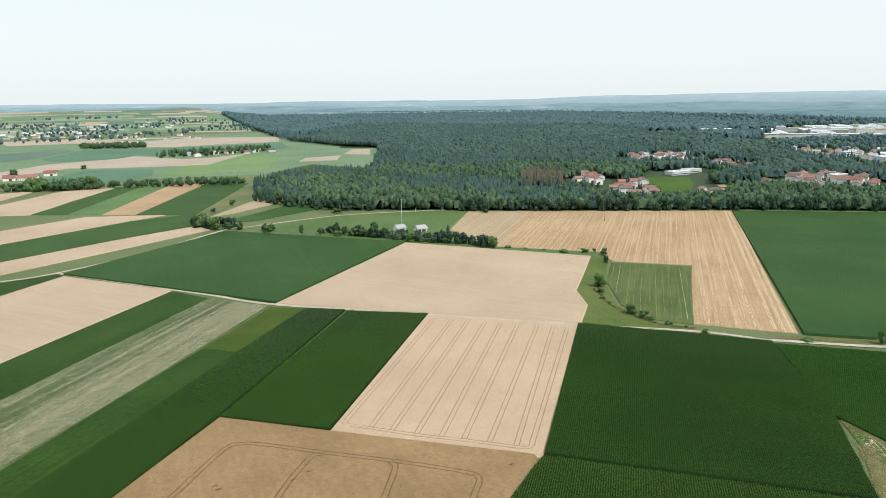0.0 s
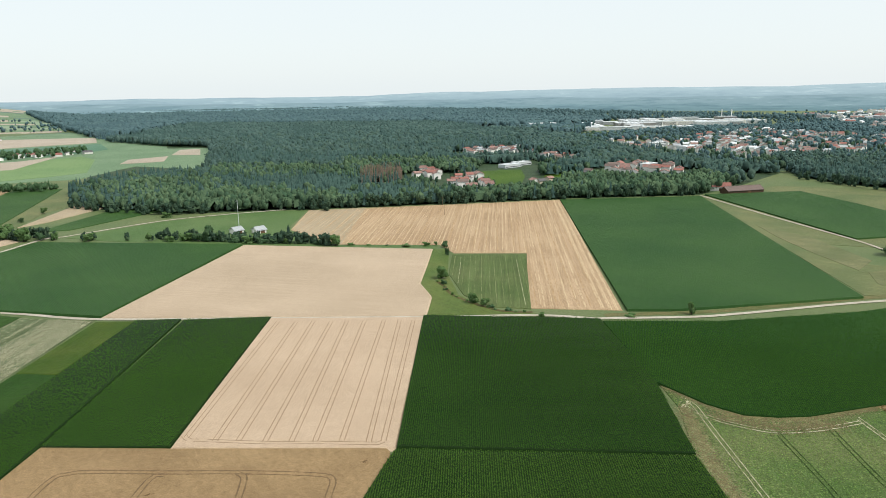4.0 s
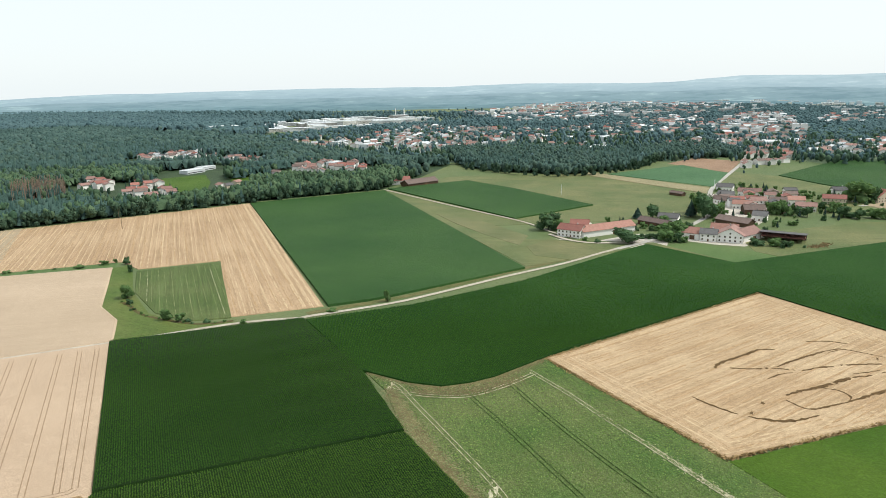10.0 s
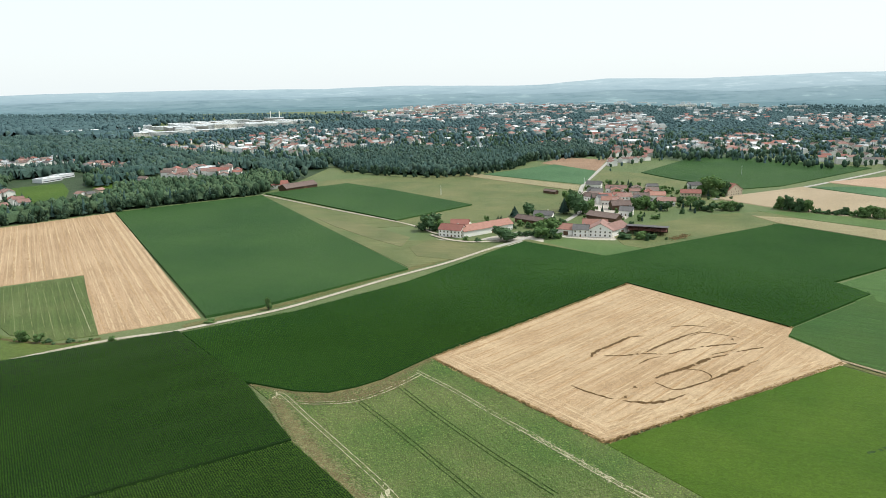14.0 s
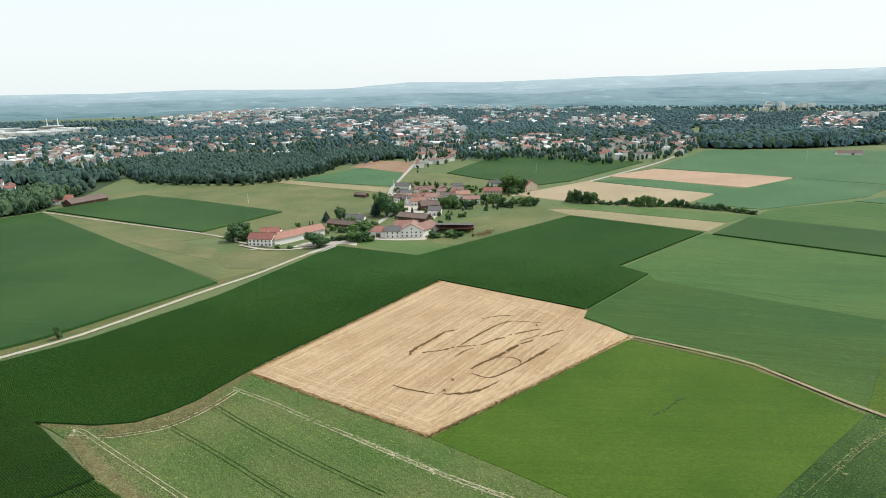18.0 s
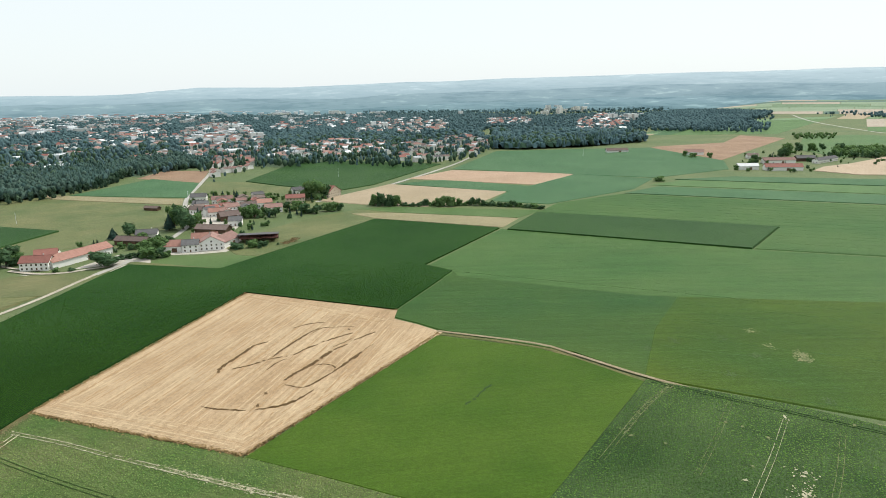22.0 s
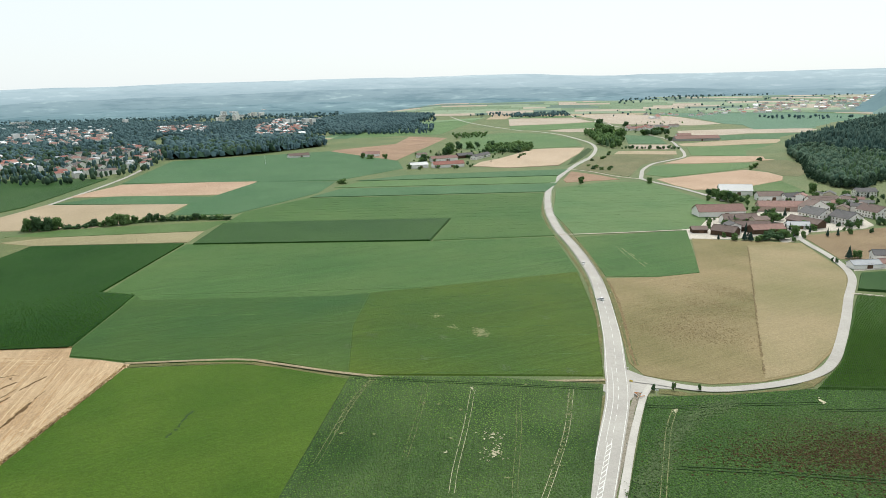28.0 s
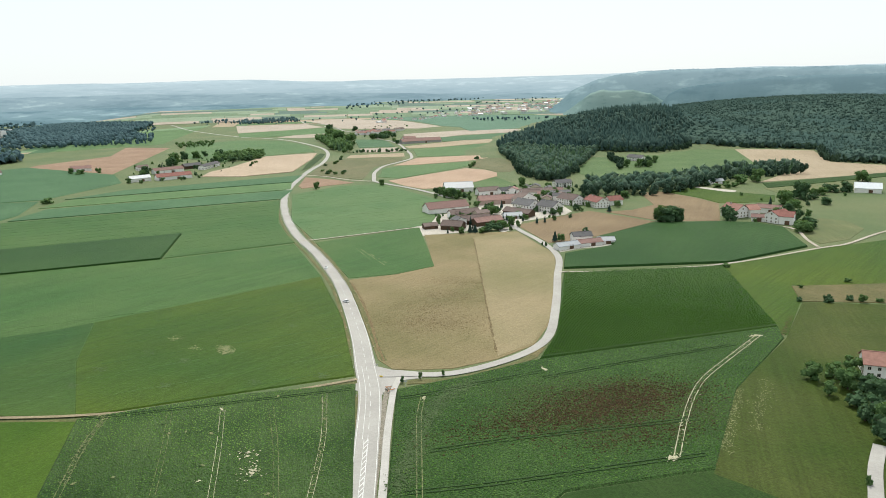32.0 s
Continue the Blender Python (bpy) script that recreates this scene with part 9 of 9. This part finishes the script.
M["maize_leaf"] = foliage("maize_leaf", (0.055, 0.14, 0.026), (0.088, 0.185, 0.038), 0.75, 0.4, broad=0.25)
M["maize_leaf_dark"] = foliage("maize_leaf_dark", (0.04, 0.11, 0.022), (0.078, 0.168, 0.035), 0.72, 0.4, broad=0.35)
M["maize_leaf_light"] = foliage("maize_leaf_light", (0.06, 0.145, 0.026), (0.125, 0.215, 0.045), 0.7, 0.4, broad=0.3)
for name, a, near, leaf in (("maize_field_4", 75, 310, "maize_leaf_dark"), ("maize_field_5", 75, 310, "maize_leaf_light"), ("maize_field_2", 72, 310, "maize_leaf"), ("maize_field_3", 76, 270, "maize_leaf"), ("maize_field_9", 140, 380, "maize_leaf"), ("maize_field_6", 62, 330, "maize_leaf_dark")):
    maize_rows("maize_plants", OBJ[name], radians(a), a, near=near, leaf=leaf)


# ---- leafy plants on the near beet, soy and meadow ----
def leafy(name, parent, gap, kind, size, seed, label, near=330.0, lift=0.12):
    """Leaf clumps all over a low crop near the hovering drone, as one object of stuff."""
    top = top_of(parent)
    poly = [(v.co.x, v.co.y) for v in parent.data.vertices if v.co.z > top - 0.01]
    clumps(name, parent, (q for q in scatter(poly, gap, seed) if math.hypot(q[0], q[1]) < near + 80 * q[2].random()), kind, size, label, lift)


M["soy_leaf"] = foliage("soy_leaf", (0.105, 0.225, 0.05), (0.205, 0.32, 0.092), 0.7, 0.3, broad=0.75)
M["beet_leaf"] = foliage("beet_leaf", (0.06, 0.15, 0.03), (0.14, 0.24, 0.065), 0.7, 0.3, broad=0.5)
M["grass_tuft"] = foliage("grass_tuft", (0.135, 0.25, 0.065), (0.25, 0.32, 0.12), 0.7, 0.3, broad=0.4)
leafy("soy_plants", soy, 0.95, "soy_leaf", (0.25, 0.55), 401, "leafy green soy plants", 300)
leafy("beet_plants", beet3, 1.25, "beet_leaf", (0.25, 0.62), 402, "leafy green beet plants", 330)
leafy("grass_tufts", strip, 1.0, "grass_tuft", (0.2, 0.5), 403, "rough tufts of green grass and clover", 240)


# ---- trees along the wood's edge, bare trunks ----
def edge_trees(points, gap, tall, seed, label):
    """Full-crowned trees along the edge of a wood, as one object."""
    rng = random.Random(seed)
    vs, fs, o = [], [], 0
    for p in smooth_line(points, gap):
        h = rng.uniform(*tall)
        w, a, me = h * rng.uniform(0.6, 0.9), rng.random() * 6.28, rng.choice(BUSHES)
        v = np.array([q.co for q in me.vertices])
        f = np.array([q.vertices for q in me.polygons])
        x, y = p.x + rng.uniform(-3, 3), p.y + rng.uniform(-3, 3)
        ca, sa = math.cos(a) * w, math.sin(a) * w
        vs.append(np.stack((x + ca * v[:, 0] - sa * v[:, 1], y + sa * v[:, 0] + ca * v[:, 1], height(x, y) + h * (v[:, 2] - 0.12)), -1))
        fs.append(f + o)
        o += len(v)
    ob = mesh_object("edge_trees", np.concatenate(vs).tolist(), np.concatenate(fs).tolist(), M["wood_mixed"])
    tagged(ob, label, "trees", kind="stuff")


edge_trees([(-217, 801), (-166, 760), (-111, 730), (-52, 733), (-4, 729), (43, 708)], 11, (9, 15), 1, "broadleaf trees along the edge of the wood")
edge_trees([(30, 722), (86, 717), (131, 714), (181, 712), (241, 709), (300, 707)], 9, (11, 17), 2, "broadleaf trees along the edge of the wood")
edge_trees([(308, 708), (370, 699), (446, 687)], 9, (11, 16), 3, "broadleaf trees along the edge of the wood")
edge_trees([(651, 771), (657, 689), (692, 613), (799, 599), (938, 634), (1013, 599)], 13, (10, 16), 4, "broadleaf trees along the edge of the wood")
edge_trees([(880, -802), (838, -777), (749, -702), (693, -666), (645, -648), (627, -660), (668, -736)], 9, (9, 14), 5, "broadleaf trees below the wooded spur")
edge_trees([(836, -962), (792, -1012), (762, -1046), (758, -1135), (784, -1180), (703, -1198), (586, -1246), (532, -1165), (486, -1088), (414, -1100), (300, -1116)], 9, (10, 15), 13, "broadleaf trees along the edge of the ridge wood")
edge_trees([(765, -925), (720, -880), (682, -850), (645, -803)], 8, (9, 14), 12, "strip of broadleaf trees across the meadow")
edge_trees([(518, -584), (490, -617), (463, -661), (476, -805), (442, -920)], 11, (10, 17), 6, "broadleaf trees below the wooded spur")
edge_trees([(-100, 609), (-72, 595), (-42, 581), (-1, 563), (20, 553), (34, 544)], 3.6, (6, 11), 8, "dense row of dark bushes and small trees by the farm")
edge_trees([(-238, 653), (-220, 633), (-210, 635), (-206, 646), (-188, 631)], 6, (7, 11), 9, "greyish green willows beside the farm track")
edge_trees([(-163, 621), (-155, 621)], 5, (7, 9), 10, "greyish green willows beside the farm track")
edge_trees([(-129, 616), (-109, 605)], 12, (5, 7), 11, "bushes beside the farm track")


def bare_trunks(places):
    verts, faces = [], []
    for x, y, rng in places:
        h, o = rng.uniform(17, 25), len(verts)
        for z, r in ((0, 0.3), (h, 0.12)):
            verts += [(x + r * math.cos(i * 1.257) + z * rng.uniform(-0.01, 0.01), y + r * math.sin(i * 1.257), z) for i in range(5)]
        faces += [(o + i, o + (i + 1) % 5, o + 5 + (i + 1) % 5, o + 5 + i) for i in range(5)]
        for k in range(7):
            a, z, q = rng.random() * 6.28, h * rng.uniform(0.55, 1.0), len(verts)
            verts += [(x, y, z), (x, y, z + 0.3), (x + 1.6 * math.cos(a), y + 1.6 * math.sin(a), z + 0.5)]
            faces.append((q, q + 1, q + 2))
    tagged(mesh_object("bare_trunks", verts, faces, M["dead_wood"]), "stand of bare greyish brown conifer trunks", "trees", kind="stuff")


M["dead_wood"] = plain("dead_wood", (0.3, 0.21, 0.16), 0.95, 0.2)
bare_trunks(scatter([(96, 875), (149, 869), (160, 931), (108, 943)], 5, 71))


# ---- open barn of the village farm ----
def open_barn(ax, ay, bx, by, deep):
    """A long field barn: a dark lean-to roof on timber posts over a lower red roof, open to the meadow."""
    a, b = Vector((ax, ay, 0)), Vector((bx, by, 0))
    d = (b - a).normalized()
    n = Vector((-d.y, d.x, 0))
    if n.dot(a) < 0:
        n = -n
    L = (b - a).length
    top = bpy.data.objects.new("open_barn", None)
    scene.collection.objects.link(top)
    top.location = (a + n * deep / 2 + d * L / 2).to_tuple()
    top.rotation_euler = (0, 0, math.atan2(d.y, d.x))
    tagged(top, "open timber field barn under a dark roof on posts", "barn")
    side = 1 if Vector((-d.y, d.x, 0)).dot(n) > 0 else -1

    def slab(z0, z1, y0, y1, x0, x1, thick=0.25):
        bm = bmesh.new()
        v = [bm.verts.new((x, side * y, z + k)) for k in (0, thick) for x, y, z in ((x0, y0, z0), (x1, y0, z0), (x1, y1, z1), (x0, y1, z1))]
        for q in ((0, 1, 2, 3), (4, 5, 6, 7), (0, 1, 5, 4), (1, 2, 6, 5), (2, 3, 7, 6), (3, 0, 4, 7)):
            bm.faces.new([v[i] for i in q])
        bmesh.ops.recalc_face_normals(bm, faces=bm.faces)
        return bm
    part("roof", slab(6.6, 5.2, -deep / 2 - 1, deep / 2 + 1, -L / 2 - 1, L / 2 + 1), M["slate"], top)
    part("low_roof", slab(3.2, 4.4, -deep / 2 + 1, deep / 2 - 1, -L / 2, L / 2), M["tile_red"], top, "faded red lower roof")
    bm = bmesh.new()
    box(bm, -L / 2, L / 2, side * (deep / 2 - 0.2) - 0.1, side * (deep / 2 - 0.2) + 0.1, -0.2, 5.0)
    part("back_wall", bm, M["boards"], top)
    for i in range(8):
        x = -L / 2 + 0.3 + i * (L - 0.6) / 7
        bm = bmesh.new()
        box(bm, x - 0.13, x + 0.13, -side * deep / 2 - 0.13, -side * deep / 2 + 0.13, -0.2, 6.55)
        part("post", bm, M["boards"], top)


rubble = OBJ["village_meadow_2"]
for i, (x, y) in enumerate([(516, 221), (523, 219), (532, 219)]):
    patch(rubble, x, y, 9, 5, 0, "hay_clump", 0.4 * i, 500 + i, "rough_heap")
    clumps("rough_tufts", rubble, spread(x, y, 3, 2, 0.3, 60, 510 + i), "hay_clump", (0.4, 1.0), "heap of dry branches and weeds", 0.5)
open_barn(512, 259, 522, 230, 13)


# ---- gardens and yards ----
def garden(poly, gap, seed, group, keep=0.6, tall=(3, 7)):
    for x, y, rng in scatter(poly, gap, seed):
        if rng.random() < keep:
            h = round(rng.uniform(*tall), 1)
            k = rng.choice(("d", "d", "b", "b", "c"))
            tree(round(x), round(y), h * (1.4 if k == "c" else 1), h * (0.5 if k == "c" else 0.95), k, group)


garden([(520, 312), (741, 433), (766, 385), (784, 322), (754, 248), (640, 240), (599, 269), (536, 267)], 13, 51, "village garden trees", 0.6)
garden([(423, 410), (451, 396), (513, 378), (529, 336), (457, 287), (454, 317), (453, 378)], 14, 52, "village garden trees", 0.55)
garden([(485, 249), (515, 257), (518, 229), (499, 216)], 9, 53, "village garden trees", 0.6, (2.5, 5))
garden([(467, -338), (643, -474), (626, -572), (585, -638), (471, -603), (429, -470), (438, -422), (425, -384)], 12.5, 54, "hamlet garden trees", 0.55)
garden([(326, -558), (408, -704), (364, -775), (326, -783), (261, -574), (282, -579)], 19, 55, "farm garden trees", 0.4)
garden([(1024, -227), (1308, -312), (1335, -470), (1297, -540), (1116, -455), (998, -316)], 20, 56, "farm garden trees", 0.5)
garden([(1580, -899), (2042, -1180), (1935, -1316), (1449, -957)], 26, 57, "farm garden trees", 0.3)
